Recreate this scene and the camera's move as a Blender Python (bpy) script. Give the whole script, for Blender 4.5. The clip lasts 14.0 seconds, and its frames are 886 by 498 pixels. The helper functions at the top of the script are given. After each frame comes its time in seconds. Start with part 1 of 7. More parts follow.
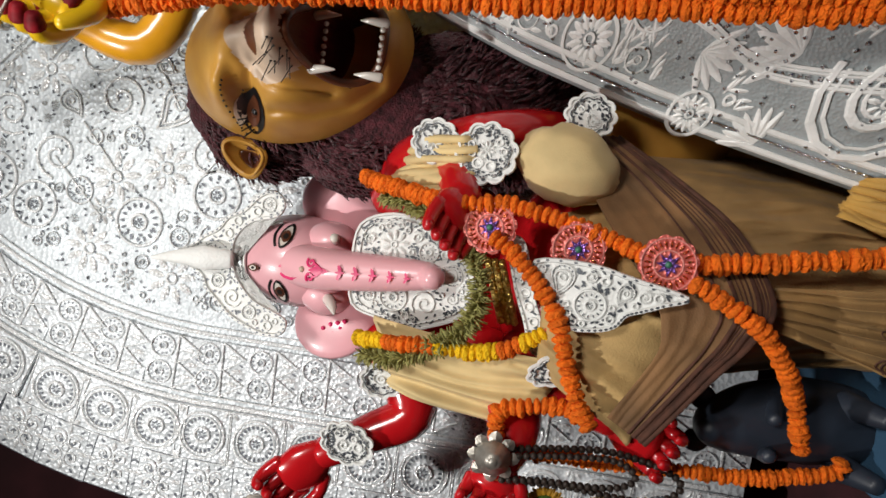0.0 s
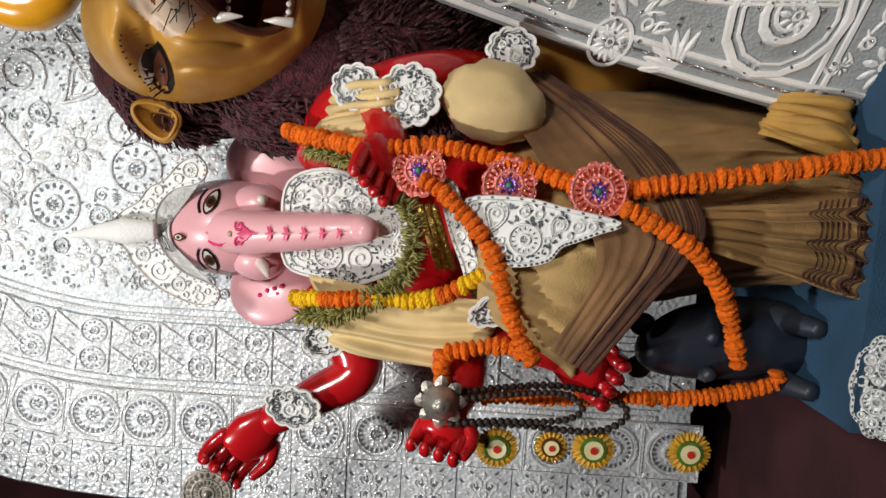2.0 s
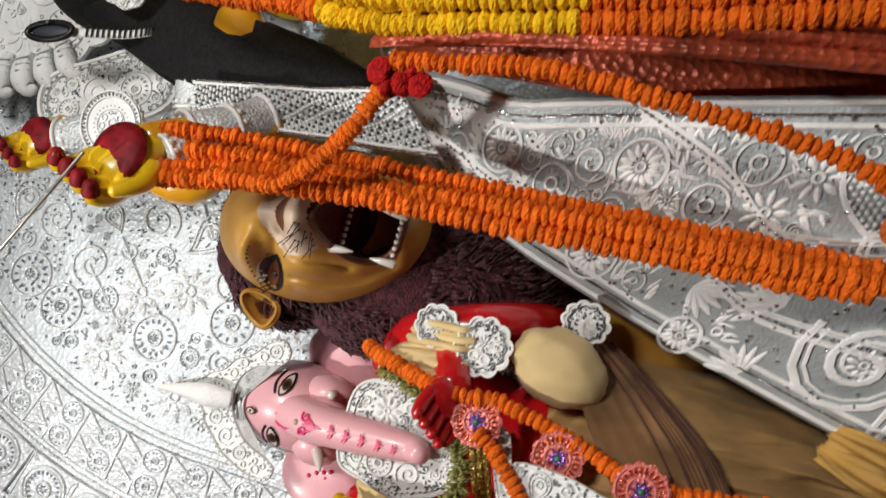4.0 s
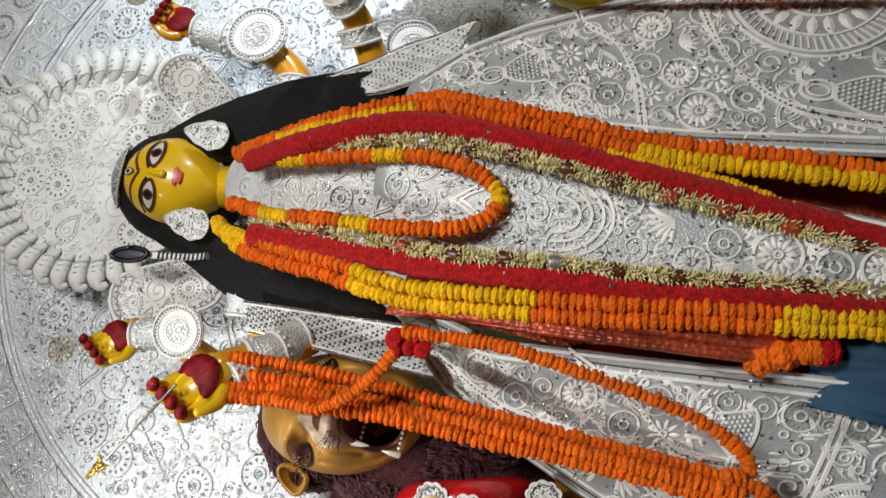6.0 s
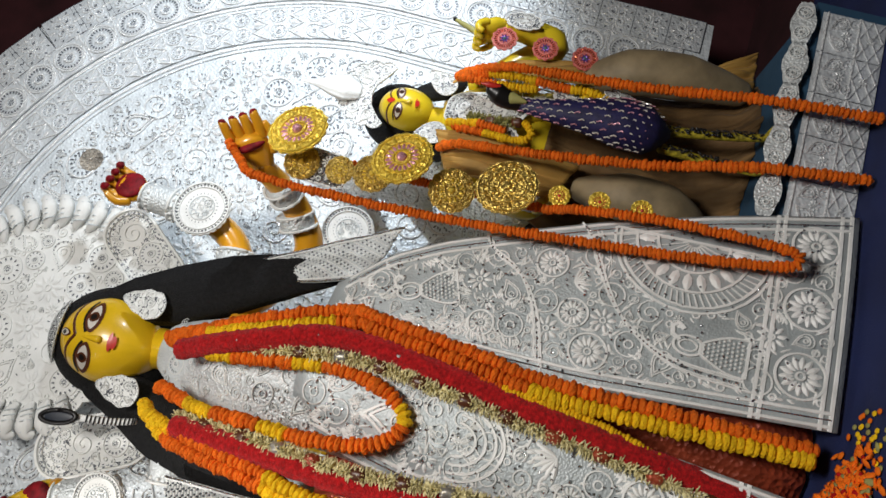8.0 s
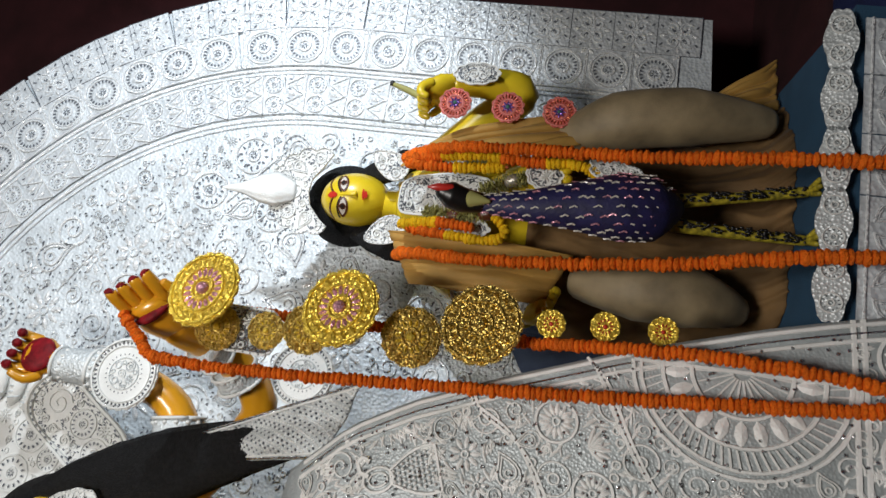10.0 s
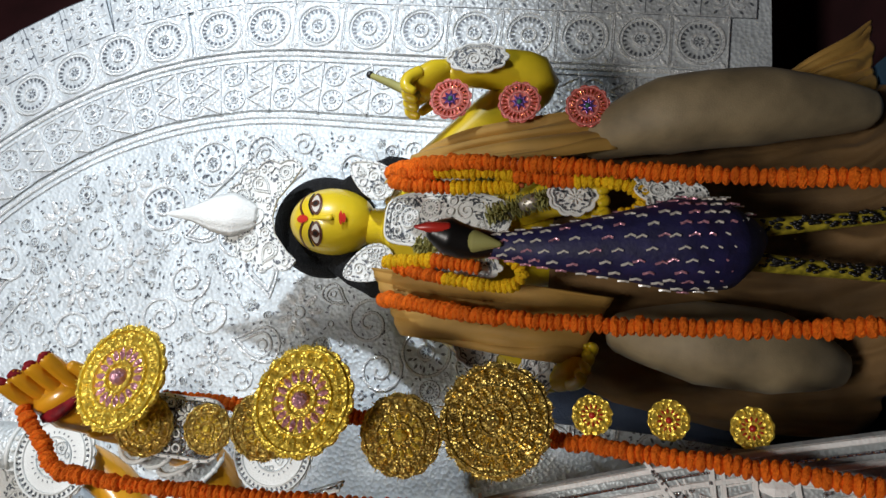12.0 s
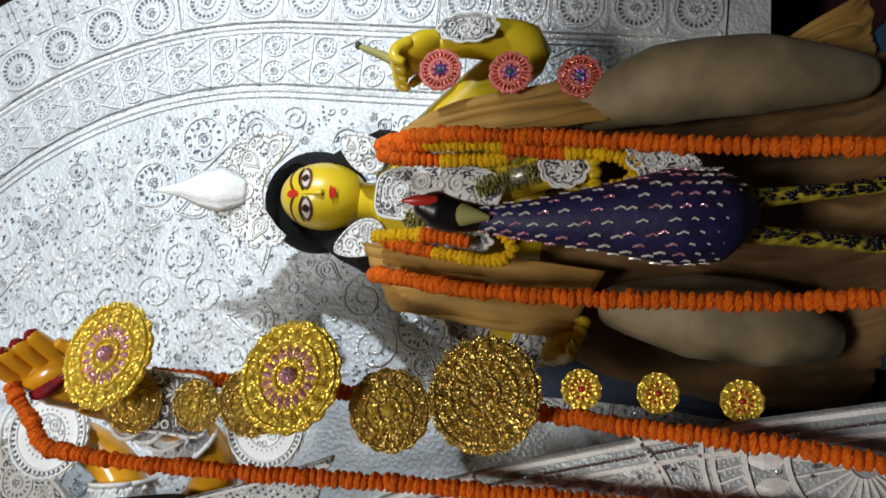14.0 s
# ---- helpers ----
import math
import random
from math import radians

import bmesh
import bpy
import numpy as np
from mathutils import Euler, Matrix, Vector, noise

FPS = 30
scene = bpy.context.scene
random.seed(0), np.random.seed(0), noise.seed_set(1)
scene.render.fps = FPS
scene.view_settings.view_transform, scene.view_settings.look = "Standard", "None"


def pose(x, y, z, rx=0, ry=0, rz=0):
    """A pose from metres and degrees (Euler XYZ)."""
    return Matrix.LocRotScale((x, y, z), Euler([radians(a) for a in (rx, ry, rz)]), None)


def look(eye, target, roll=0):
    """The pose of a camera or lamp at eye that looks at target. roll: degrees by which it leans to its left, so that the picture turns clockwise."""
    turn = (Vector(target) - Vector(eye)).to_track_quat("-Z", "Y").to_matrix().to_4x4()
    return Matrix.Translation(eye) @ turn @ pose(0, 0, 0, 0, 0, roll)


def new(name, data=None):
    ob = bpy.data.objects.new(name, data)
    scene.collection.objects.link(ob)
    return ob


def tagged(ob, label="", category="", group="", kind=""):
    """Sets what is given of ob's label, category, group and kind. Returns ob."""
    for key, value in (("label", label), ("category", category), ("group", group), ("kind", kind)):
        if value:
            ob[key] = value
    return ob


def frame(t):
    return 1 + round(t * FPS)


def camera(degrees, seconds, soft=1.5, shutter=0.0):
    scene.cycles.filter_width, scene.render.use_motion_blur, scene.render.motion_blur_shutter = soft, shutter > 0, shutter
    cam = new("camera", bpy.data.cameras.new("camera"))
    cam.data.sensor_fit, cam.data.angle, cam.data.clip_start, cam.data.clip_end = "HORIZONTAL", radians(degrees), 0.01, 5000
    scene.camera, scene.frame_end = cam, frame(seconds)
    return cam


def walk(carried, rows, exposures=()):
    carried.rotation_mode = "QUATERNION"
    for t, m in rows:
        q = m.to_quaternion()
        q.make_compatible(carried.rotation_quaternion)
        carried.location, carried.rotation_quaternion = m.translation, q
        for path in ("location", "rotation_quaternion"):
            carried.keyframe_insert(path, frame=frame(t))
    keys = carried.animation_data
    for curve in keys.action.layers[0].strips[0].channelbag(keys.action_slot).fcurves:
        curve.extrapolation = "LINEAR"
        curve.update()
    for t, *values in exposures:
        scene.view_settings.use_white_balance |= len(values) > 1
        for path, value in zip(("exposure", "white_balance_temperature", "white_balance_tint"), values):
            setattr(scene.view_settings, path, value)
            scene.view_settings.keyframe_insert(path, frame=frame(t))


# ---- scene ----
cam = camera(66.9, 14.0, shutter=0.2)
PATH = [
    (0, (0.311, 0.01, 1.474), (0.141, 1.995, 1.66), -81.9),
    (0.5, (0.269, 0.026, 1.447), (0.091, 2.016, 1.535), -83.5),
    (1, (0.249, 0.044, 1.43), (0.023, 2.031, 1.449), -84.4),
    (1.5, (0.243, 0.038, 1.436), (0.015, 2.024, 1.475), -85.7),
    (2, (0.249, 0.038, 1.439), (0.02, 2.025, 1.461), -86.5),
    (2.5, (0.248, 0.034, 1.446), (0.006, 2.019, 1.486), -86.3),
    (3, (0.283, 0.026, 1.453), (0.054, 2.008, 1.593), -85.7),
    (3.4, (0.362, 0.017, 1.476), (0.286, 2.005, 1.684), -83.1),
    (3.5, (0.394, 0.0, 1.471), (0.354, 1.985, 1.708), -82.2),
    (4, (0.53, -0.068, 1.458), (0.62, 1.907, 1.759), -75.2),
    (4.2, (0.589, -0.101, 1.458), (0.757, 1.876, 1.713), -74.4),
    (6.3, (0.925, -0.766, 1.506), (1.229, 1.186, 1.821), -76.4),
    (6.5, (0.957, -0.818, 1.487), (1.179, 1.131, 1.881), -76.1),
    (7, (1.022, -0.927, 1.486), (1.406, 1.024, 1.701), -71.0),
    (7.5, (1.225, -0.954, 1.495), (1.708, 0.972, 1.741), -72.4),
    (8, (1.376, -0.957, 1.466), (1.834, 0.977, 1.694), -73.5),
    (8.2, (1.429, -0.914, 1.456), (1.894, 1.018, 1.685), -73.5),
    (10.3, (2.108, -0.407, 1.461), (2.468, 1.54, 1.747), -83.5),
    (10.5, (2.17, -0.305, 1.474), (2.509, 1.644, 1.772), -83.0),
    (11, (2.277, -0.15, 1.481), (2.655, 1.803, 1.685), -83.7),
    (11.5, (2.282, -0.145, 1.497), (2.62, 1.812, 1.74), -84.3),
    (12, (2.305, -0.086, 1.514), (2.562, 1.875, 1.816), -84.7),
    (12.5, (2.35, -0.034, 1.506), (2.712, 1.919, 1.744), -86.3),
    (13, (2.347, -0.035, 1.494), (2.663, 1.924, 1.739), -86.5),
    (13.5, (2.343, -0.042, 1.498), (2.631, 1.922, 1.744), -87.0),
    (14, (2.307, -0.063, 1.489), (2.491, 1.906, 1.79), -84.8),
]
walk(cam, [(t, look(eye, target, roll)) for t, eye, target, roll in PATH], exposures=[(0.0, 0.0), (2.5, 0.0), (4.2, 0.04), (6.3, 0.09), (7.0, 0.12), (7.5, 0.14), (8.2, -0.04), (10.3, -0.18), (11.0, -0.24), (14.0, -0.28)])

# ---- world and lights ----
world = bpy.data.worlds.new("hall")
world.use_nodes = True
scene.world = world
world.node_tree.nodes["Background"].inputs[0].default_value = (0.8, 0.88, 1.0, 1)
world.node_tree.nodes["Background"].inputs[1].default_value = 0.38


def flood(name, eye, target, power, size, cone, color=(1, 1, 1)):
    data = bpy.data.lights.new(name, "SPOT")
    data.energy, data.color, data.shadow_soft_size = power, color, size
    data.spot_size, data.spot_blend = radians(cone), 0.75
    ob = new(name, data)
    ob.matrix_world = look(eye, target)
    return ob


def area(name, eye, target, power, size, color=(1, 1, 1)):
    data = bpy.data.lights.new(name, "AREA")
    data.energy, data.color, data.size = power, color, size
    ob = new(name, data)
    ob.matrix_world = look(eye, target)
    return ob


flood("flood_lamp_right", (4.2, -0.3, 2.7), (2.93, 2.0, 2.80), 370, 0.05, 64, (0.86, 0.93, 1.0))
flood("flood_lamp_left", (-0.9, -0.3, 3.8), (0.0, 1.9, 1.9), 250, 0.06, 64, (1.0, 0.97, 0.93))
area("hall_light", (1.5, -2.1, 3.7), (1.3, 1.6, 1.9), 110, 0.8, (1.0, 0.96, 0.91))

# ---- materials ----


def mat(name, color, rough=0.5, metal=0.0, var=0.12, scale=12.0, bump=0.15, bump_scale=60.0, coat=0.0, spec=0.5, tint=None, random_tint=0.0, sheen=0.0, crease=0.0):
    m = bpy.data.materials.new(name)
    m.use_nodes = True
    nt = m.node_tree
    b = nt.nodes["Principled BSDF"]
    b.inputs["Roughness"].default_value = rough
    b.inputs["Metallic"].default_value = metal
    b.inputs["Coat Weight"].default_value = coat
    b.inputs["Coat Roughness"].default_value = 0.12
    b.inputs["Specular IOR Level"].default_value = spec
    b.inputs["Sheen Weight"].default_value = sheen
    geo = nt.nodes.new("ShaderNodeTexCoord")
    n1 = nt.nodes.new("ShaderNodeTexNoise")
    n1.inputs["Scale"].default_value, n1.inputs["Detail"].default_value = scale, 5
    nt.links.new(geo.outputs["Object"], n1.inputs["Vector"])
    ramp = nt.nodes.new("ShaderNodeValToRGB")
    dark = tint or tuple(c * (1 - 2.2 * var) for c in color)
    light = tuple(min(1, c * (1 + 1.2 * var)) for c in color)
    ramp.color_ramp.elements[0].color, ramp.color_ramp.elements[1].color = (*dark, 1), (*light, 1)
    ramp.color_ramp.elements[0].position, ramp.color_ramp.elements[1].position = 0.3, 0.7
    nt.links.new(n1.outputs["Fac"], ramp.inputs["Fac"])
    last = ramp.outputs["Color"]
    if random_tint:
        info = nt.nodes.new("ShaderNodeObjectInfo")
        hsv = nt.nodes.new("ShaderNodeHueSaturation")
        rng = nt.nodes.new("ShaderNodeMapRange")
        rng.inputs["To Min"].default_value, rng.inputs["To Max"].default_value = 1 - random_tint, 1 + random_tint
        nt.links.new(info.outputs["Random"], rng.inputs["Value"])
        nt.links.new(rng.outputs["Result"], hsv.inputs["Value"])
        nt.links.new(last, hsv.inputs["Color"])
        last = hsv.outputs["Color"]
    nt.links.new(last, b.inputs["Base Color"])
    if bump:
        n2 = nt.nodes.new("ShaderNodeTexNoise")
        n2.inputs["Scale"].default_value, n2.inputs["Detail"].default_value = bump_scale, 4
        nt.links.new(geo.outputs["Object"], n2.inputs["Vector"])
        bp = nt.nodes.new("ShaderNodeBump")
        bp.inputs["Strength"].default_value, bp.inputs["Distance"].default_value = bump, 0.01
        nt.links.new(n2.outputs["Fac"], bp.inputs["Height"])
        if crease:
            n3 = nt.nodes.new("ShaderNodeTexNoise")
            n3.noise_type = "RIDGED_MULTIFRACTAL"
            n3.inputs["Scale"].default_value, n3.inputs["Detail"].default_value, n3.inputs["Distortion"].default_value = 7.0, 3, 0.6
            mp = nt.nodes.new("ShaderNodeMapping")
            mp.inputs["Scale"].default_value = (1.2, 1.2, 0.9)
            nt.links.new(geo.outputs["Object"], mp.inputs["Vector"])
            nt.links.new(mp.outputs["Vector"], n3.inputs["Vector"])
            bc = nt.nodes.new("ShaderNodeBump")
            bc.inputs["Strength"].default_value, bc.inputs["Distance"].default_value = crease, 0.012
            nt.links.new(n3.outputs["Fac"], bc.inputs["Height"])
            nt.links.new(bc.outputs["Normal"], bp.inputs["Normal"])
        nt.links.new(bp.outputs["Normal"], b.inputs["Normal"])
    return m


def foil(name, color, rough, metal, cells=90.0, strength=0.5, var=0.1):
    """Crinkled foil or glittering shola: small facets that each lean their own way."""
    m = mat(name, color, rough, metal, var=var, scale=7.0, bump=0)
    nt = m.node_tree
    b = nt.nodes["Principled BSDF"]
    geo = nt.nodes.new("ShaderNodeTexCoord")
    vor = nt.nodes.new("ShaderNodeTexVoronoi")
    vor.inputs["Scale"].default_value = cells
    nt.links.new(geo.outputs["Object"], vor.inputs["Vector"])
    n2 = nt.nodes.new("ShaderNodeTexNoise")
    n2.inputs["Scale"].default_value, n2.inputs["Detail"].default_value = 35, 3
    nt.links.new(geo.outputs["Object"], n2.inputs["Vector"])
    mix = nt.nodes.new("ShaderNodeMath")
    mix.operation = "ADD"
    nt.links.new(vor.outputs["Distance"], mix.inputs[0])
    nt.links.new(n2.outputs["Fac"], mix.inputs[1])
    bp = nt.nodes.new("ShaderNodeBump")
    bp.inputs["Strength"].default_value, bp.inputs["Distance"].default_value = strength, 0.01
    nt.links.new(mix.outputs[0], bp.inputs["Height"])
    nt.links.new(bp.outputs["Normal"], b.inputs["Normal"])
    return m


M = dict(
    panel=foil("silver_panel", (0.70, 0.74, 0.77), 0.40, 0.2, 70, 0.5),
    panel_inner=foil("silver_panel_inner", (0.75, 0.81, 0.85), 0.42, 0.12, 70, 0.45),
    relief=foil("white_relief", (0.88, 0.90, 0.91), 0.25, 0.2, 120, 0.5, 0.05),
    slit=mat("punched_slit", (0.09, 0.10, 0.115), 0.5, 0.3, bump=0),
    punch=mat("punched_hole", (0.15, 0.165, 0.19), 0.5, 0.2, bump=0),
    silver=foil("silver_sequin", (0.85, 0.87, 0.9), 0.18, 0.95, 160, 0.9),
    lace=mat("white_shola", (0.82, 0.83, 0.81), 0.55, 0.0, 0.05, 9, 0.25, 150),
    lace_base=foil("shola_ground", (0.70, 0.74, 0.75), 0.45, 0.25, 110, 0.5),
    skirt=foil("silver_net", (0.45, 0.49, 0.50), 0.45, 0.25, 140, 0.2),
    skirt_relief=mat("shola_relief", (0.92, 0.93, 0.90), 0.5, 0.05, 0.08, 12, 0.25, 160),
    gold=foil("gold_foil", (0.95, 0.68, 0.10), 0.38, 0.6, 110, 0.5),
    gold_dull=foil("gold_foil_dull", (0.72, 0.52, 0.14), 0.34, 0.9, 130, 0.6),
    pinkfoil=foil("pink_foil", (0.85, 0.42, 0.52), 0.3, 0.5, 130, 0.5),
    orange=mat("marigold_orange", (0.80, 0.165, 0.008), 0.75, 0, 0.16, 2.2, 0.5, 7, tint=(0.66, 0.115, 0.005), random_tint=0.16, spec=0.25),
    yellow=mat("marigold_yellow", (0.90, 0.56, 0.012), 0.75, 0, 0.14, 2.2, 0.5, 7, tint=(0.76, 0.42, 0.006), random_tint=0.14, spec=0.25),
    thread=mat("cotton_thread", (0.5, 0.12, 0.03), 0.9),
    red_flower=mat("red_petals", (0.48, 0.009, 0.010), 0.8, 0, 0.2, 2.5, 0.5, 7, spec=0.2),
    tuberose=mat("tuberose", (0.78, 0.70, 0.42), 0.7, 0, 0.25, 3, 0.2, 8, tint=(0.45, 0.38, 0.14)),
    olive=mat("olive_leaf_buds", (0.34, 0.33, 0.11), 0.7, 0, 0.3, 3, 0.3, 8, tint=(0.17, 0.15, 0.04)),
    yellow_skin=mat("yellow_enamel", (0.78, 0.49, 0.012), 0.32, 0, 0.07, 6, 0.06, 20, coat=0.3),
    yellow_skin_b=mat("lemon_enamel", (0.74, 0.54, 0.02), 0.32, 0, 0.07, 6, 0.06, 20, coat=0.3),
    amber_skin=mat("amber_enamel", (0.72, 0.33, 0.015), 0.28, 0, 0.08, 5, 0.04, 14, coat=0.5),
    palm=mat("crimson_palm", (0.22, 0.006, 0.012), 0.6, 0, 0.3, 30, 0.2, 40, spec=0.2),
    # darkened from the tan cotton: shade at the hips put into the colour
    sash=mat("shade_brown_cotton", (0.22, 0.112, 0.042), 0.8, 0, 0.2, 9, 0.2, 260, sheen=0.05, crease=0.2),
    red_skin=mat("red_enamel", (0.50, 0.008, 0.012), 0.22, 0, 0.08, 5, 0.05, 14, coat=0.7),
    pink_skin=mat("pink_enamel", (0.80, 0.42, 0.46), 0.35, 0, 0.06, 4, 0.03, 14, coat=0.3),
    pink_paint=mat("magenta_paint", (0.72, 0.03, 0.16), 0.4, bump=0),
    hair=mat("black_jute_hair", (0.011, 0.011, 0.012), 0.75, 0, 0.3, 90, 0.9, 190, spec=0.25),
    mane=mat("maroon_jute_mane", (0.088, 0.020, 0.027), 0.85, 0, 0.35, 60, 0.9, 160, spec=0.25, sheen=0.15),
    lion=mat("tan_enamel", (0.50, 0.275, 0.05), 0.42, 0, 0.12, 6, 0.08, 18, tint=(0.34, 0.15, 0.025)),
    lion_pale=mat("pale_muzzle", (0.56, 0.43, 0.32), 0.45, 0, 0.15, 9, 0.1, 18),
    white=mat("white_enamel", (0.66, 0.62, 0.56), 0.25, 0, 0.04, bump=0, coat=0.4),
    black=mat("black_paint", (0.008, 0.007, 0.007), 0.35, 0, 0.1, bump=0),
    brown=mat("brown_paint", (0.10, 0.03, 0.012), 0.35, 0, 0.1, bump=0),
    lip=mat("red_paint", (0.55, 0.03, 0.02), 0.3, 0, 0.1, bump=0),
    red_band=mat("packed_red_petals", (0.50, 0.010, 0.012), 0.85, 0, 0.25, 90, 0.8, 240, spec=0.15, sheen=0.1),
    mouth=mat("dark_mouth", (0.11, 0.012, 0.014), 0.4, 0, 0.2, 20, 0.2, 30),
    cream=mat("cream_cotton", (0.66, 0.50, 0.24), 0.8, 0, 0.1, 7, 0.12, 260, sheen=0.1, crease=0.15),
    tan=mat("tan_cotton", (0.37, 0.215, 0.075), 0.75, 0, 0.24, 6, 0.3, 260, sheen=0.05, crease=0.5),
    cream_tan=mat("buff_cotton", (0.50, 0.33, 0.13), 0.75, 0, 0.2, 6, 0.25, 260, sheen=0.05, crease=0.45),
    fawn=mat("fawn_cotton", (0.30, 0.23, 0.13), 0.6, 0, 0.2, 9, 0.15, 260, sheen=0.05, crease=0.45),
    ochre=mat("ochre_cotton", (0.46, 0.26, 0.055), 0.7, 0, 0.16, 5, 0.15, 260, sheen=0.05, crease=0.12),
    umber=mat("umber_cotton", (0.18, 0.10, 0.034), 0.8, 0, 0.22, 7, 0.2, 260, sheen=0.05, crease=0.2),
    tan_dark=mat("brown_stripe", (0.085, 0.032, 0.018), 0.85, 0, 0.2, 40, 0.3, 260),
    redcloth=mat("red_cloth", (0.42, 0.018, 0.012), 0.7, 0, 0.15, 9, 0.3, 200),
    brocade=foil("red_gold_brocade", (0.45, 0.08, 0.035), 0.4, 0.3, 60, 0.5, 0.3),
    maroon=mat("maroon_cloth", (0.055, 0.012, 0.016), 0.9, 0, 0.2, 5, 0.3, 200),
    blue=mat("blue_cloth", (0.025, 0.08, 0.15), 0.85, 0, 0.12, 5, 0.3, 220),
    navy=mat("navy_cloth", (0.012, 0.022, 0.10), 0.8, 0, 0.15, 5, 0.3, 220),
    mouse=mat("slate_paint", (0.024, 0.031, 0.046), 0.45, 0, 0.15, 8, 0.1, 20),
    bead=mat("dark_seed", (0.028, 0.020, 0.016), 0.5, 0, 0.3, 60, 0.6, 90),
    steel=mat("tarnished_metal", (0.46, 0.43, 0.38), 0.4, 0.6, 0.25, 30, 0.2, 60),
    peacock=mat("indigo_velvet", (0.016, 0.014, 0.075), 0.6, 0, 0.2, 30, 0.2, 90),
    legs=mat("mottled_yellow", (0.46, 0.37, 0.03), 0.5, 0, 0.3, 60, 0.2, 60, tint=(0.12, 0.10, 0.01)),
    dusk=mat("dusk_blue_cloth", (0.05, 0.07, 0.12), 0.9, 0, 0.2, 6, 0.3, 200),
    green=mat("green_paint", (0.04, 0.16, 0.10), 0.4, bump=0),
    leaf_green=mat("leaf_green_paper", (0.07, 0.16, 0.02), 0.6, 0, 0.15, 40, 0.1, 90),
    ply=mat("bare_board", (0.38, 0.40, 0.38), 0.8, 0, 0.12, 6, 0.15, 60),
    ground=mat("worn_floor", (0.16, 0.14, 0.12), 0.8, 0, 0.2, 3, 0.2, 40),
    sunyellow=mat("sunflower_paper", (0.62, 0.33, 0.02), 0.6, 0, 0.15, 30, 0.1, 90),
)

# ---- mesh helpers ----


def spline(points, per=8, closed=False):
    """Catmull-Rom through the points."""
    p = [Vector(q) for q in points]
    n = len(p)
    out = []
    for i in range(n if closed else n - 1):
        a, b, c, d = (p[(i + k) % n] if closed else p[min(max(i + k, 0), n - 1)] for k in (-1, 0, 1, 2))
        for j in range(per):
            t = j / per
            out.append(0.5 * (2 * b + (c - a) * t + (2 * a - 5 * b + 4 * c - d) * t * t + (3 * b - a - 3 * c + d) * t ** 3))
    if not closed:
        out.append(p[-1])
    return out


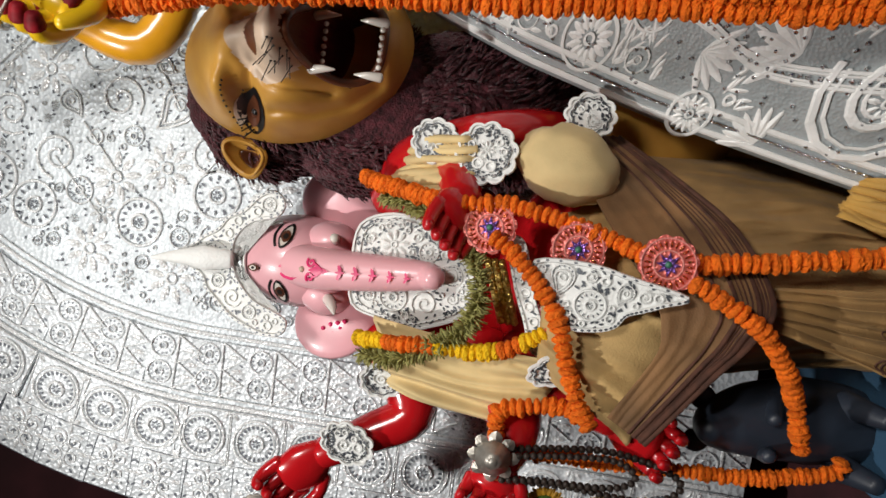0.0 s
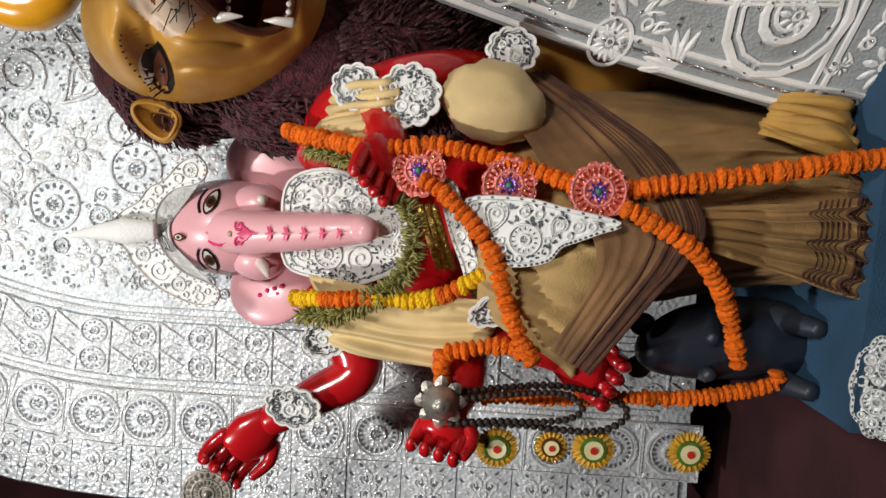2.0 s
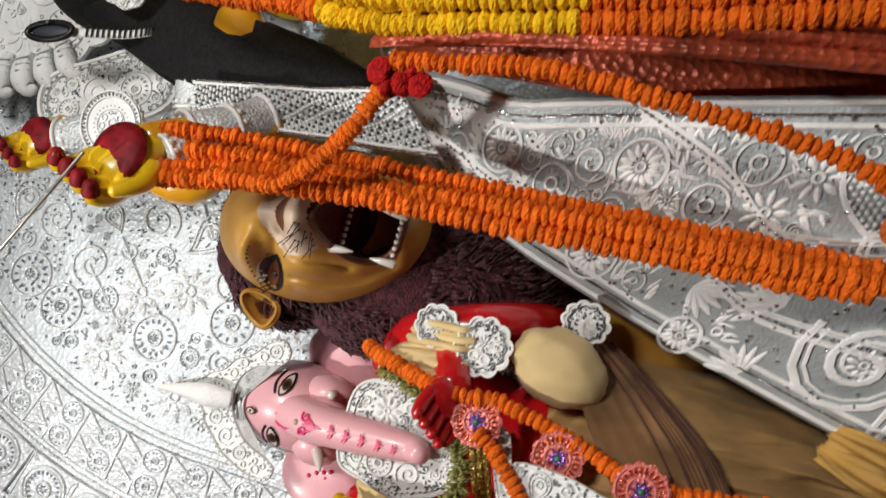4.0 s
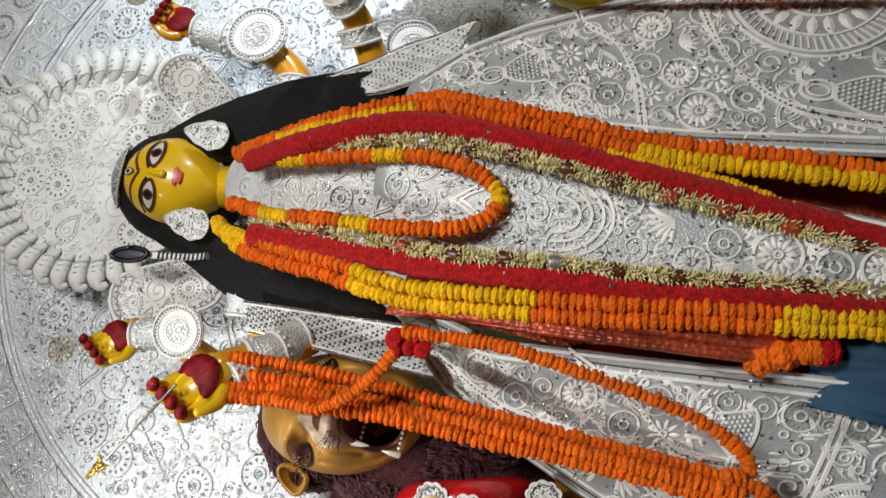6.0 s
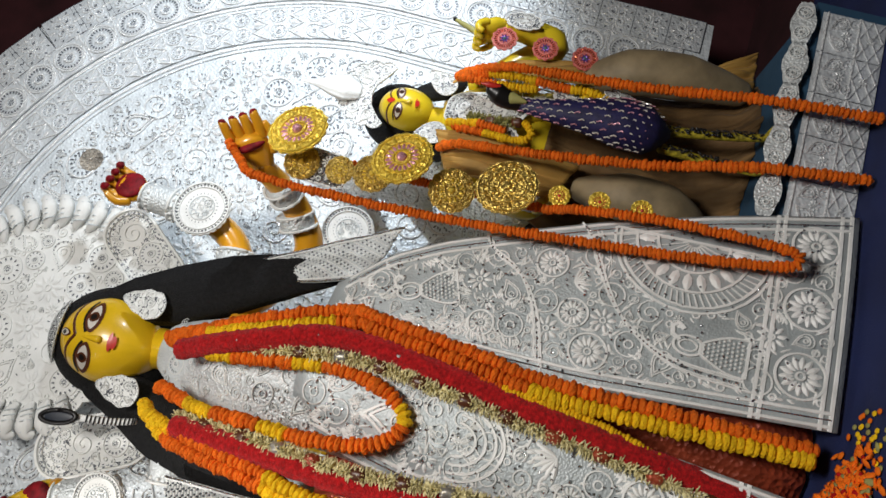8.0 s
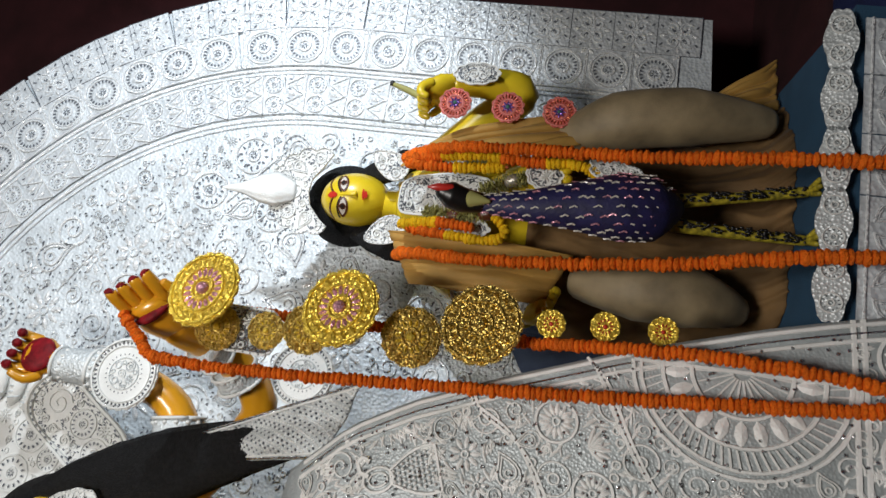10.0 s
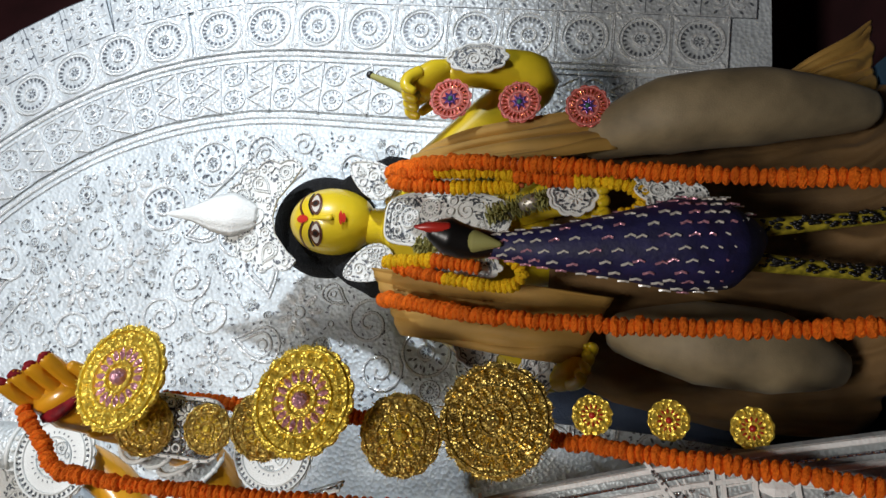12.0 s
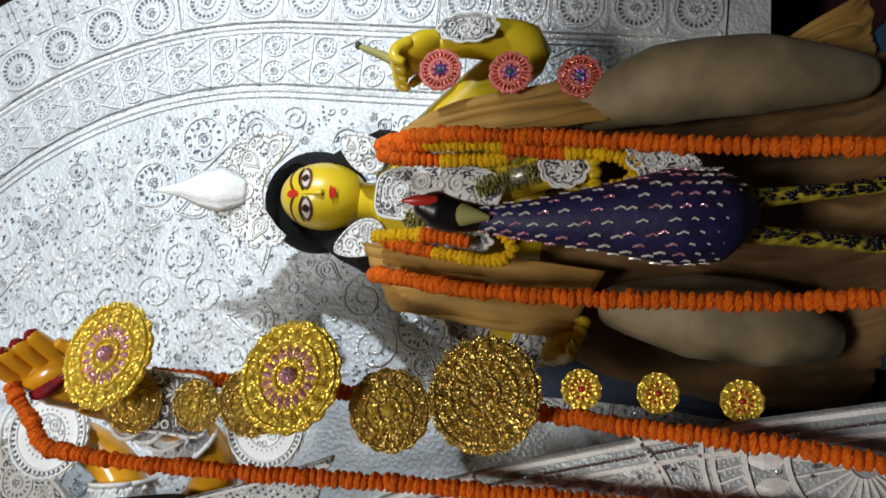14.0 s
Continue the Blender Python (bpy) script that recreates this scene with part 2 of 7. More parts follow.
class Build:
    """Gathers faces with materials and makes one mesh of them."""

    def __init__(self):
        self.v, self.f, self.k, self.mats, self.smooth = [], [], [], [], []

    def slot(self, m):
        if m not in self.mats:
            self.mats.append(m)
        return self.mats.index(m)

    def faces(self, verts, faces, m, smooth=True):
        o, k = len(self.v), self.slot(m)
        self.v.extend(tuple(q) for q in verts)
        self.f.extend(tuple(i + o for i in f) for f in faces)
        self.k.extend([k] * len(faces))
        self.smooth.extend([smooth] * len(faces))

    def ball(self, c, r, m, seg=20, rings=12, turn=None, shape=None):
        r = (r, r, r) if isinstance(r, (int, float)) else r
        c, verts, faces = Vector(c), [], []
        for i in range(rings + 1):
            a = math.pi * i / rings
            for j in range(seg):
                b = 2 * math.pi * j / seg
                d = Vector((math.sin(a) * math.cos(b), math.sin(a) * math.sin(b), math.cos(a)))
                q = Vector((d.x * r[0], d.y * r[1], d.z * r[2])) * (shape(d) if shape else 1)
                verts.append(c + (turn @ q if turn else q))
        for i in range(rings):
            for j in range(seg):
                a, b = i * seg + j, i * seg + (j + 1) % seg
                faces.append((a, a + seg, b + seg, b))
        self.faces(verts, faces, m)

    def tube(self, pts, rad, m, seg=12, flat=1.0, side=None, ends=True, ripple=0.0, waves=0):
        """A limb or cord along pts; rad one number or one a point; flat squeezes it along side."""
        p = [Vector(q) for q in pts]
        n = len(p)
        if isinstance(rad, (int, float)):
            rad = [rad] * n
        elif len(rad) != n:
            rad = [np.interp(i / (n - 1), np.linspace(0, 1, len(rad)), rad) for i in range(n)]
        verts, faces, rows = [], [], []
        ref = Vector(side) if side else None
        for i in range(n):
            t = (p[min(i + 1, n - 1)] - p[max(i - 1, 0)]).normalized()
            if ref is None:
                ref = t.orthogonal()
            a = (ref - ref.dot(t) * t).normalized()
            ref = a
            rows.append((p[i], a, t.cross(a), rad[i], t))
        if ends:
            s, e = rows[0], rows[-1]
            pre = [(s[0] - s[4] * s[3] * k * flat, s[1], s[2], s[3] * w, s[4]) for k, w in ((0.7, 0.15), (0.5, 0.7), (0.2, 0.95))]
            post = [(e[0] + e[4] * e[3] * k * flat, e[1], e[2], e[3] * w, e[4]) for k, w in ((0.2, 0.95), (0.5, 0.7), (0.7, 0.15))]
            rows = pre + rows + post
        for c, a, b, r, _ in rows:
            for j in range(seg):
                g = 2 * math.pi * j / seg
                w = r * (1 + ripple * math.cos(waves * g)) if waves else r
                verts.append(c + a * math.cos(g) * w * flat + b * math.sin(g) * w)
        for i in range(len(rows) - 1):
            for j in range(seg):
                a, b = i * seg + j, i * seg + (j + 1) % seg
                faces.append((a, b, b + seg, a + seg))
        last = (len(rows) - 1) * seg
        faces += [tuple(reversed(range(seg))), tuple(range(last, last + seg))]
        self.faces(verts, faces, m)

    def sheet(self, fn, nu, nv, m, thick=0.004):
        """A cloth or plate fn(u, v) -> point with a thickness towards the back."""
        front = [[Vector(fn(i / nu, j / nv)) for i in range(nu + 1)] for j in range(nv + 1)]
        verts, faces, w = [], [], nu + 1
        nrm = []
        for j in range(nv + 1):
            for i in range(nu + 1):
                du = front[j][min(i + 1, nu)] - front[j][max(i - 1, 0)]
                dv = front[min(j + 1, nv)][i] - front[max(j - 1, 0)][i]
                n = du.cross(dv)
                nrm.append(n.normalized() if n.length > 1e-9 else Vector((0, -1, 0)))
                verts.append(front[j][i])
        n0 = len(verts)
        verts += [verts[i] - nrm[i] * thick for i in range(n0)]
        for j in range(nv):
            for i in range(nu):
                a = j * w + i
                faces.append((a, a + 1, a + 1 + w, a + w))
                faces.append((n0 + a, n0 + a + w, n0 + a + 1 + w, n0 + a + 1))
        edge = [i for i in range(w)] + [j * w + nu for j in range(1, nv + 1)] + [nv * w + i for i in range(nu - 1, -1, -1)] + [j * w for j in range(nv - 1, 0, -1)]
        for a, b in zip(edge, edge[1:] + edge[:1]):
            faces.append((a, n0 + a, n0 + b, b))
        self.faces(verts, faces, m)

    def box(self, lo, hi, m):
        x0, y0, z0 = lo
        x1, y1, z1 = hi
        self.faces([(x0, y0, z0), (x1, y0, z0), (x1, y1, z0), (x0, y1, z0), (x0, y0, z1), (x1, y0, z1), (x1, y1, z1), (x0, y1, z1)],
                   [(0, 3, 2, 1), (4, 5, 6, 7), (0, 1, 5, 4), (1, 2, 6, 5), (2, 3, 7, 6), (3, 0, 4, 7)], m, False)

    # relief drawn in the plane (u, v) of a surface, which fn(u, v, h) lays into space at the height h
    def ridge(self, pts, w, h, fn, m, closed=False):
        n = len(pts)
        verts, faces = [], []
        for i, (u, v) in enumerate(pts):
            a, b = (pts[(i - 1) % n], pts[(i + 1) % n]) if closed else (pts[max(i - 1, 0)], pts[min(i + 1, n - 1)])
            du, dv = b[0] - a[0], b[1] - a[1]
            l = math.hypot(du, dv) or 1
            ou, ov = -dv / l * w / 2, du / l * w / 2
            verts += [fn(u - ou, v - ov, 0), fn(u - ou * 0.62, v - ov * 0.62, h), fn(u + ou * 0.62, v + ov * 0.62, h), fn(u + ou, v + ov, 0)]
        for i in range(n if closed else n - 1):
            a, b = 4 * i, 4 * ((i + 1) % n)
            for k in range(3):
                faces.append((a + k, b + k, b + k + 1, a + k + 1))
        self.faces(verts, faces, m, False)

    def blade(self, u, v, ang, length, width, fn, m, h=0.002, dome=0.0):
        """A small leaf or slit; dome lifts its middle."""
        c, s = math.cos(ang), math.sin(ang)
        out = [fn(u + a * length * c - b * width * s, v + a * length * s + b * width * c, h) for a, b in
               ((0, 0), (0.25, 0.42), (0.6, 0.5), (0.9, 0.25), (1, 0), (0.9, -0.25), (0.6, -0.5), (0.25, -0.42))]
        if dome:
            out.append(fn(u + 0.55 * length * c, v + 0.55 * length * s, h + dome))
            self.faces(out, [(i, (i + 1) % 8, 8) for i in range(8)], m, False)
        else:
            self.faces(out, [tuple(range(8))], m, False)

    def patch(self, pts, fn, m, h=0.002):
        u = sum(p[0] for p in pts) / len(pts)
        v = sum(p[1] for p in pts) / len(pts)
        verts, n = [fn(u, v, h)], len(pts)
        for k in (0.5, 1):
            verts += [fn(u + (a - u) * k, v + (b - v) * k, h) for a, b in pts]
        faces = [(0, 1 + i, 1 + (i + 1) % n) for i in range(n)]
        faces += [(1 + i, 1 + n + i, 1 + n + (i + 1) % n, 1 + (i + 1) % n) for i in range(n)]
        self.faces(verts, faces, m)

    def plate(self, pts, fn, m, h=0.006):
        """A cut-out plate with an edge of the height h."""
        self.patch(pts, fn, m, h)
        n = len(pts)
        verts = [fn(u, v, h) for u, v in pts] + [fn(u, v, 0) for u, v in pts]
        self.faces(verts, [(i, (i + 1) % n, n + (i + 1) % n, n + i) for i in range(n)], m, False)

    def ring(self, u, v, r, w, h, fn, m, n=20, squash=1.0, ang=0.0):
        c, s = math.cos(ang), math.sin(ang)
        self.ridge([(u + r * (math.cos(t) * c - squash * math.sin(t) * s), v + r * (math.cos(t) * s + squash * math.sin(t) * c))
                    for t in (2 * math.pi * i / n for i in range(n))], w, h, fn, m, True)

    def rosette(self, u, v, r, fn, m, dark, n=12, h=0.006, w=None):
        w = w or r * 0.13
        self.ring(u, v, r * 0.92, w, h, fn, m, 22)
        self.ring(u, v, r * 0.30, w, h, fn, m, 12)
        n = int(n * 1.4)
        for i in range(n):
            a = 2 * math.pi * i / n
            self.blade(u + r * 0.56 * math.cos(a), v + r * 0.56 * math.sin(a), a, r * 0.22, r * 0.10, fn, dark, 0.0035)
        for i in range(7):
            a = 2 * math.pi * (i + 0.5) / 7
            self.blade(u + r * 0.05 * math.cos(a), v + r * 0.05 * math.sin(a), a, r * 0.15, r * 0.065, fn, dark, 0.0035)

    def daisy(self, u, v, r, fn, m, n=12, h=0.006):
        for i in range(n):
            a = 2 * math.pi * i / n
            self.blade(u + r * 0.3 * math.cos(a), v + r * 0.3 * math.sin(a), a, r * 0.7, r * 0.3, fn, m, 0.002, h)
        self.ring(u, v, r * 0.2, r * 0.12, h, fn, m, 10)

    def curl(self, u, v, r, ang, fn, m, turns=1.6, hand=1, w=None, h=0.006):
        n = int(14 * turns)
        pts = []
        for i in range(n + 1):
            t = i / n
            a = ang + hand * 2 * math.pi * turns * t
            q = r * (1 - 0.88 * t)
            pts.append((u + q * math.cos(a), v + q * math.sin(a)))
        self.ridge(pts, w or r * 0.14, h, fn, m)

    def paisley(self, u, v, r, ang, fn, m, dark, hand=1, h=0.006):
        c, s = math.cos(ang), math.sin(ang)

        def drop(k):
            pts = []
            for i in range(18):
                t = 2 * math.pi * i / 18
                a, b = math.cos(t), math.sin(t) * (math.sin(t / 2) ** 1.3)
                a, b = a * 1.0 - 0.1, b * 0.95 + hand * 0.35 * max(0, a) ** 2
                a, b = a * r * k, b * r * k
                pts.append((u + a * c - b * s, v + a * s + b * c))
            return pts
        for k in (1.0, 0.68):
            self.ridge(drop(k), r * 0.12, h, fn, m, True)
        self.ring(u - 0.35 * r * c, v - 0.35 * r * s, r * 0.2, r * 0.1, h, fn, m, 10)
        for i, (p, q) in enumerate(drop(0.84)):
            self.blade(p, q, math.atan2(q - v, p - u), r * 0.16, r * 0.10, fn, dark, 0.0035)

    def make(self, name, parent=None, label=""):
        me = bpy.data.meshes.new(name)
        me.from_pydata(self.v, [], self.f)
        me.polygons.foreach_set("material_index", self.k)
        me.polygons.foreach_set("use_smooth", self.smooth)
        for m in self.mats:
            me.materials.append(M[m])
        me.update()
        ob = new(name, me)
        if parent:
            ob.parent = parent
            ob.matrix_parent_inverse = parent.matrix_world.inverted()
        if label:
            ob["label"] = label
        return ob


def thing(name, at, label, category, group="", kind=""):
    e = new(name)
    e.location = at
    e.empty_display_size = 0.05
    e.matrix_world = Matrix.Translation(at)
    return tagged(e, label, category, group, kind)


def flat(o, nrm=(0, -1, 0), up=(0, 0, 1), spin=0.0):
    """A plane at o that faces nrm; u to the viewer's right, v up."""
    n, up, o = Vector(nrm).normalized(), Vector(up), Vector(o)
    r = up.cross(n).normalized()
    q = n.cross(r)
    if spin:
        t = Matrix.Rotation(spin, 3, n)
        r, q = t @ r, t @ q
    return lambda u, v, h: o + r * u + q * v + n * h


def fill(b, fn, inside, box, radii, m, dark, seed, tries=500, taken=None, h=0.006, mix=(0.42, 0.62, 0.85)):
    """Strews lace motifs over an area without overlap, the large ones first."""
    rnd = random.Random(seed)
    taken = taken if taken is not None else []
    cells, size = {}, 0.1
    for q in taken:
        cells.setdefault((int(q[0] / size), int(q[1] / size)), []).append(q)
    reach = 1 + int((max(radii) + max([q[2] for q in taken] + [0.0])) / size)
    for r in radii:
        for _ in range(tries):
            u, v = rnd.uniform(box[0], box[1]), rnd.uniform(box[2], box[3])
            iu, iv = int(u / size), int(v / size)
            if any((u - a) ** 2 + (v - c) ** 2 < ((r + q) * 0.97) ** 2 for i in range(-reach, reach + 1) for j in range(-reach, reach + 1) for a, c, q in cells.get((iu + i, iv + j), ())):
                continue
            if not inside(u, v, r):
                continue
            cells.setdefault((iu, iv), []).append((u, v, r))
            taken.append((u, v, r))
            k = rnd.random()
            if r < 0.016:
                b.ring(u, v, r * 0.8, r * 0.45, h, fn, m, 9)
            elif k < mix[0]:
                b.rosette(u, v, r * 0.95, fn, m, dark, rnd.choice((9, 10, 12)), h)
            elif k < mix[1]:
                b.paisley(u, v, r * 0.95, rnd.uniform(0, 6.28), fn, m, dark, rnd.choice((-1, 1)), h)
            elif k < mix[2]:
                b.curl(u, v, r * 0.9, rnd.uniform(0, 6.28), fn, m, 1.7, rnd.choice((-1, 1)), None, h)
            else:
                b.daisy(u, v, r * 0.95, fn, m, 9, h)
    return taken

# ---- the hall and the stage ----


def block(name, lo, hi, m, label, category):
    b = Build()
    b.box(lo, hi, m)
    return tagged(b.make(name), label, category, kind="structure")


block("ground", (-6, -6, -0.1), (9, 6, 0), "ground", "worn grey floor of the festival tent", "floor")
block("wall_north", (-6, 2.9, 0), (9, 3.0, 6), "maroon", "dark maroon cloth wall behind the backdrop", "wall")
block("wall_south", (-6, -5.1, 0), (9, -5.0, 6), "maroon", "dark maroon cloth wall of the tent", "wall")
block("wall_west", (-5.1, -5, 0), (-5, 2.9, 6), "maroon", "dark maroon cloth wall of the tent", "wall")
block("wall_east", (8, -5, 0), (8.1, 2.9, 6), "maroon", "dark maroon cloth wall of the tent", "wall")
block("ceiling", (-6, -6, 6), (9, 6, 6.1), "maroon", "dark maroon cloth ceiling of the tent", "ceiling")
block("stage", (-1.6, 0.76, 0), (4.4, 2.9, 0.476), "maroon", "low stage covered in dark cloth", "stage")
block("stage_front", (-1.6, 0.74, 0), (4.4, 0.758, 0.478), "navy", "navy blue cloth on the stage front", "stage")
block("stage_runner", (0.3, 0.76, 0.4762), (4.4, 1.9, 0.48), "navy", "navy blue cloth spread on the stage", "stage")

# the arched backdrop: straight sides, an elliptic head, all strips parallel to its edge
CX, HALF, SPRING, RISE, YB = 1.38, 2.25, 2.4, 2.24, 2.12


def along(s, d):
    """A point of the arch at the inset d; s in metres from the springing, negative below it, over the head to the other side. Returns x, z and the turn."""
    a, r = HALF - d, RISE - d
    n = 200
    if s < 0:
        return CX + a, SPRING + s, 0.0
    t, run, px, pz = 0.0, 0.0, a, 0.0
    for i in range(1, n + 1):
        t = math.pi * i / n
        x, z = a * math.cos(t), r * math.sin(t)
        run += math.hypot(x - px, z - pz)
        if run >= s:
            return CX + x, SPRING + z, math.atan2(z - pz, x - px) - math.pi / 2
        px, pz = x, z
    return CX - a, SPRING - (s - run), math.pi


def arch_length(d):
    a, r = HALF - d, RISE - d
    p = [(a * math.cos(math.pi * i / 200), r * math.sin(math.pi * i / 200)) for i in range(201)]
    return sum(math.hypot(q[0] - w[0], q[1] - w[1]) for q, w in zip(p, p[1:]))


backdrop = Build()
arc = [(CX + HALF * math.cos(math.pi * i / 60), SPRING + RISE * math.sin(math.pi * i / 60)) for i in range(61)]
outline = [(CX + HALF, 0.86)] + arc + [(CX - HALF, 0.62)]
front = lambda u, v, h: Vector((u, YB - h, v))
backdrop.patch(outline, front, "panel_inner", 0.0)
backdrop.faces([(u, YB, v) for u, v in outline] + [(u, YB + 0.03, v) for u, v in outline],
               [(i, (i + 1) % len(outline), len(outline) + (i + 1) % len(outline), len(outline) + i) for i in range(len(outline))], "ply", False)
backdrop.faces([(u, YB + 0.03, v) for u, v in outline], [tuple(range(len(outline)))], "ply", False)
wall = tagged(backdrop.make("backdrop"), "arched white and silver backdrop of punched shola panels", "backdrop", kind="structure")


def square_tile(kind):
    """One punched panel, centred, 0.18 m wide."""
    b = Build()
    fn = lambda u, v, h: Vector((u, -h - 0.004, v))
    s = 0.088
    b.plate([(-s, -s), (s, -s), (s, s), (-s, s)], fn, "panel", 0.004)
    up = lambda u, v, h: Vector((u, -h - 0.008, v))
    if kind == "scroll":
        b.ridge([(-s, -s), (s, -s), (s, s), (-s, s)], 0.0035, 0.002, up, "punch", True)
        for i in range(4):
            a = math.pi / 2 * i + math.pi / 4
            b.curl(0.040 * math.cos(a), 0.040 * math.sin(a), 0.030, a, up, "relief", 1.5, 1 if i % 2 else -1, 0.007, 0.005)
            b.blade(0.01 * math.cos(a), 0.01 * math.sin(a), a, 0.035, 0.012, up, "punch", 0.002)
            c = math.pi / 2 * i
            b.blade(0.045 * math.cos(c), 0.045 * math.sin(c), c, 0.034, 0.016, up, "relief", 0.002, 0.005)
            b.blade(0.072 * math.cos(a + 0.3), 0.072 * math.sin(a + 0.3), a, 0.018, 0.008, up, "punch", 0.002)
            b.blade(0.072 * math.cos(a - 0.3), 0.072 * math.sin(a - 0.3), a, 0.018, 0.008, up, "punch", 0.002)
        b.ring(0, 0, 0.012, 0.006, 0.005, up, "relief", 10)
    elif kind == "rosette":
        b.rosette(0, 0, 0.078, up, "relief", "punch", 16, 0.008)
        b.ridge([(-s + 0.003, -s + 0.003), (s - 0.003, -s + 0.003), (s - 0.003, s - 0.003), (-s + 0.003, s - 0.003)], 0.006, 0.005, up, "relief", True)
        b.ring(0, 0, 0.060, 0.006, 0.006, up, "relief", 22)
        for i in range(4):
            a = math.pi / 2 * i + math.pi / 4
            b.blade(0.088 * math.cos(a), 0.088 * math.sin(a), a, 0.030, 0.016, up, "relief", 0.002, 0.006)
    else:
        for sx in (-1, 1):
            b.rosette(sx * 0.044, -0.044, 0.040, up, "relief", "punch", 9, 0.007)
        b.ridge([(-s, 0.005), (-s / 2, s * 0.9), (0, 0.01), (s / 2, s * 0.9), (s, 0.005)], 0.009, 0.007, up, "relief")
        b.ridge([(-s, 0.003), (s, 0.003)], 0.008, 0.007, up, "relief")
        for x in (-0.044, 0.0, 0.044):
            b.blade(x, 0.02 if x else 0.075, math.pi / 2 if x else -math.pi / 2, 0.04, 0.018, up, "relief", 0.002, 0.005)
            b.blade(x + 0.02, 0.06, 1.2, 0.016, 0.007, up, "punch", 0.002)
    ob = b.make("tile")
    me = ob.data
    bpy.data.objects.remove(ob)
    return me


def strip(d, kind, lo_right, lo_left, size=0.18):
    me = square_tile(kind)
    k = size / 0.176
    total = arch_length(d)
    s = -(SPRING - lo_right) + size / 2
    stop = total + (SPRING - lo_left) - size / 2
    count = round((stop - s) / size)
    step = (stop - s) / count
    for i in range(count + 1):
        x, z, turn = along(s + i * step, d)
        t = new("tile", me)
        t.parent = wall
        t.matrix_basis = Matrix.Translation((x, YB - 0.002 - 0.0015 * (i % 2), z)) @ Matrix.Rotation(-turn, 4, "Y") @ Matrix.Diagonal((k, 1, k * step / size * (1.08 if 0 < s + i * step < total else 1), 1))


def rope(d, w):
    b = Build()
    n = 90
    tot = arch_length(d)
    pts = []
    for i in range(n + 1):
        x, z, _ = along(-1.45 + (tot + 3.1) * i / n, d)
        pts.append((x, z))
    b.ridge(pts, w * 0.8, 0.004, lambda u, v, h: Vector((u, YB - 0.004 - h, v)), "relief")
    b.make("border", wall)


# ---- statues: eyes and brows painted on a head ----


def head_map(c, r, turn):
    c = Vector(c)

    def fn(u, v, h):
        q = 1 - (u / r[0]) ** 2 - (v / r[2]) ** 2
        return c + turn @ Vector((u, -r[1] * math.sqrt(max(q, 0.02)) - h, v))
    return fn


def almond(u, v, w, h, tilt, bend=0.0):
    pts = []
    for i in range(16):
        t = 2 * math.pi * i / 16
        a, b = math.cos(t), math.sin(t) * (1 - 0.35 * abs(math.cos(t)) ** 3)
        a, b = a * w, b * h + bend * (1 - a * a)
        pts.append((u + a * math.cos(tilt) - b * math.sin(tilt), v + a * math.sin(tilt) + b * math.cos(tilt)))
    return pts


def paint_face(b, fn, s, iris="brown", tilt=0.16, gap=0.085, ev=0.02, third=True, lips=1.0, lv=-0.095, tv=0.115):
    """Almond eyes, brows, nose and lips, in units of s."""
    for side in (-1, 1):
        u, v, t = side * gap * s, ev * s, side * tilt
        b.patch(almond(u, v, 0.058 * s, 0.033 * s, t), fn, "brown", 0.0025)
        b.patch(almond(u, v, 0.045 * s, 0.021 * s, t), fn, "white", 0.004)
        b.patch(almond(u, v, 0.019 * s, 0.0205 * s, 0), fn, iris, 0.0055)
        b.patch(almond(u, v, 0.011 * s, 0.012 * s, 0), fn, "black", 0.007)
        b.ridge([(u + (i / 8 - 0.5) * 0.115 * s, v + s * (0.020 + 0.018 * math.sin(math.pi * i / 8) + side * tilt * 0.13 * (i / 8 - 0.5))) for i in range(9)], 0.011 * s, 0.003, fn, "black")
        b.ridge([(u + (i / 8 - 0.5) * 0.15 * s, v + s * (0.060 + 0.030 * math.sin(math.pi * i / 8) + side * tilt * 0.15 * (i / 8 - 0.5))) for i in range(9)], 0.014 * s, 0.003, fn, "brown")
    b.patch([(u, v) for u, v in almond(0, (lv + 0.006) * s, 0.044 * s * lips, 0.009 * s * lips ** 0.5, 0, 0.0)], fn, "lip", 0.008)
    b.patch([(u, v) for u, v in almond(0, (lv - 0.008) * s, 0.030 * s * lips, 0.011 * s * lips ** 0.5, 0, 0.0)], fn, "lip", 0.010)
    if third:
        b.patch(almond(0, tv * s, 0.015 * s, 0.034 * s, 0), fn, "brown", 0.003)
        b.patch(almond(0, tv * s, 0.011 * s, 0.025 * s, 0), fn, "white", 0.0045)
        b.patch(almond(0, tv * s, 0.008 * s, 0.011 * s, 0), fn, "black", 0.006)


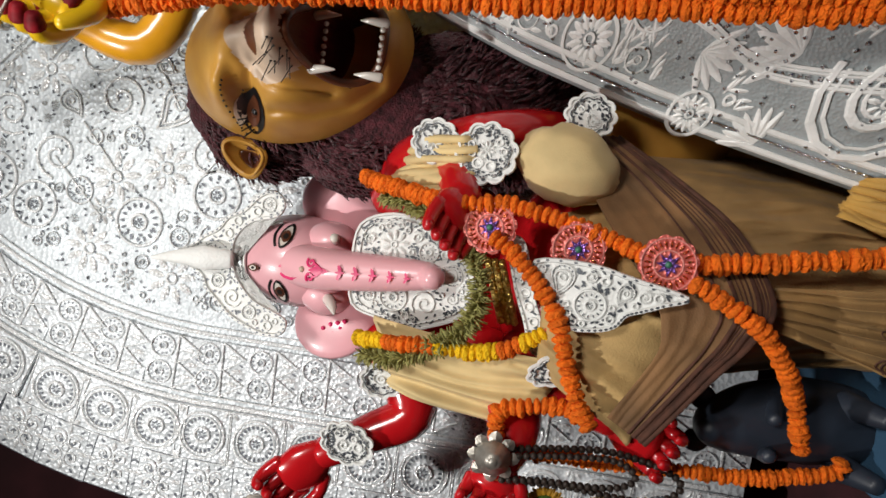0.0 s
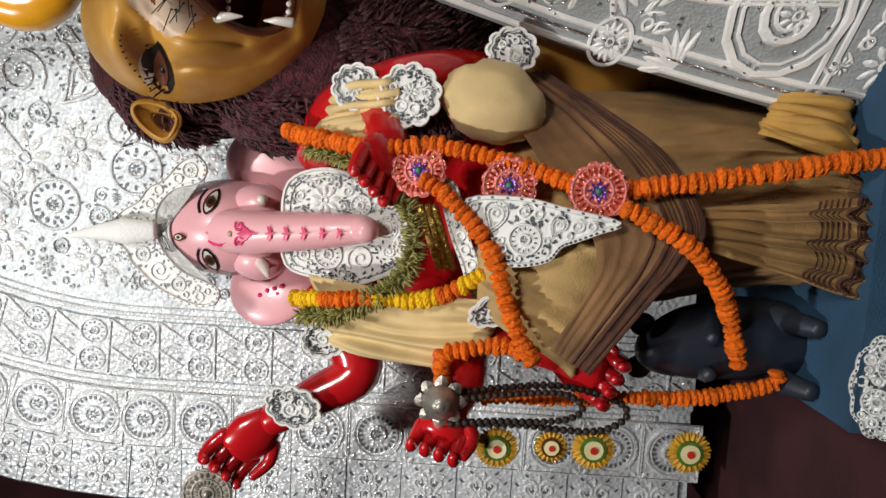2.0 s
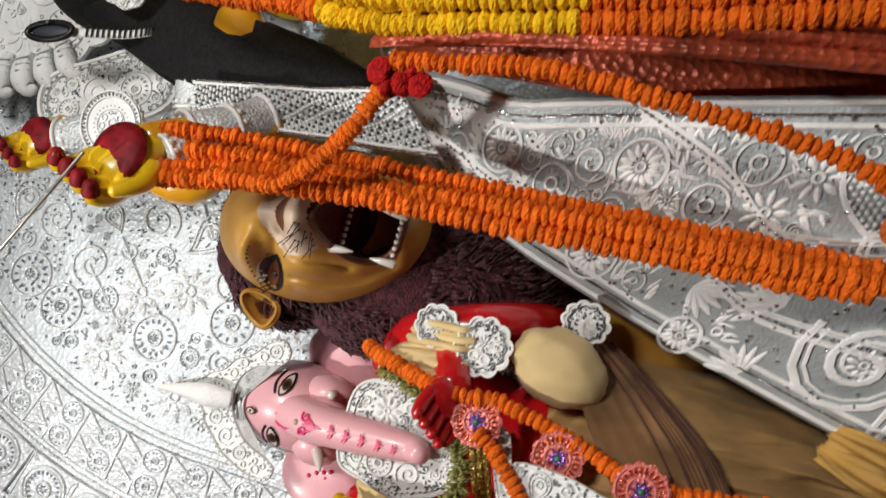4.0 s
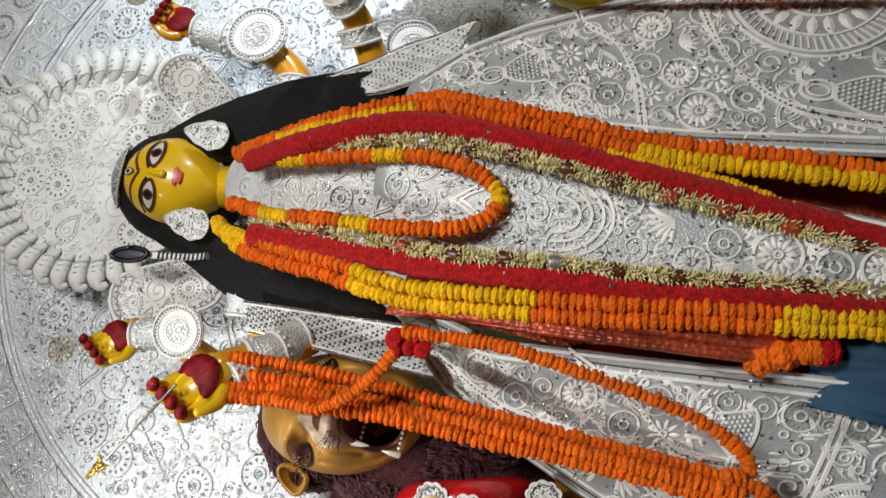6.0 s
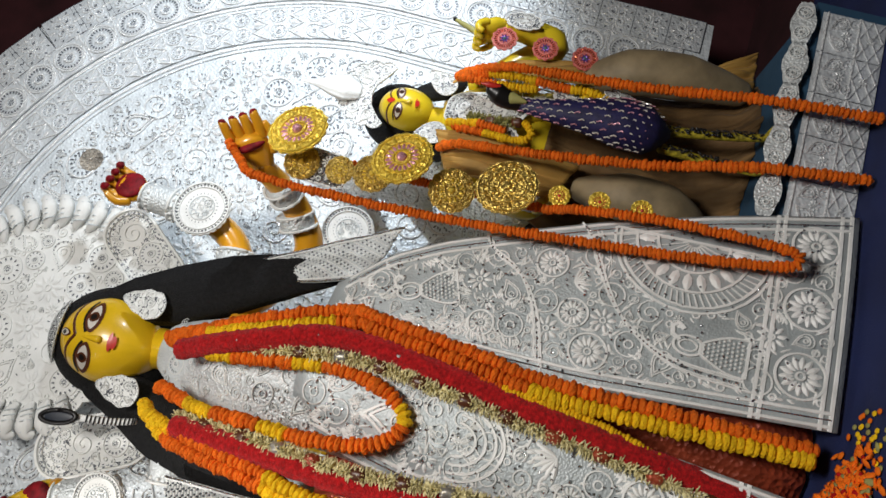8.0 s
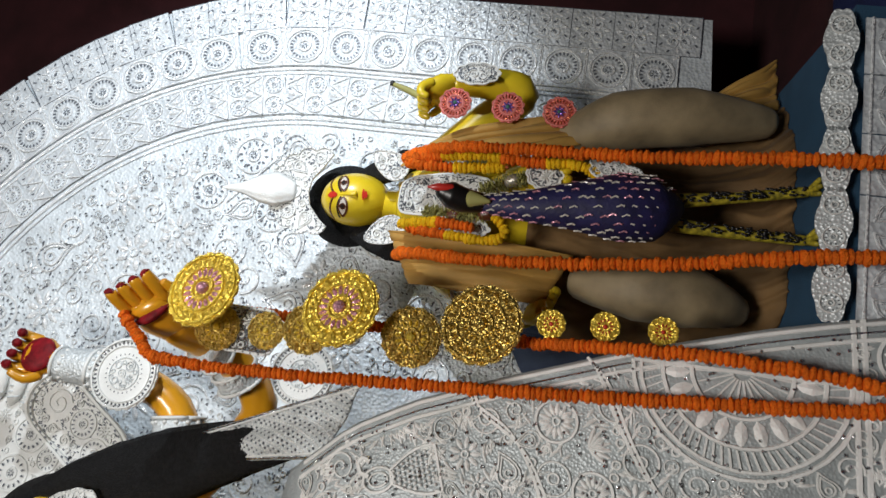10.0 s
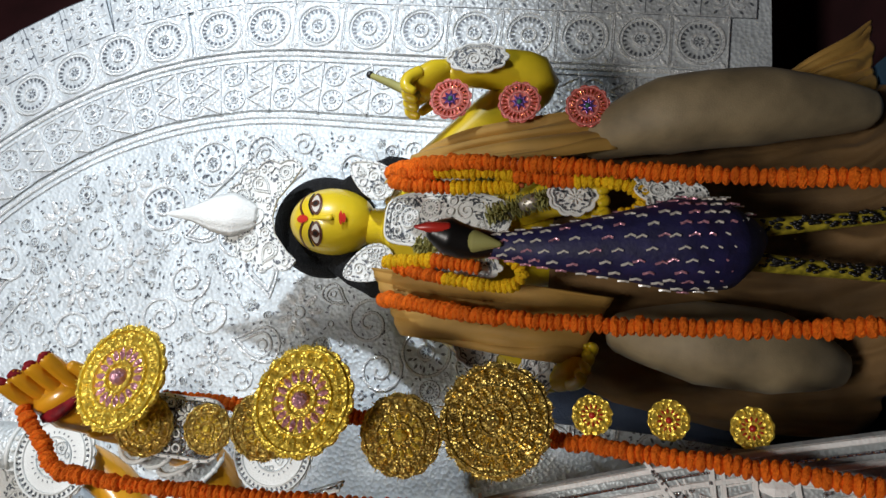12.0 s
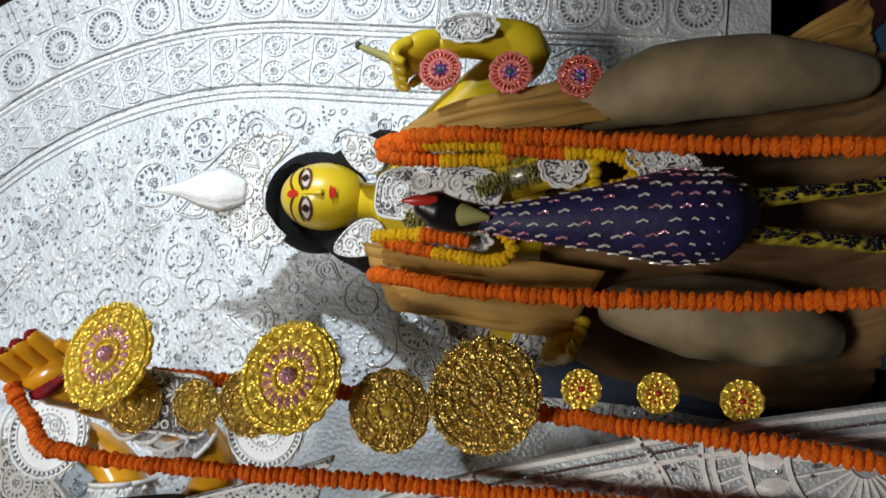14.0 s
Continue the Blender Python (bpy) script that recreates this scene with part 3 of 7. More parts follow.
def hand(b, wrist, knuckle, skin, palm=None, spread=0.5, size=0.1, curl=(0, -1, 0), side=None):
    """A simple hand: a palm and five round fingers that curl."""
    w, k = Vector(wrist), Vector(knuckle)
    d = (k - w).normalized()
    c = Vector(curl).normalized()
    s = (Vector(side) if side else d.cross(c)).normalized()
    b.tube([w, w.lerp(k, 0.5), k], [size * 0.34, size * 0.50, size * 0.46], skin, 14, 0.62, c)
    if palm:
        b.ball(w.lerp(k, 0.62) + c * size * 0.17, (size * 0.46, size * 0.15, size * 0.44), palm, 16, 10, c.to_track_quat("-Y", "Z").to_matrix())
    for i in range(4):
        o = k + s * (i - 1.5) * size * 0.26
        f = (d + s * (i - 1.5) * 0.18 * spread).normalized()
        pts = [o, o + f * size * 0.26 + c * size * 0.05, o + f * size * 0.36 + c * size * 0.24, o + f * size * 0.22 + c * size * 0.42]
        b.tube(spline(pts, 3), [size * 0.145, size * 0.14, size * 0.12, size * 0.09], skin, 9)
        if palm:
            b.tube(spline(pts, 3)[7:], [size * 0.12, size * 0.105, size * 0.092], palm, 9)
    t = w.lerp(k, 0.45) - s * size * 0.45
    b.tube(spline([t, t - s * size * 0.18 + d * size * 0.22 + c * size * 0.1, t - s * size * 0.12 + d * size * 0.5 + c * size * 0.25], 3), [size * 0.16, size * 0.13, size * 0.09], skin, 9)


# ---- Durga ----
TILT_D = Matrix.Rotation(radians(-5), 3, "Y") @ Matrix.Rotation(radians(-3), 3, "Z")


def goddess():
    b = Build()
    hc, hr = (1.25, 1.785, 2.965), (0.182, 0.175, 0.225)
    b.ball(hc, hr, "yellow_skin", 32, 22, TILT_D, lambda d: 1 - 0.20 * max(0, -d.z) * abs(d.x))
    fn = head_map(hc, hr, TILT_D)
    paint_face(b, fn, 1.10, gap=0.074, ev=0.034, lips=0.8, lv=-0.064, tv=0.138)
    b.tube([fn(0, 0.06, -0.006), fn(0, 0.015, -0.002), fn(0, -0.020, 0.005)], [0.006, 0.011, 0.016], "yellow_skin", 12)
    hole = (1.243, 1.86, 3.005)
    b.ball(hole, (0.236, 0.19, 0.268), "hair", 28, 18, TILT_D)
    for side in (-1, 1):
        p = ([(1.36, 1.78, 3.1), (1.44, 1.74, 2.92), (1.51, 1.70, 2.74), (1.60, 1.64, 2.54), (1.69, 1.58, 2.32), (1.76, 1.50, 2.06)] if side > 0 else
             [(1.06, 1.78, 3.0), (1.05, 1.74, 2.81), (1.00, 1.70, 2.60), (0.97, 1.64, 2.37), (0.945, 1.56, 2.14), (0.90, 1.46, 1.88)])
        b.tube(spline(p, 6), [0.05, 0.10, 0.125, 0.12, 0.09, 0.02], "hair", 18, 0.5, (0, 1, 0), ripple=0.05, waves=9)
    b.tube([(1.27, 1.80, 2.83), (1.29, 1.76, 2.7), (1.30, 1.72, 2.6)], [0.085, 0.085, 0.12], "yellow_skin", 18)
    b.tube([(1.30, 1.68, 2.62), (1.31, 1.58, 2.3), (1.32, 1.50, 1.9), (1.32, 1.5, 1.3), (1.32, 1.5, 0.62)], [0.12, 0.22, 0.2, 0.24, 0.2], "yellow_skin", 20, 0.6, (0, 1, 0))
    # arms that hold the attributes
    arms = [
        ([(1.50, 1.72, 2.58), (1.74, 1.74, 2.60), (1.85, 1.72, 2.78), (1.87, 1.70, 3.08)], (1.875, 1.69, 3.16), (0.3, -1, 0)),
        ([(1.52, 1.70, 2.50), (1.80, 1.68, 2.30), (1.97, 1.55, 2.38), (2.03, 1.36, 2.48)], (2.09, 1.27, 2.53), (0.5, -0.6, 0.4)),
        ([(1.06, 1.76, 2.50), (0.80, 1.79, 2.44), (0.60, 1.78, 2.52), (0.65, 1.75, 2.74), (0.665, 1.70, 2.92)], (0.59, 1.67, 2.965), (0.1, -1, 0.15)),
        ([(1.08, 1.66, 2.45), (0.85, 1.62, 2.22), (0.74, 1.45, 2.27), (0.665, 1.33, 2.385)], (0.575, 1.29, 2.43), (0.15, -1, 0.2)),
    ]
    for pts, k, c in arms:
        b.tube(spline(pts, 5), [0.07, 0.06, 0.055, 0.042], "amber_skin", 14)
        hand(b, pts[-1], k, "yellow_skin" if k[0] < 0.8 else "amber_skin", "palm", 0.3, 0.165 if k[2] < 2.45 and k[0] < 0.7 else 0.14, c)
    return tagged(b.make("goddess_statue"), "yellow painted clay goddess statue with long black hair", "statue")


def elephant_god():
    b = Build()
    hc, hr = (0.062, 1.865, 2.045), (0.132, 0.145, 0.172)
    b.ball(hc, hr, "pink_skin", 28, 20)
    fn = head_map(hc, hr, Matrix.Identity(3))
    for side in (-1, 1):
        u, v = side * 0.076, 0.012
        b.patch(almond(u, v, 0.034, 0.019, -side * 0.25), fn, "black", 0.003)
        b.patch(almond(u, v, 0.027, 0.013, -side * 0.25), fn, "white", 0.0045)
        b.patch(almond(u, v, 0.016, 0.0135, 0), fn, "brown", 0.006)
        b.patch(almond(u, v, 0.008, 0.008, 0), fn, "black", 0.0075)
        b.ridge([(u + side * (i / 6 - 0.5) * 0.06, v + 0.024 + 0.010 * math.sin(math.pi * i / 6)) for i in range(7)], 0.008, 0.003, fn, "black")
        b.ball((0.062 + side * 0.068, 1.80, 1.945), (0.062, 0.062, 0.075), "pink_skin", 18, 12)
        b.ball((0.062 + side * 0.16, 1.90, 1.955 - 0.02 * (side < 0)), (0.115, 0.028, 0.125), "pink_skin", 22, 14, Matrix.Rotation(side * 0.35, 3, "Y") @ Matrix.Rotation(-side * 0.35, 3, "Z"))
    for i, (u, v) in enumerate(((-0.09, 0.0), (-0.08, -0.02), (-0.1, -0.03), (-0.11, 0.02), (-0.07, -0.04), (-0.12, -0.01))):
        b.ball((-0.045 + u * 0.7, 1.868, 1.94 + v), 0.007, "pink_paint", 8, 6)
    trunk = spline([(0.062, 1.80, 2.06), (0.068, 1.725, 1.96), (0.078, 1.69, 1.85), (0.09, 1.66, 1.74), (0.10, 1.635, 1.66), (0.102, 1.60, 1.635)], 5)
    b.tube(trunk, [0.062, 0.057, 0.051, 0.044, 0.036, 0.028], "pink_skin", 20)
    tk = lambda u, v, h: Vector((0.0645 + u + 0.09 * (2.0 - v), float(np.interp(v, (1.64, 1.66, 1.74, 1.85, 1.96, 2.06, 2.12, 2.16), (1.572, 1.597, 1.614, 1.637, 1.666, 1.731, 1.731, 1.753))) + 7 * u * u - h - 0.003, v))
    # trident, jewel, lily and sprigs painted down the trunk
    b.patch([(0, 1.990), (0.010, 2.015), (0.006, 2.04), (0, 2.074), (-0.006, 2.04), (-0.010, 2.015)], tk, "pink_paint", 0.002)
    for s in (-1, 1):
        b.ridge([(0, 1.993), (s * 0.020, 1.998), (s * 0.031, 2.018), (s * 0.028, 2.042), (s * 0.017, 2.064)], 0.010, 0.003, tk, "pink_paint")
        b.ridge([(s * 0.017, 2.064), (s * 0.026, 2.060)], 0.006, 0.003, tk, "pink_paint")
        b.curl(s * 0.020, 1.958, 0.014, 1.6 - s * 0.8, tk, "pink_paint", 1.2, s, 0.008, 0.003)
        b.ridge([(0, 1.925), (s * 0.012, 1.938), (s * 0.018, 1.950)], 0.008, 0.003, tk, "pink_paint")
    b.ball(tk(0, 1.983, 0.004), 0.008, "lion_pale", 10, 8)
    b.patch([(0, 1.965), (0.014, 1.940), (0, 1.905), (-0.014, 1.940)], tk, "pink_paint", 0.002)
    for z, w in ((1.872, 1.0), (1.830, 0.95), (1.786, 0.9), (1.741, 0.8), (1.700, 0.7)):
        for s in (-1, 1):
            b.blade(0, z, math.pi / 2 + s * 1.05, 0.022 * w, 0.010 * w, tk, "pink_paint", 0.002)
        b.blade(0, z - 0.010, math.pi / 2, 0.028 * w, 0.007 * w, tk, "pink_paint", 0.002)
    b.patch(almond(-0.010, 2.136, 0.011, 0.018, 0), tk, "brown", 0.002)
    b.patch(almond(-0.010, 2.136, 0.007, 0.012, 0), tk, "white", 0.004)
    b.patch(almond(-0.010, 2.136, 0.004, 0.005, 0), tk, "black", 0.0055)
    b.tube([(0.145, 1.76, 1.925), (0.155, 1.70, 1.915)], [0.016, 0.012], "white", 10)
    b.tube([(-0.012, 1.76, 1.93), (-0.022, 1.70, 1.90), (-0.035, 1.67, 1.885)], [0.018, 0.013, 0.004], "white", 10)
    b.ball((0.10, 1.84, 1.58), (0.24, 0.15, 0.28), "red_skin", 24, 16)
    b.ball((0.12, 1.76, 1.24), (0.30, 0.24, 0.26), "red_skin", 24, 16)
    limbs = [
        ([(-0.10, 1.78, 1.76), (-0.19, 1.74, 1.69), (-0.275, 1.71, 1.66), (-0.335, 1.69, 1.755), (-0.405, 1.68, 1.87)], [0.07, 0.07, 0.062, 0.052, 0.042], (-0.475, 1.67, 1.945), (-0.5, -0.8, 0.1)),
        ([(-0.08, 1.68, 1.50), (-0.15, 1.58, 1.42), (-0.20, 1.50, 1.40), (-0.26, 1.46, 1.42)], [0.08, 0.075, 0.06, 0.045], (-0.31, 1.44, 1.435), (0.1, -0.9, 0.2)),
        ([(-0.06, 1.66, 1.40), (-0.10, 1.54, 1.27), (-0.13, 1.48, 1.19)], [0.08, 0.065, 0.045], (-0.165, 1.46, 1.11), (0, -1, 0)),
        ([(0.28, 1.76, 1.78), (0.37, 1.66, 1.72), (0.43, 1.59, 1.60), (0.47, 1.62, 1.50), (0.50, 1.72, 1.40)], [0.07, 0.07, 0.062, 0.055, 0.05], (0.50, 1.78, 1.34), (0, -1, 0)),
        ([(0.30, 1.72, 1.70), (0.36, 1.58, 1.62), (0.30, 1.48, 1.585)], [0.07, 0.055, 0.045], (0.26, 1.45, 1.60), (-0.6, -0.7, 0)),
    ]
    for pts, r, k, c in limbs:
        b.tube(spline(pts, 5), r, "red_skin", 14)
        hand(b, pts[-1], k, "red_skin", None, 0.3, 0.135 if k[0] < -0.4 else 0.115, c)
    b.tube([(0.10, 1.74, 1.15), (0.14, 1.72, 0.9), (0.16, 1.70, 0.62)], [0.10, 0.07, 0.06], "red_skin", 14)
    b.tube([(0.29, 1.74, 1.2), (0.33, 1.72, 0.9), (0.34, 1.70, 0.62)], [0.10, 0.07, 0.06], "red_skin", 14)
    return tagged(b.make("elephant_god_statue"), "pink-headed elephant god statue with red enamel body", "statue")


def warrior_god():
    b = Build()
    t = Matrix.Rotation(radians(-6), 3, "Y") @ Matrix.Rotation(radians(-4), 3, "Z")
    hc, hr = (2.605, 1.825, 2.145), (0.101, 0.115, 0.130)
    b.ball(hc, hr, "yellow_skin_b", 28, 20, t)
    fn = head_map(hc, hr, t)
    paint_face(b, fn, 0.60, gap=0.072, ev=0.036, third=False, lips=0.8)
    b.patch(almond(0, 0.062, 0.012, 0.020, 0), fn, "lip", 0.003)
    b.tube([fn(0, 0.035, -0.004), fn(0, 0.0, 0), fn(0, -0.026, 0.004)], [0.004, 0.007, 0.010], "yellow_skin_b", 10)
    b.ball((2.598, 1.90, 2.19), (0.158, 0.12, 0.165), "hair", 26, 18, t)
    for side in (-1, 1):
        p = [(2.60 + side * 0.105, 1.85, 2.14), (2.60 + side * 0.13, 1.82, 2.06), (2.60 + side * 0.16, 1.79, 1.97), (2.59 + side * 0.19, 1.76, 1.92)]
        b.tube(spline(p, 5), [0.03, 0.05, 0.055, 0.02], "hair", 14, 0.6, (0, 1, 0))
    b.tube([(2.605, 1.84, 2.05), (2.605, 1.82, 1.98), (2.60, 1.80, 1.92)], [0.055, 0.055, 0.09], "yellow_skin_b", 16)
    b.tube([(2.60, 1.76, 1.92), (2.61, 1.70, 1.72), (2.62, 1.68, 1.5), (2.63, 1.76, 1.3)], [0.12, 0.19, 0.15, 0.15], "yellow_skin_b", 20, 0.62, (0, 1, 0))
    for pts, r, k, c in (
        ([(2.77, 1.76, 1.86), (2.93, 1.74, 1.70), (3.03, 1.70, 1.585), (3.04, 1.66, 1.70), (3.015, 1.63, 1.81)], [0.06, 0.066, 0.066, 0.056, 0.042], (2.965, 1.61, 1.885), (-0.9, -0.3, -0.35)),
        ([(2.43, 1.76, 1.86), (2.33, 1.70, 1.72), (2.25, 1.63, 1.54), (2.24, 1.58, 1.47)], [0.06, 0.06, 0.055, 0.04], (2.26, 1.52, 1.42), (0.5, -0.8, 0)),
        ([(2.64, 1.62, 1.62), (2.66, 1.54, 1.54), (2.665, 1.50, 1.48)], [0.05, 0.05, 0.045], (2.65, 1.46, 1.42), (-0.5, -0.8, 0)),
    ):
        b.tube(spline(pts, 5), r, "yellow_skin_b", 14)
        hand(b, pts[-1], k, "yellow_skin_b", None, 0.4, 0.125 if k[0] > 2.9 else 0.10, c)
    for x in (2.40, 2.88):
        b.tube([(x, 1.86, 1.32), (x + 0.0, 1.86, 1.0), (x, 1.83, 0.76)], [0.05, 0.045, 0.035], "yellow_skin_b", 14)
        b.tube([(x, 1.86, 0.76), (x + 0.01, 1.80, 0.755)], [0.035, 0.028], "amber_skin", 12)
    return tagged(b.make("warrior_god_statue"), "yellow painted young god statue with black hair", "statue")


def lion():
    b = Build()
    rnd = random.Random(5)
    bell = lambda a, b, ca, cb, sa, sb: math.exp(-((a - ca) / sa) ** 2 - ((b - cb) / sb) ** 2)

    def mouth_of(a, b):
        return (a / (0.085 - 0.10 * (b + 0.155))) ** 2 + ((b + 0.155) / 0.080) ** 2

    # creases beside the nose, over the bridge and along the jaw
    FOLDS = (((0.048, 0.03), (0.088, -0.005), (0.108, -0.06), (0.112, -0.13)), ((0.10, 0.055), (0.06, 0.045), (0.035, 0.06)), ((0.15, 0.0), (0.155, -0.08), (0.135, -0.16), (0.09, -0.225)))

    def seg(p, p0, p1):
        dx, dy = p1[0] - p0[0], p1[1] - p0[1]
        k = min(1, max(0, ((p[0] - p0[0]) * dx + (p[1] - p0[1]) * dy) / (dx * dx + dy * dy)))
        return math.hypot(p[0] - p0[0] - k * dx, p[1] - p0[1] - k * dy)

    def face(x, z, h):
        a, b2 = x - 0.59 + 0.15 * (z - 2.045), z - 2.045
        q = abs(a)
        y = 1.70 - 0.26 * math.sqrt(max(0.0, 1 - (a / 0.215) ** 2 - (b2 / 0.288) ** 2))
        y -= 0.120 * bell(a, b2, 0, -0.045, 0.075, 0.055) + 0.055 * bell(a, b2, 0, 0.06, 0.040, 0.08) + 0.045 * bell(q, b2, 0.10, 0.118, 0.05, 0.030)
        y += 0.052 * bell(q, b2, 0.135, 0.06, 0.042, 0.032) - 0.030 * bell(q, b2, 0.14, -0.04, 0.05, 0.06) - 0.065 * bell(a, b2, 0, -0.255, 0.09, 0.03)
        y -= 0.034 * bell(q, b2, 0.050, -0.045, 0.030, 0.028) + 0.016 * bell(q, b2, 0.085, 0.10, 0.05, 0.018)
        for fold in FOLDS:
            d = min(seg((q, b2), p0, p1) for p0, p1 in zip(fold, fold[1:]))
            y += 0.020 * math.exp(-(d / 0.011) ** 2)
        y += 0.17 * min(1, max(0, (1.12 - mouth_of(a, b2)) / 0.35))
        return Vector((x, y - h, z))
    rings, spokes = 60, 120
    verts, faces, tints = [face(0.59, 2.045, 0)], [], {}
    for i in range(1, rings + 1):
        for j in range(spokes):
            k, t = i / rings, 2 * math.pi * j / spokes
            z = 2.045 + 0.285 * k * math.sin(t)
            verts.append(face(0.59 - 0.15 * (z - 2.045) + 0.212 * k * math.cos(t), z, 0))
    for j in range(spokes):
        faces.append((0, 1 + j, 1 + (j + 1) % spokes))
    for i in range(rings - 1):
        for j in range(spokes):
            o, n = 1 + i * spokes, 1 + (i + 1) * spokes
            faces.append((o + j, n + j, n + (j + 1) % spokes, o + (j + 1) % spokes))
    for f in faces:
        c = sum((verts[k] for k in f), Vector()) / len(f)
        a, b2 = c.x - 0.59 + 0.15 * (c.z - 2.045), c.z - 2.045
        mo = mouth_of(a, b2)
        key = "mouth" if mo < 0.95 else "brown" if mo < (1.32 if b2 > -0.18 else 1.10) else "lion"
        if key == "lion" and ((a / (0.098 - 0.3 * max(0, b2))) ** 2 + ((b2 + 0.015) / 0.095) ** 2 < 1):
            key = "lion_pale"
        if (a / 0.045) ** 2 + ((b2 - 0.008) / 0.018) ** 2 < 1:
            key = "brown"
        tints.setdefault(key, []).append(f)
    for key, fs in tints.items():
        b.faces(verts, fs, key)
    rim = []
    for i in range(49):
        t = 2 * math.pi * i / 48
        b2 = -0.155 + 0.086 * math.sin(t)
        a = (0.091 - 0.107 * (b2 + 0.155)) * math.cos(t)
        rim.append(face(0.59 + a - 0.15 * b2, 2.045 + b2, 0.001))
    b.tube(rim, 0.010, "brown", 8)
    b.ball((0.59, 1.72, 2.045), (0.20, 0.10, 0.27), "lion", 24, 16)
    for x in (0.535, 0.65):
        b.tube([(x, 1.45, 1.945), (x + 0.002, 1.44, 1.915), (x + 0.004, 1.445, 1.892)], [0.012, 0.008, 0.002], "white", 10)
        b.tube([(x, 1.46, 1.795), (x, 1.45, 1.825), (x, 1.455, 1.85)], [0.011, 0.008, 0.002], "white", 10)
    for i in range(6):
        b.ball((0.555 + 0.016 * i, 1.455, 1.80), (0.006, 0.005, 0.006), "white", 8, 6)
        b.ball((0.555 + 0.016 * i, 1.455, 1.925), (0.006, 0.005, 0.006), "white", 8, 6)
    for x, t in ((0.437, -0.35), (0.712, 0.35)):
        z = 2.10
        fn = lambda u, v, h, x=x: face(x + u, 2.10 + v, h)
        b.patch(almond(0, 0, 0.052, 0.034, t), fn, "black", 0.004)
        b.patch(almond(0, 0.0, 0.036, 0.019, t), fn, "brown", 0.007)
        b.ball(fn(0, 0, -0.006), 0.016, "brown", 12, 8)
        b.ball(fn(0, 0, 0.006), 0.009, "black", 8, 6)
        b.patch(almond(-0.004 if x < 0.5 else 0.004, 0.030, 0.036, 0.010, t), fn, "lion_pale", 0.004)
        for i in range(11):
            b.ball(fn(-0.050 + 0.010 * i, 0.040 + 0.010 * math.sin(math.pi * i / 10), 0.003), 0.0028, "black", 6, 4)
            l = fn(-0.040 + 0.008 * i, 0.014 + 0.010 * math.sin(math.pi * i / 10), 0.004)
            b.tube([l, l + Vector((0.004 * (i - 5), -0.010, 0.018))], 0.0022, "black", 4)
    for i in range(11):
        a = face(0.530 + 0.012 * (i % 4), 1.975 + 0.008 * (i % 5), 0.0)
        b.tube([a, a + Vector((-0.025 - 0.02 * rnd.random(), -0.010, 0.04 * rnd.random() - 0.015))], 0.0011, "black", 4)
        b.ball(a, 0.0030, "black", 6, 4)
    for c, tn in (((0.325, 1.665, 2.145), 0.5), ((0.70, 1.70, 2.2), -0.5)):
        tt = Matrix.Rotation(tn, 3, "Y")
        cup = lambda u, v, k=1.0: Vector(c) + tt @ Vector((0.036 * v * k * math.cos(-6.2832 * u), 0.038 * (1 - v * v) - 0.022 * v * math.sin(6.2832 * u) ** 2 - 0.012, 0.054 * v * k * math.sin(-6.2832 * u) * (1 + 0.25 * math.sin(-6.2832 * u))))
        # hollow of the ear: its dark inner shading is put in as brown
        b.sheet(lambda u, v: cup(u, 0.02 + 0.50 * v), 28, 6, "brown", 0.010)
        b.sheet(lambda u, v: cup(u, 0.52 + 0.48 * v), 28, 6, "lion", 0.012)
        b.tube([cup(i / 28, 1.0) for i in range(29)], 0.004, "lion", 8, ends=False)
    lumps = [((0.51, 1.79, 2.15), (0.215, 0.16, 0.23)), ((0.49, 1.78, 1.88), (0.21, 0.15, 0.26)), ((0.54, 1.79, 1.60), (0.19, 0.13, 0.28)), ((0.58, 1.82, 1.35), (0.15, 0.10, 0.2))]
    for c, r in lumps:
        b.ball(c, r, "mane", 26, 16, None, lambda d: 1 + 0.10 * noise.noise(d * 3.5) + 0.05 * noise.noise(d * 9))
    for c, r in lumps:
        for _ in range(2400):
            d = Vector((rnd.gauss(0, 1), -abs(rnd.gauss(0, 1)) * 0.9 + 0.25, rnd.gauss(0, 1))).normalized()
            p = Vector(c) + Vector((d.x * r[0], d.y * r[1], d.z * r[2])) * 0.98
            if abs(p.x - 0.59) < 0.18 and 1.74 < p.z < 2.31 and p.y < 1.70:
                continue
            w = Vector((noise.noise(p * 6), 0, noise.noise(p * 6 + Vector((7, 3, 1)))))
            o = (Vector((d.x * 0.5, d.y * 0.15, -0.55)) + 1.1 * w + Vector((rnd.gauss(0, 0.15), rnd.gauss(0, 0.06), rnd.gauss(0, 0.15)))).normalized()
            l = rnd.uniform(0.025, 0.05)
            b.tube([p, p + o * l * 0.5 + d * 0.008, p + o * l], [0.0045, 0.004, 0.001], "mane", 3, ends=False)
    b.ball((0.80, 1.86, 1.15), (0.45, 0.22, 0.3), "lion", 24, 14)
    for x in (0.55, 0.75, 1.05):
        b.tube([(x, 1.86, 1.1), (x, 1.84, 0.8), (x, 1.82, 0.52)], [0.1, 0.07, 0.06], "lion", 14)
    return tagged(b.make("lion_statue"), "roaring tan lion statue with a dark maroon mane", "statue")


goddess()
elephant_god()
warrior_god()
lion()

# ---- plinths and clothes ----


def plinth(name, x0, x1, y0, y1, z1, label):
    p = thing(name, ((x0 + x1) / 2, (y0 + y1) / 2, 0.48), label, "plinth")
    b = Build()
    b.box((x0, y0, 0.48), (x1, y1, z1), "blue")
    b.make("body", p)
    return p


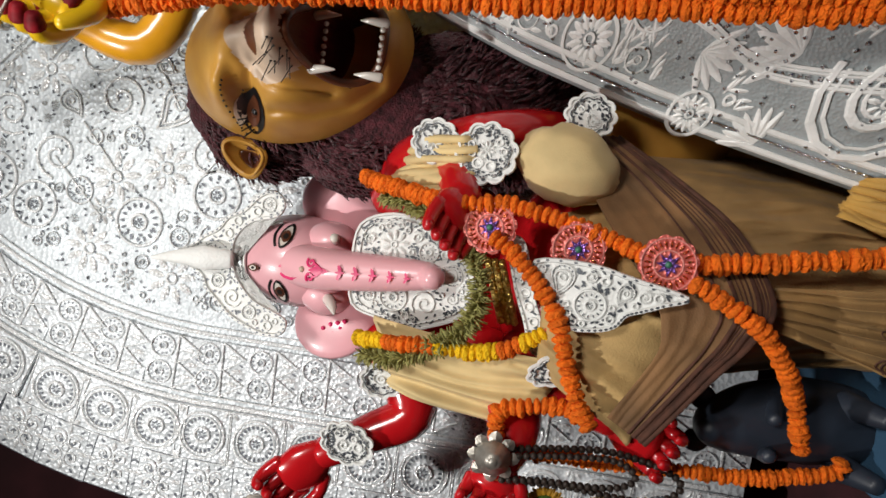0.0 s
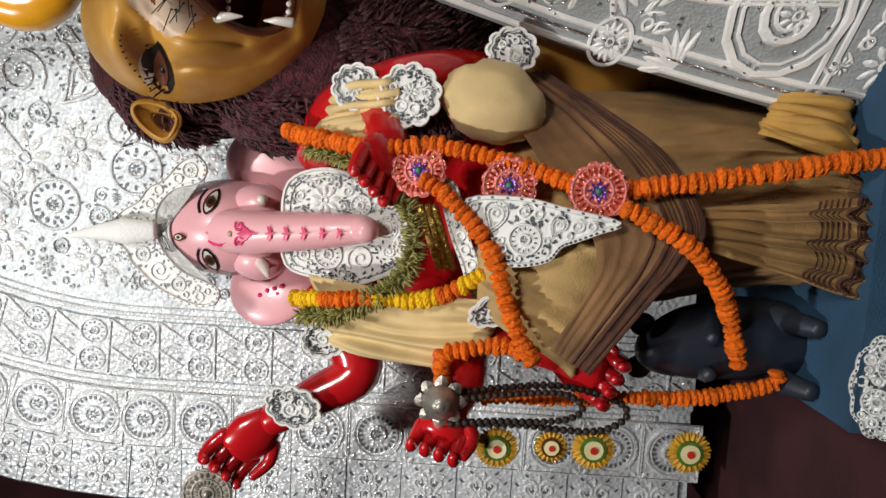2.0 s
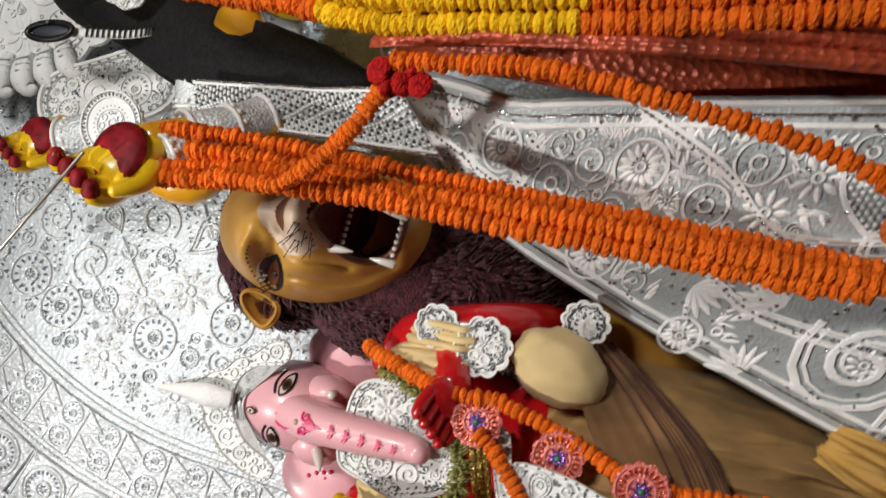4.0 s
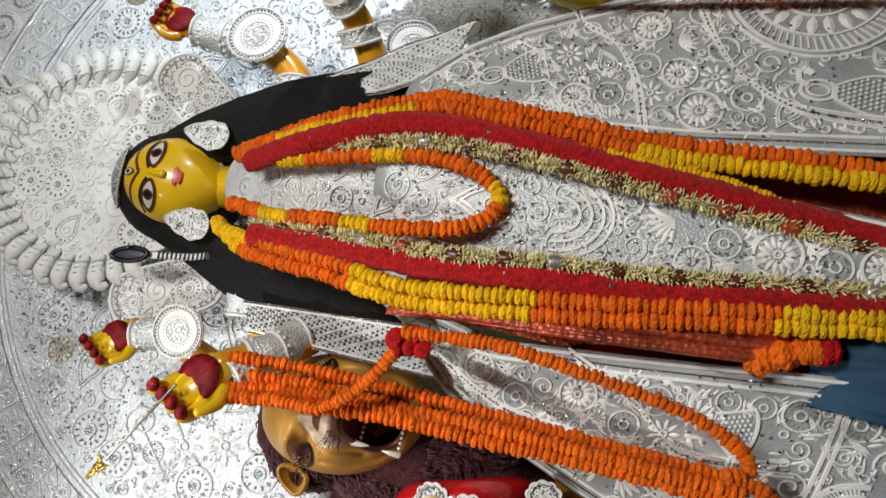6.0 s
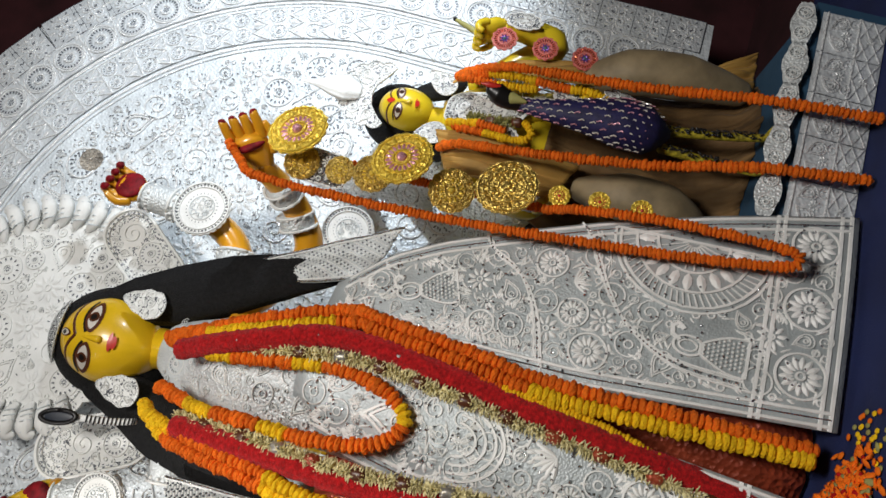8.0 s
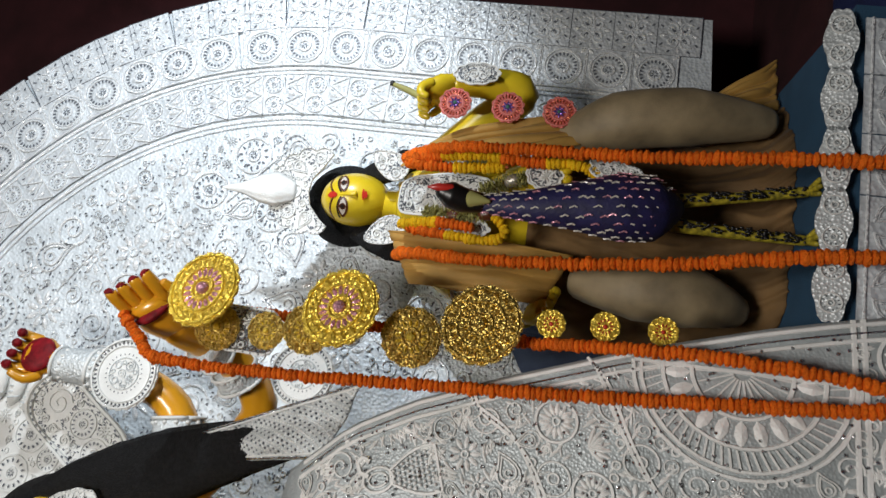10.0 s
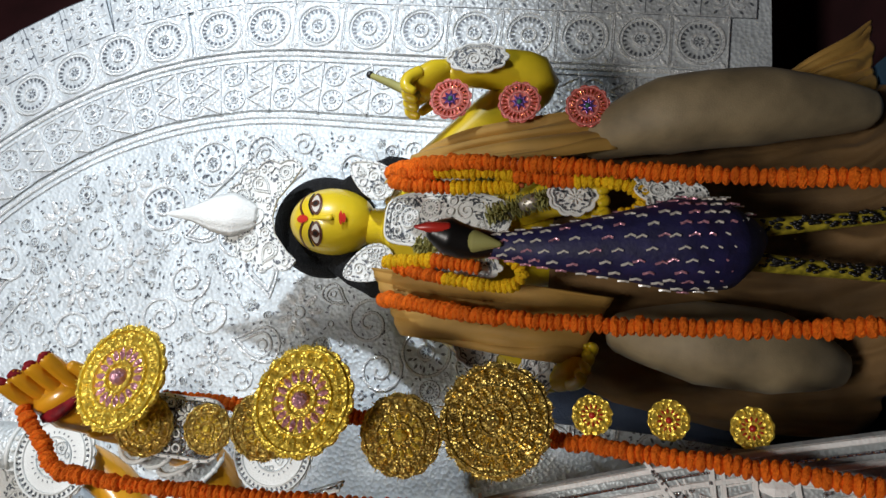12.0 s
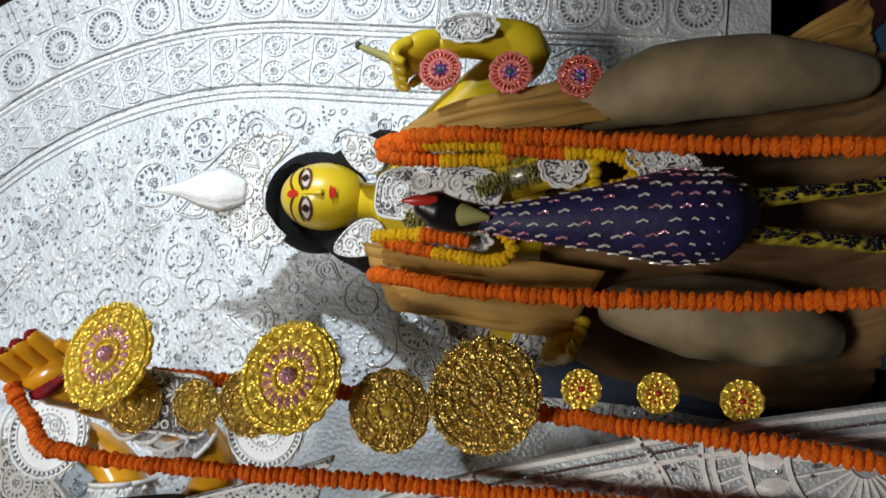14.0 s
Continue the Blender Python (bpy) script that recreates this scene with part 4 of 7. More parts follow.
plinth("plinth", -0.22, 0.62, 1.34, 2.06, 0.62, "blue cloth-covered plinth under the elephant god")
kp = plinth("plinth", 2.28, 3.12, 1.16, 2.06, 0.72, "blue cloth-covered plinth with a silver lace front")

# the goddess's wide skirt: its two edges and its bulge towards the viewer
ZS = (2.06, 1.9, 1.73, 1.5, 1.2, 0.9, 0.74, 0.5)
XL = (1.08, 0.88, 0.74, 0.64, 0.54, 0.46, 0.42, 0.38)
XR = (1.70, 1.85, 1.945, 2.04, 2.15, 2.24, 2.28, 2.33)


def skirt_y(x, z):
    l, r = np.interp(-z, [-q for q in ZS], XL), np.interp(-z, [-q for q in ZS], XR)
    s = (x - (l + r) / 2) / ((r - l) / 2)
    return 1.28 - 0.29 * (2.06 - z) / 1.56 + (0.48 * min(-s, 1.2) ** 2 if s < 0 else 0.09 * s * s)


def skirt_panel(lo, hi, label, shift):
    """A panel between two edges lo(z), hi(z)."""
    b = Build()

    def fn(u, v):
        z = 0.5 + 1.56 * v
        x = lo(z) + (hi(z) - lo(z)) * u
        return (x, skirt_y(x, z) + shift, z)
    b.sheet(fn, 24, 36, "skirt", 0.006)
    on = lambda u, v, h: Vector((u, skirt_y(u, v) + shift - 0.001 - h, v))
    zs = [0.52 + 1.5 * i / 30 for i in range(31)]
    for inset, w in ((0.012, 0.012), (0.032, 0.006), (0.05, 0.012)):
        b.ridge([(lo(z) + inset, z) for z in zs], w, 0.005, on, "skirt_relief" if inset != 0.032 else "silver")
        b.ridge([(hi(z) - inset, z) for z in zs], w, 0.005, on, "skirt_relief" if inset != 0.032 else "silver")
    for z in (0.52, 0.545, 0.70, 0.72):
        n = 24
        b.ridge([(lo(z) + (hi(z) - lo(z)) * i / n, z) for i in range(n + 1)], 0.012, 0.005, on, "skirt_relief")
    return b, on


def xl(z):
    return float(np.interp(-z, [-q for q in ZS], XL))


def xr(z):
    return float(np.interp(-z, [-q for q in ZS], XR))


def ornate(b, on, lo, hi, big, seed):
    """Large motifs given by hand, small ones strewn between them."""
    taken = []
    for kind, u, v, r, a in big:
        taken.append((u, v, r))
        if kind == "rosette":
            b.daisy(u, v, r * 0.8, on, "skirt_relief", 14)
            b.ring(u, v, r * 0.92, 0.008, 0.006, on, "skirt_relief", 26)
        elif kind == "scroll":
            b.curl(u, v, r * 0.95, a, on, "skirt_relief", 1.8, 1, 0.016, 0.008)
            b.curl(u, v, r * 0.80, a, on, "skirt_relief", 1.5, 1, 0.007, 0.006)
            b.daisy(u, v, r * 0.28, on, "skirt_relief", 9)
        elif kind == "fan":
            b.ridge([(u, v - r), (u, v + r)], 0.012, 0.006, on, "skirt_relief")
            for k in (1.0, 0.93, 0.72, 0.45):
                b.ridge([(u + r * k * math.cos(a + t), v + r * k * math.sin(a + t)) for t in (math.pi * (i / 16 - 0.5) for i in range(17))], 0.010, 0.006, on, "skirt_relief")
            for i in range(34):
                t = a + math.pi * (i / 33 - 0.5) * 0.95
                b.ridge([(u + r * 0.74 * math.cos(t), v + r * 0.74 * math.sin(t)), (u + r * 0.91 * math.cos(t + 0.05), v + r * 0.91 * math.sin(t + 0.05))], 0.005, 0.005, on, "skirt_relief")
            for i in range(11):
                t = a + math.pi * (i / 10 - 0.5) * 0.92
                b.blade(u + r * 0.46 * math.cos(t), v + r * 0.46 * math.sin(t), t, r * 0.25, r * 0.12, on, "skirt_relief", 0.002, 0.006)
            for i in range(12):
                t = a + math.pi * (i / 11 - 0.5) * 0.95
                b.ridge([(u + r * 0.08 * math.cos(t), v + r * 0.08 * math.sin(t)), (u + r * 0.42 * math.cos(t), v + r * 0.42 * math.sin(t))], 0.005, 0.005, on, "skirt_relief")
        elif kind == "bird":
            b.paisley(u, v, r, a, on, "skirt_relief", "skirt_relief")
            for i in range(8):
                t = a + 2.4 + 0.16 * i
                b.ridge([(u + r * k * math.cos(t + 0.2 * k), v + r * k * math.sin(t + 0.2 * k)) for k in (0.4, 0.6, 0.8, 1.0)], 0.006, 0.005, on, "skirt_relief")
        elif kind == "peacock":
            c, s = math.cos(a), math.sin(a)
            at = lambda p, q: (u + r * (p * c - q * s), v + r * (p * s + q * c))
            b.ridge([at(-0.55 + 0.42 * math.cos(t), 0.30 * math.sin(t)) for t in (6.283 * i / 20 for i in range(20))], 0.009, 0.007, on, "skirt_relief", True)
            b.ridge([at(-0.55 + 0.26 * math.cos(t), 0.17 * math.sin(t)) for t in (6.283 * i / 16 for i in range(16))], 0.006, 0.006, on, "skirt_relief", True)
            b.ridge([at(-0.8, 0.12), at(-1.02, 0.25), at(-1.06, 0.5), at(-0.92, 0.62), at(-0.80, 0.55), at(-0.72, 0.48)], 0.016, 0.007, on, "skirt_relief")
            b.ridge([at(-0.2 + 1.3 * k, w * (0.16 + 0.42 * math.sin(1.9 * k))) for w in (1,) for k in (i / 10 for i in range(11))] + [at(1.1 - 1.3 * k, -(0.16 + 0.42 * math.sin(1.9 * (1 - k)))) for k in (i / 10 for i in range(11))], 0.009, 0.007, on, "skirt_relief", True)
            for i in range(9):
                for j in range(-3, 4):
                    p, q = -0.1 + 0.13 * i, j * 0.13 + 0.06 * (i % 2)
                    if abs(q) < 0.10 + 0.40 * math.sin(1.9 * (p + 0.2) / 1.3):
                        b.ball(on(*at(p, q), 0.003), 0.0048, "skirt_relief", 6, 4)
        elif kind == "leaf":
            for i in range(7):
                b.blade(u, v, a + 0.32 * (i - 3), r * 0.95, r * 0.2, on, "skirt_relief", 0.002, 0.006)
    rnd = random.Random(seed + 50)
    for _ in range(420):
        v = rnd.uniform(0.55, 2.0)
        u = rnd.uniform(lo(v) + 0.03, hi(v) - 0.03)
        b.ball(on(u, v, 0.004), 0.0045, "silver", 6, 4)
    # curved double bands between the fields
    inside = lambda u, v, r: lo(v) + 0.055 + r < u < hi(v) - 0.055 - r and 0.53 + r < v < 2.03 - r
    fill(b, on, inside, (lo(0.5), hi(0.5), 0.52, 2.05), (0.045, 0.032, 0.026, 0.018, 0.012), "skirt_relief", "skirt", seed, 3200, taken, 0.005)
    # leafy hatching that flows round the motifs
    for _ in range(4200):
        v = rnd.uniform(0.55, 2.0)
        u = rnd.uniform(lo(v) + 0.06, hi(v) - 0.06)
        if all((u - q[0]) ** 2 + (v - q[1]) ** 2 > (q[2] * 1.05) ** 2 for q in taken):
            b.blade(u, v, 5 * noise.noise((3.5 * u, 3.5 * v, seed)) + rnd.choice((0.0, 0.9)), rnd.uniform(0.022, 0.042), rnd.uniform(0.006, 0.010), on, "skirt_relief", 0.001, 0.004)


def silver_band(b, on, pts):
    p = [(q.x, q.y) for q in spline([(u, v, 0) for u, v in pts], 6)]
    b.ridge(p, 0.008, 0.006, on, "skirt_relief")
    for k, m, w in ((0.010, "skirt_relief", 0.005), (0.032, "skirt_relief", 0.005), (0.042, "skirt_relief", 0.008)):
        b.ridge([(u + 0.7 * k, v + 0.7 * k) for u, v in p], w, 0.006, on, m)
    for (u, v), (u1, v1) in zip(p, p[1:]):
        for i in range(max(1, int(math.hypot(u1 - u, v1 - v) / 0.014))):
            f = i * 0.014 / max(math.hypot(u1 - u, v1 - v), 1e-6)
            b.ball(on(u + (u1 - u) * f + 0.015, v + (v1 - v) * f + 0.015, 0.002), 0.0055, "silver", 6, 4)


robe = thing("goddess_robe", (1.35, 1.3, 0.48), "wide white and silver shola robe with raised lace motifs", "robe")
rl = lambda z: float(np.interp(-z, [-2.06, -1.6, -1.2, -0.5], [1.40, 1.56, 1.575, 1.655]))
b, on = skirt_panel(rl, xr, "", 0.0)
silver_band(b, on, [(1.98, 1.57), (1.934, 1.54), (1.873, 1.437), (1.76, 1.361), (1.60, 1.311)])
silver_band(b, on, [(2.09, 1.27), (2.051, 1.239), (1.909, 1.17), (1.80, 1.089), (1.715, 0.942), (1.70, 0.73)])
ornate(b, on, rl, xr, [("rosette", 1.69, 1.19, 0.062, 0), ("rosette", 1.80, 1.26, 0.05, 0), ("rosette", 2.20, 0.61, 0.07, 0), ("rosette", 1.99, 0.61, 0.072, 0), ("rosette", 1.785, 0.61, 0.072, 0),
                       ("fan", 2.13, 0.95, 0.24, math.pi), ("peacock", 1.79, 0.86, 0.10, -1.57), ("peacock", 1.75, 1.74, 0.10, -1.2), ("rosette", 1.95, 1.36, 0.055, 0), ("rosette", 1.69, 1.53, 0.045, 0), ("leaf", 1.90, 1.28, 0.06, -1.2), ("leaf", 1.62, 1.90, 0.06, 1.0)], 3)
b.make("side_panel", robe)
lh = lambda z: float(np.interp(-z, [-2.06, -1.6, -1.2, -0.5], [1.04, 0.95, 1.0, 1.10]))
b, on = skirt_panel(xl, lh, "", 0.0)
silver_band(b, on, [(0.86, 1.78), (0.74, 1.5), (0.72, 1.2), (0.62, 1.0), (0.60, 0.74)])
silver_band(b, on, [(0.95, 1.35), (0.86, 1.15), (0.76, 1.0), (0.80, 0.76)])
ornate(b, on, xl, lh, [("scroll", 0.585, 0.80, 0.125, 1.0), ("leaf", 0.66, 0.97, 0.10, 1.2), ("leaf", 0.50, 0.98, 0.075, 0.6), ("rosette", 0.68, 1.36, 0.06, 0), ("rosette", 0.86, 1.32, 0.055, 0), ("rosette", 0.86, 1.62, 0.05, 0), ("peacock", 0.83, 0.90, 0.09, 0.4), ("leaf", 0.66, 1.14, 0.08, -2.0), ("rosette", 0.55, 1.12, 0.045, 0), ("fan", 0.72, 0.60, 0.11, 1.6)], 4)
b.make("side_panel", robe)
cl = lambda z: float(np.interp(-z, [-2.06, -1.6, -0.5], [1.18, 1.13, 1.20]))
ch = lambda z: float(np.interp(-z, [-2.06, -1.6, -0.5], [1.46, 1.50, 1.44]))
b, on = skirt_panel(cl, ch, "", -0.03)
for k in (0.12, 0.10, 0.075, 0.05):
    b.ridge([(1.32 + k * math.cos(t), 1.50 + 1.25 * k * math.sin(t)) for t in (math.pi * (1 + i / 16) for i in range(17))], 0.011, 0.007, on, "skirt_relief")
for z in (1.36, 1.385, 1.42):
    b.ridge([(cl(z), z), (ch(z), z)], 0.011, 0.006, on, "skirt_relief")
ornate(b, on, cl, ch, [("rosette", 1.32, 0.95, 0.06, 0), ("rosette", 1.26, 1.14, 0.045, 0), ("leaf", 1.36, 1.2, 0.08, 2.2), ("rosette", 1.33, 0.72, 0.055, 0), ("bird", 1.32, 1.72, 0.09, 1.4)], 5)
b.make("front_panel", robe)
b = Build()
b.sheet(lambda u, v: (0.98 + 0.72 * u, 1.36 - 0.22 * (1 - v) + 0.012 * math.sin(40 * u), 0.5 + 1.4 * v), 40, 10, "brocade", 0.006)
b.make("lining", robe, "dark red and gold brocade lining")
b = Build()
b.tube(spline([(1.295, 1.63, 2.66), (1.30, 1.54, 2.45), (1.31, 1.45, 2.2), (1.32, 1.38, 1.95), (1.32, 1.36, 1.8)], 6), [0.10, 0.17, 0.20, 0.18, 0.18], "lace_base", 26, 0.55, (0, 1, 0))
def chest(u, v, h):
    y = float(np.interp(v, (1.8, 1.95, 2.2, 2.45, 2.66), (1.262, 1.278, 1.335, 1.44, 1.565)))
    return Vector((u, y + 2.0 * (u - 1.305) ** 2 - h - 0.004, v))
fill(b, chest, lambda u, v, r: abs(u - 1.305) + r < 0.13 and 1.82 + r < v < 2.64 - r, (1.16, 1.45, 1.8, 2.65), (0.045, 0.03, 0.02, 0.012, 0.008), "lace", "slit", 8, 300)
b.make("bodice", robe, "white shola bodice with pierced motifs")
for pts in ([(1.62, 1.64, 2.50), (1.70, 1.60, 2.50), (1.97, 1.40, 1.90), (1.74, 1.40, 1.98)], [(0.87, 1.56, 2.47), (0.77, 1.56, 2.42), (0.79, 1.42, 1.74), (0.93, 1.42, 1.88)]):
    b = Build()
    q = [Vector(p) for p in pts]
    cloth = lambda u, v, k=0.0: (q[0].lerp(q[1], u)).lerp(q[3].lerp(q[2], u), v) + Vector((0, 0.012 * math.sin(9 * u + 3 * v) + 0.02 * noise.noise((3 * u, 4 * v, 1)) - k, 0))
    b.sheet(cloth, 24, 30, "lace_base", 0.005)
    for e in (0.03, 0.08, 0.92, 0.97):
        b.tube([cloth(e, i / 20, 0.006) for i in range(21)], 0.004, "lace" if 0.05 < e < 0.95 else "silver", 6)
    for i in range(15):
        for k in range(52):
            u, v = (i + 0.5 * (k % 2) + 1) / 16.5, (k + 0.5) / 52
            b.ball(cloth(u, v, 0.004), 0.0042 if (i + k) % 3 else 0.005, "slit" if (i + k // 2) % 3 == 0 else "lace", 5, 4)
    b.make("sleeve", robe, "white net sleeve with rows of small dots")


def sharp(t):
    """Narrow crests and round valleys of a pleat."""
    return 2 * abs(math.sin(t / 2)) ** 0.8 - 1


def pleated(name, rings, m, waves, depth, label, category, bands=(), nv=34, skew=0.0):
    """A hanging garment: rings of (z, left, right, front y), with pleats."""
    t = thing(name, (sum(r[1] + r[2] for r in rings) / 2 / len(rings), rings[-1][3], rings[-1][0]), label, category)
    z, l, r, y = zip(*rings)
    zz = [-q for q in z]
    b = Build()

    def fn(u, v, k=0.0):
        h = z[-1] + (z[0] - z[-1]) * v
        a, c, d = (float(np.interp(-h, zz, q)) for q in (l, r, y))
        s = 2 * u - 1
        lean = u + 0.22 * (v - 0.5) * (0.4 - u)
        crease = abs(noise.noise((11 * lean, 2.6 * v, l[0]))) + 0.6 * abs(noise.noise((22 * lean + 3 * v, 5 * v, 2 + l[0]))) + 0.35 * abs(noise.noise((16 * u, 13 * v, 5)))
        fold = depth * (1 - 0.4 * v) * (0.35 * sharp(1.5 * waves * lean + 6 * noise.noise((3 * u, 1.6 * v, l[0]))) + 1.2 * noise.noise((6 * u, 3 * v, l[0])) + 2.2 * crease - 1.0)
        return (a + (c - a) * u, d + 0.22 * s * s * abs(s) + skew * max(0, s + 0.1) ** 1.2 + fold - k, h)
    b.sheet(fn, 200, nv, m, 0.008)
    b.make("cloth", t)
    for v0, v1, bm_, lab in bands:
        b = Build()
        b.sheet(lambda u, v: fn(u, v0 + (v1 - v0) * v, 0.004), 200, 3, bm_, 0.003)
        b.make("border", t, lab)
    return t, fn


dh, dfn = pleated("dhoti", [(1.36, -0.20, 0.48, 1.50), (1.2, -0.17, 0.50, 1.42), (1.0, -0.05, 0.49, 1.42), (0.8, 0.0, 0.50, 1.44), (0.66, 0.03, 0.48, 1.40), (0.62, 0.03, 0.46, 1.39)], "tan", 24, 0.018,
                  "tan cotton dhoti with brown striped borders, in long pleats", "dhoti",
                  [(0.0, 0.025, "sash", "brown woven hem")], skew=0.13)
# the fan of pleats in front, with its woven hem
def front_fan(u, v, k=0.0):
    lo, hi = 0.045 + 0.09 * v, 0.25 - 0.045 * v
    return (lo + (hi - lo) * u + 0.006 * noise.noise((6 * u, 3 * v, 2)), 1.362 + 0.022 * v + 0.05 * (u - 0.5) ** 2 + 0.010 * (1.2 - v) * sharp(34 * u + 2 * noise.noise((2 * u, 2 * v, 5))) + 0.01 * noise.noise((3 * u, 4 * v, 7)) - k, 0.598 + 0.37 * v + 0.012 * math.sin(17 * u))


b = Build()
b.sheet(front_fan, 120, 30, "tan", 0.005)
b.make("pleat_fan", dh)
for v0, w in ((0.02, 0.006), (0.075, 0.004), (0.13, 0.006), (0.18, 0.0025), (0.21, 0.0025), (0.24, 0.0025), (0.27, 0.0025), (0.30, 0.0025), (0.33, 0.0025)):
    b = Build()
    b.tube([Vector(front_fan(i / 90, v0, 0.002)) for i in range(91)], w, "tan_dark", 6, 0.4, (0, 1, 0))
    b.make("stripe", dh)
b = Build()
b.tube([Vector(front_fan(i / 120, 0.10 + 0.018 * (-1) ** i, 0.002)) for i in range(121)], 0.002, "tan_dark", 5, 0.5, (0, 1, 0))
b.make("zigzag", dh, "dark brown zigzag stitching")
sash = thing("sash", (0.18, 1.37, 0.95), "striped tan cotton sash, browned for shade, wound round the elephant god's hips", "sash")
OUT = spline([(0.49, 1.63, 1.25), (0.395, 1.53, 1.11), (0.305, 1.44, 1.005), (0.181, 1.345, 0.952), (0.10, 1.335, 0.985), (0.021, 1.33, 1.048), (-0.134, 1.35, 1.149)], 8)
INN = spline([(0.48, 1.64, 1.38), (0.39, 1.55, 1.33), (0.265, 1.44, 1.25), (0.155, 1.365, 1.17), (0.09, 1.35, 1.15), (0.036, 1.345, 1.16), (-0.095, 1.36, 1.225)], 8)


def sash_at(u, v, k=0.0):
    f = u * (len(OUT) - 1)
    i = min(int(f), len(OUT) - 2)
    o, n = OUT[i].lerp(OUT[i + 1], f - i), INN[i].lerp(INN[i + 1], f - i)
    return o.lerp(n, v) + Vector((0, 0.004 * noise.noise((9 * u, 5 * v, 3)) + 0.0012 * sharp(40 * v + 3 * noise.noise((4 * u, v, 3))) - k, 0))


b = Build()
b.sheet(sash_at, 80, 60, "sash", 0.005)
b.make("cloth", sash)
for v0, w in ((0.015, 0.005), (0.06, 0.0025), (0.09, 0.0025), (0.13, 0.005), (0.18, 0.002), (0.22, 0.002), (0.26, 0.002), (0.31, 0.004), (0.45, 0.003)):
    b = Build()
    b.tube([sash_at(i / 70, v0, 0.005) for i in range(71)], w * 1.3, "tan_dark", 6, 0.6, (0, 1, 0))
    b.make("stripe", sash)
b = Build()
b.ball((0.405, 1.53, 1.365), (0.088, 0.09, 0.115), "cream", 24, 16, Matrix.Rotation(0.2, 3, "Y"), lambda d: 1 + 0.10 * noise.noise(d * 2.2) + 0.05 * noise.noise(d * 6))
b.make("knee_fold", dh, "cream cotton bulging over the knee")


def drape(name, corners, m, label, waves=5, depth=0.015, stripe=False):
    """A hanging cloth between four corners, folded along its length."""
    t = thing(name, tuple(sum(c[i] for c in corners) / 4 for i in range(3)), label, "cloth")
    b = Build()
    q = [Vector(c) for c in corners]
    fn = lambda u, v: q[0].lerp(q[1], u).lerp(q[3].lerp(q[2], u), v) + Vector((0, -depth * 0.8 * (math.sin(waves * 5 * u + 4 * noise.noise((2.5 * u, 1.5 * v, q[0].x))) + 0.4 * math.sin(waves * 11 * u + 6 * noise.noise((3 * u, 2 * v, 4))) + 1.6 * noise.noise((5 * u, 3 * v, q[0].z))) - 0.05 * math.sin(math.pi * v), 0.01 * math.sin(7 * v)))
    b.sheet(fn, 110, 28, m, 0.006)
    b.make("cloth", t)
    if stripe:
        for k in (0.04, 0.09, 0.14):
            b = Build()
            b.tube([Vector(fn(u, 1 - k)) + Vector((0, -0.004, 0)) for u in (i / 20 for i in range(21))], 0.006, "tan_dark", 6, 0.4, (0, 1, 0))
            b.make("stripe", t)
    return t


drape("shawl", [(-0.02, 1.66, 1.78), (-0.19, 1.66, 1.74), (-0.19, 1.50, 1.36), (-0.02, 1.46, 1.30)], "cream", "cream cotton shawl folded over the arm", 2.6, 0.014)
drape("shawl", [(0.27, 1.66, 1.80), (0.43, 1.62, 1.72), (0.44, 1.52, 1.56), (0.33, 1.50, 1.56)], "cream", "cream cotton shawl folded over the shoulder", 5, 0.019)
drape("fringed_end", [(0.37, 1.49, 0.80), (0.455, 1.52, 0.76), (0.44, 1.46, 0.63), (0.29, 1.41, 0.63)], "ochre", "golden brown fringed cloth end tucked over the dhoti", 4, 0.012, True)
drape("waist_cloth", [(0.17, 1.45, 1.385), (-0.03, 1.46, 1.375), (-0.17, 1.42, 1.16), (0.10, 1.40, 1.02)], "cream_tan", "buff cotton cloth end hanging over the thigh", 2.0, 0.013)

kd, _ = pleated("dhoti", [(1.50, 2.26, 2.90, 1.58), (1.3, 2.18, 2.95, 1.60), (1.0, 2.14, 3.0, 1.62), (0.78, 2.16, 3.04, 1.55), (0.725, 2.18, 3.10, 1.49)], "umber", 22, 0.02, "brownish cotton dhoti of the warrior god, in pleats", "dhoti")
for pts in ([(2.84, 1.60, 1.42), (2.89, 1.53, 1.26), (2.925, 1.52, 1.04), (2.95, 1.57, 0.80)], [(2.36, 1.56, 1.32), (2.355, 1.50, 1.16), (2.35, 1.49, 1.0), (2.335, 1.55, 0.86)]):
    b = Build()
    b.tube(spline(pts, 6), [0.05, 0.094, 0.092, 0.05], "fawn", 36, ripple=0.018, waves=5)
    b.make("leg_fold", kd, "fawn cotton gathered round the shin")
drape("shawl", [(2.69, 1.62, 1.95), (2.81, 1.66, 1.86), (2.94, 1.58, 1.34), (2.80, 1.54, 1.36)], "ochre", "golden cotton shawl hanging from the shoulder", 2.2, 0.010)
drape("shawl", [(2.30, 1.63, 1.86), (2.46, 1.58, 1.95), (2.44, 1.52, 1.34), (2.27, 1.54, 1.42)], "ochre", "golden cotton shawl hanging from the shoulder", 2.2, 0.010)
drape("shawl", [(2.98, 1.74, 0.98), (3.06, 1.74, 0.95), (3.24, 1.70, 0.73), (3.04, 1.66, 0.73)], "ochre", "tan cotton cloth end spread over the plinth", 3, 0.01)

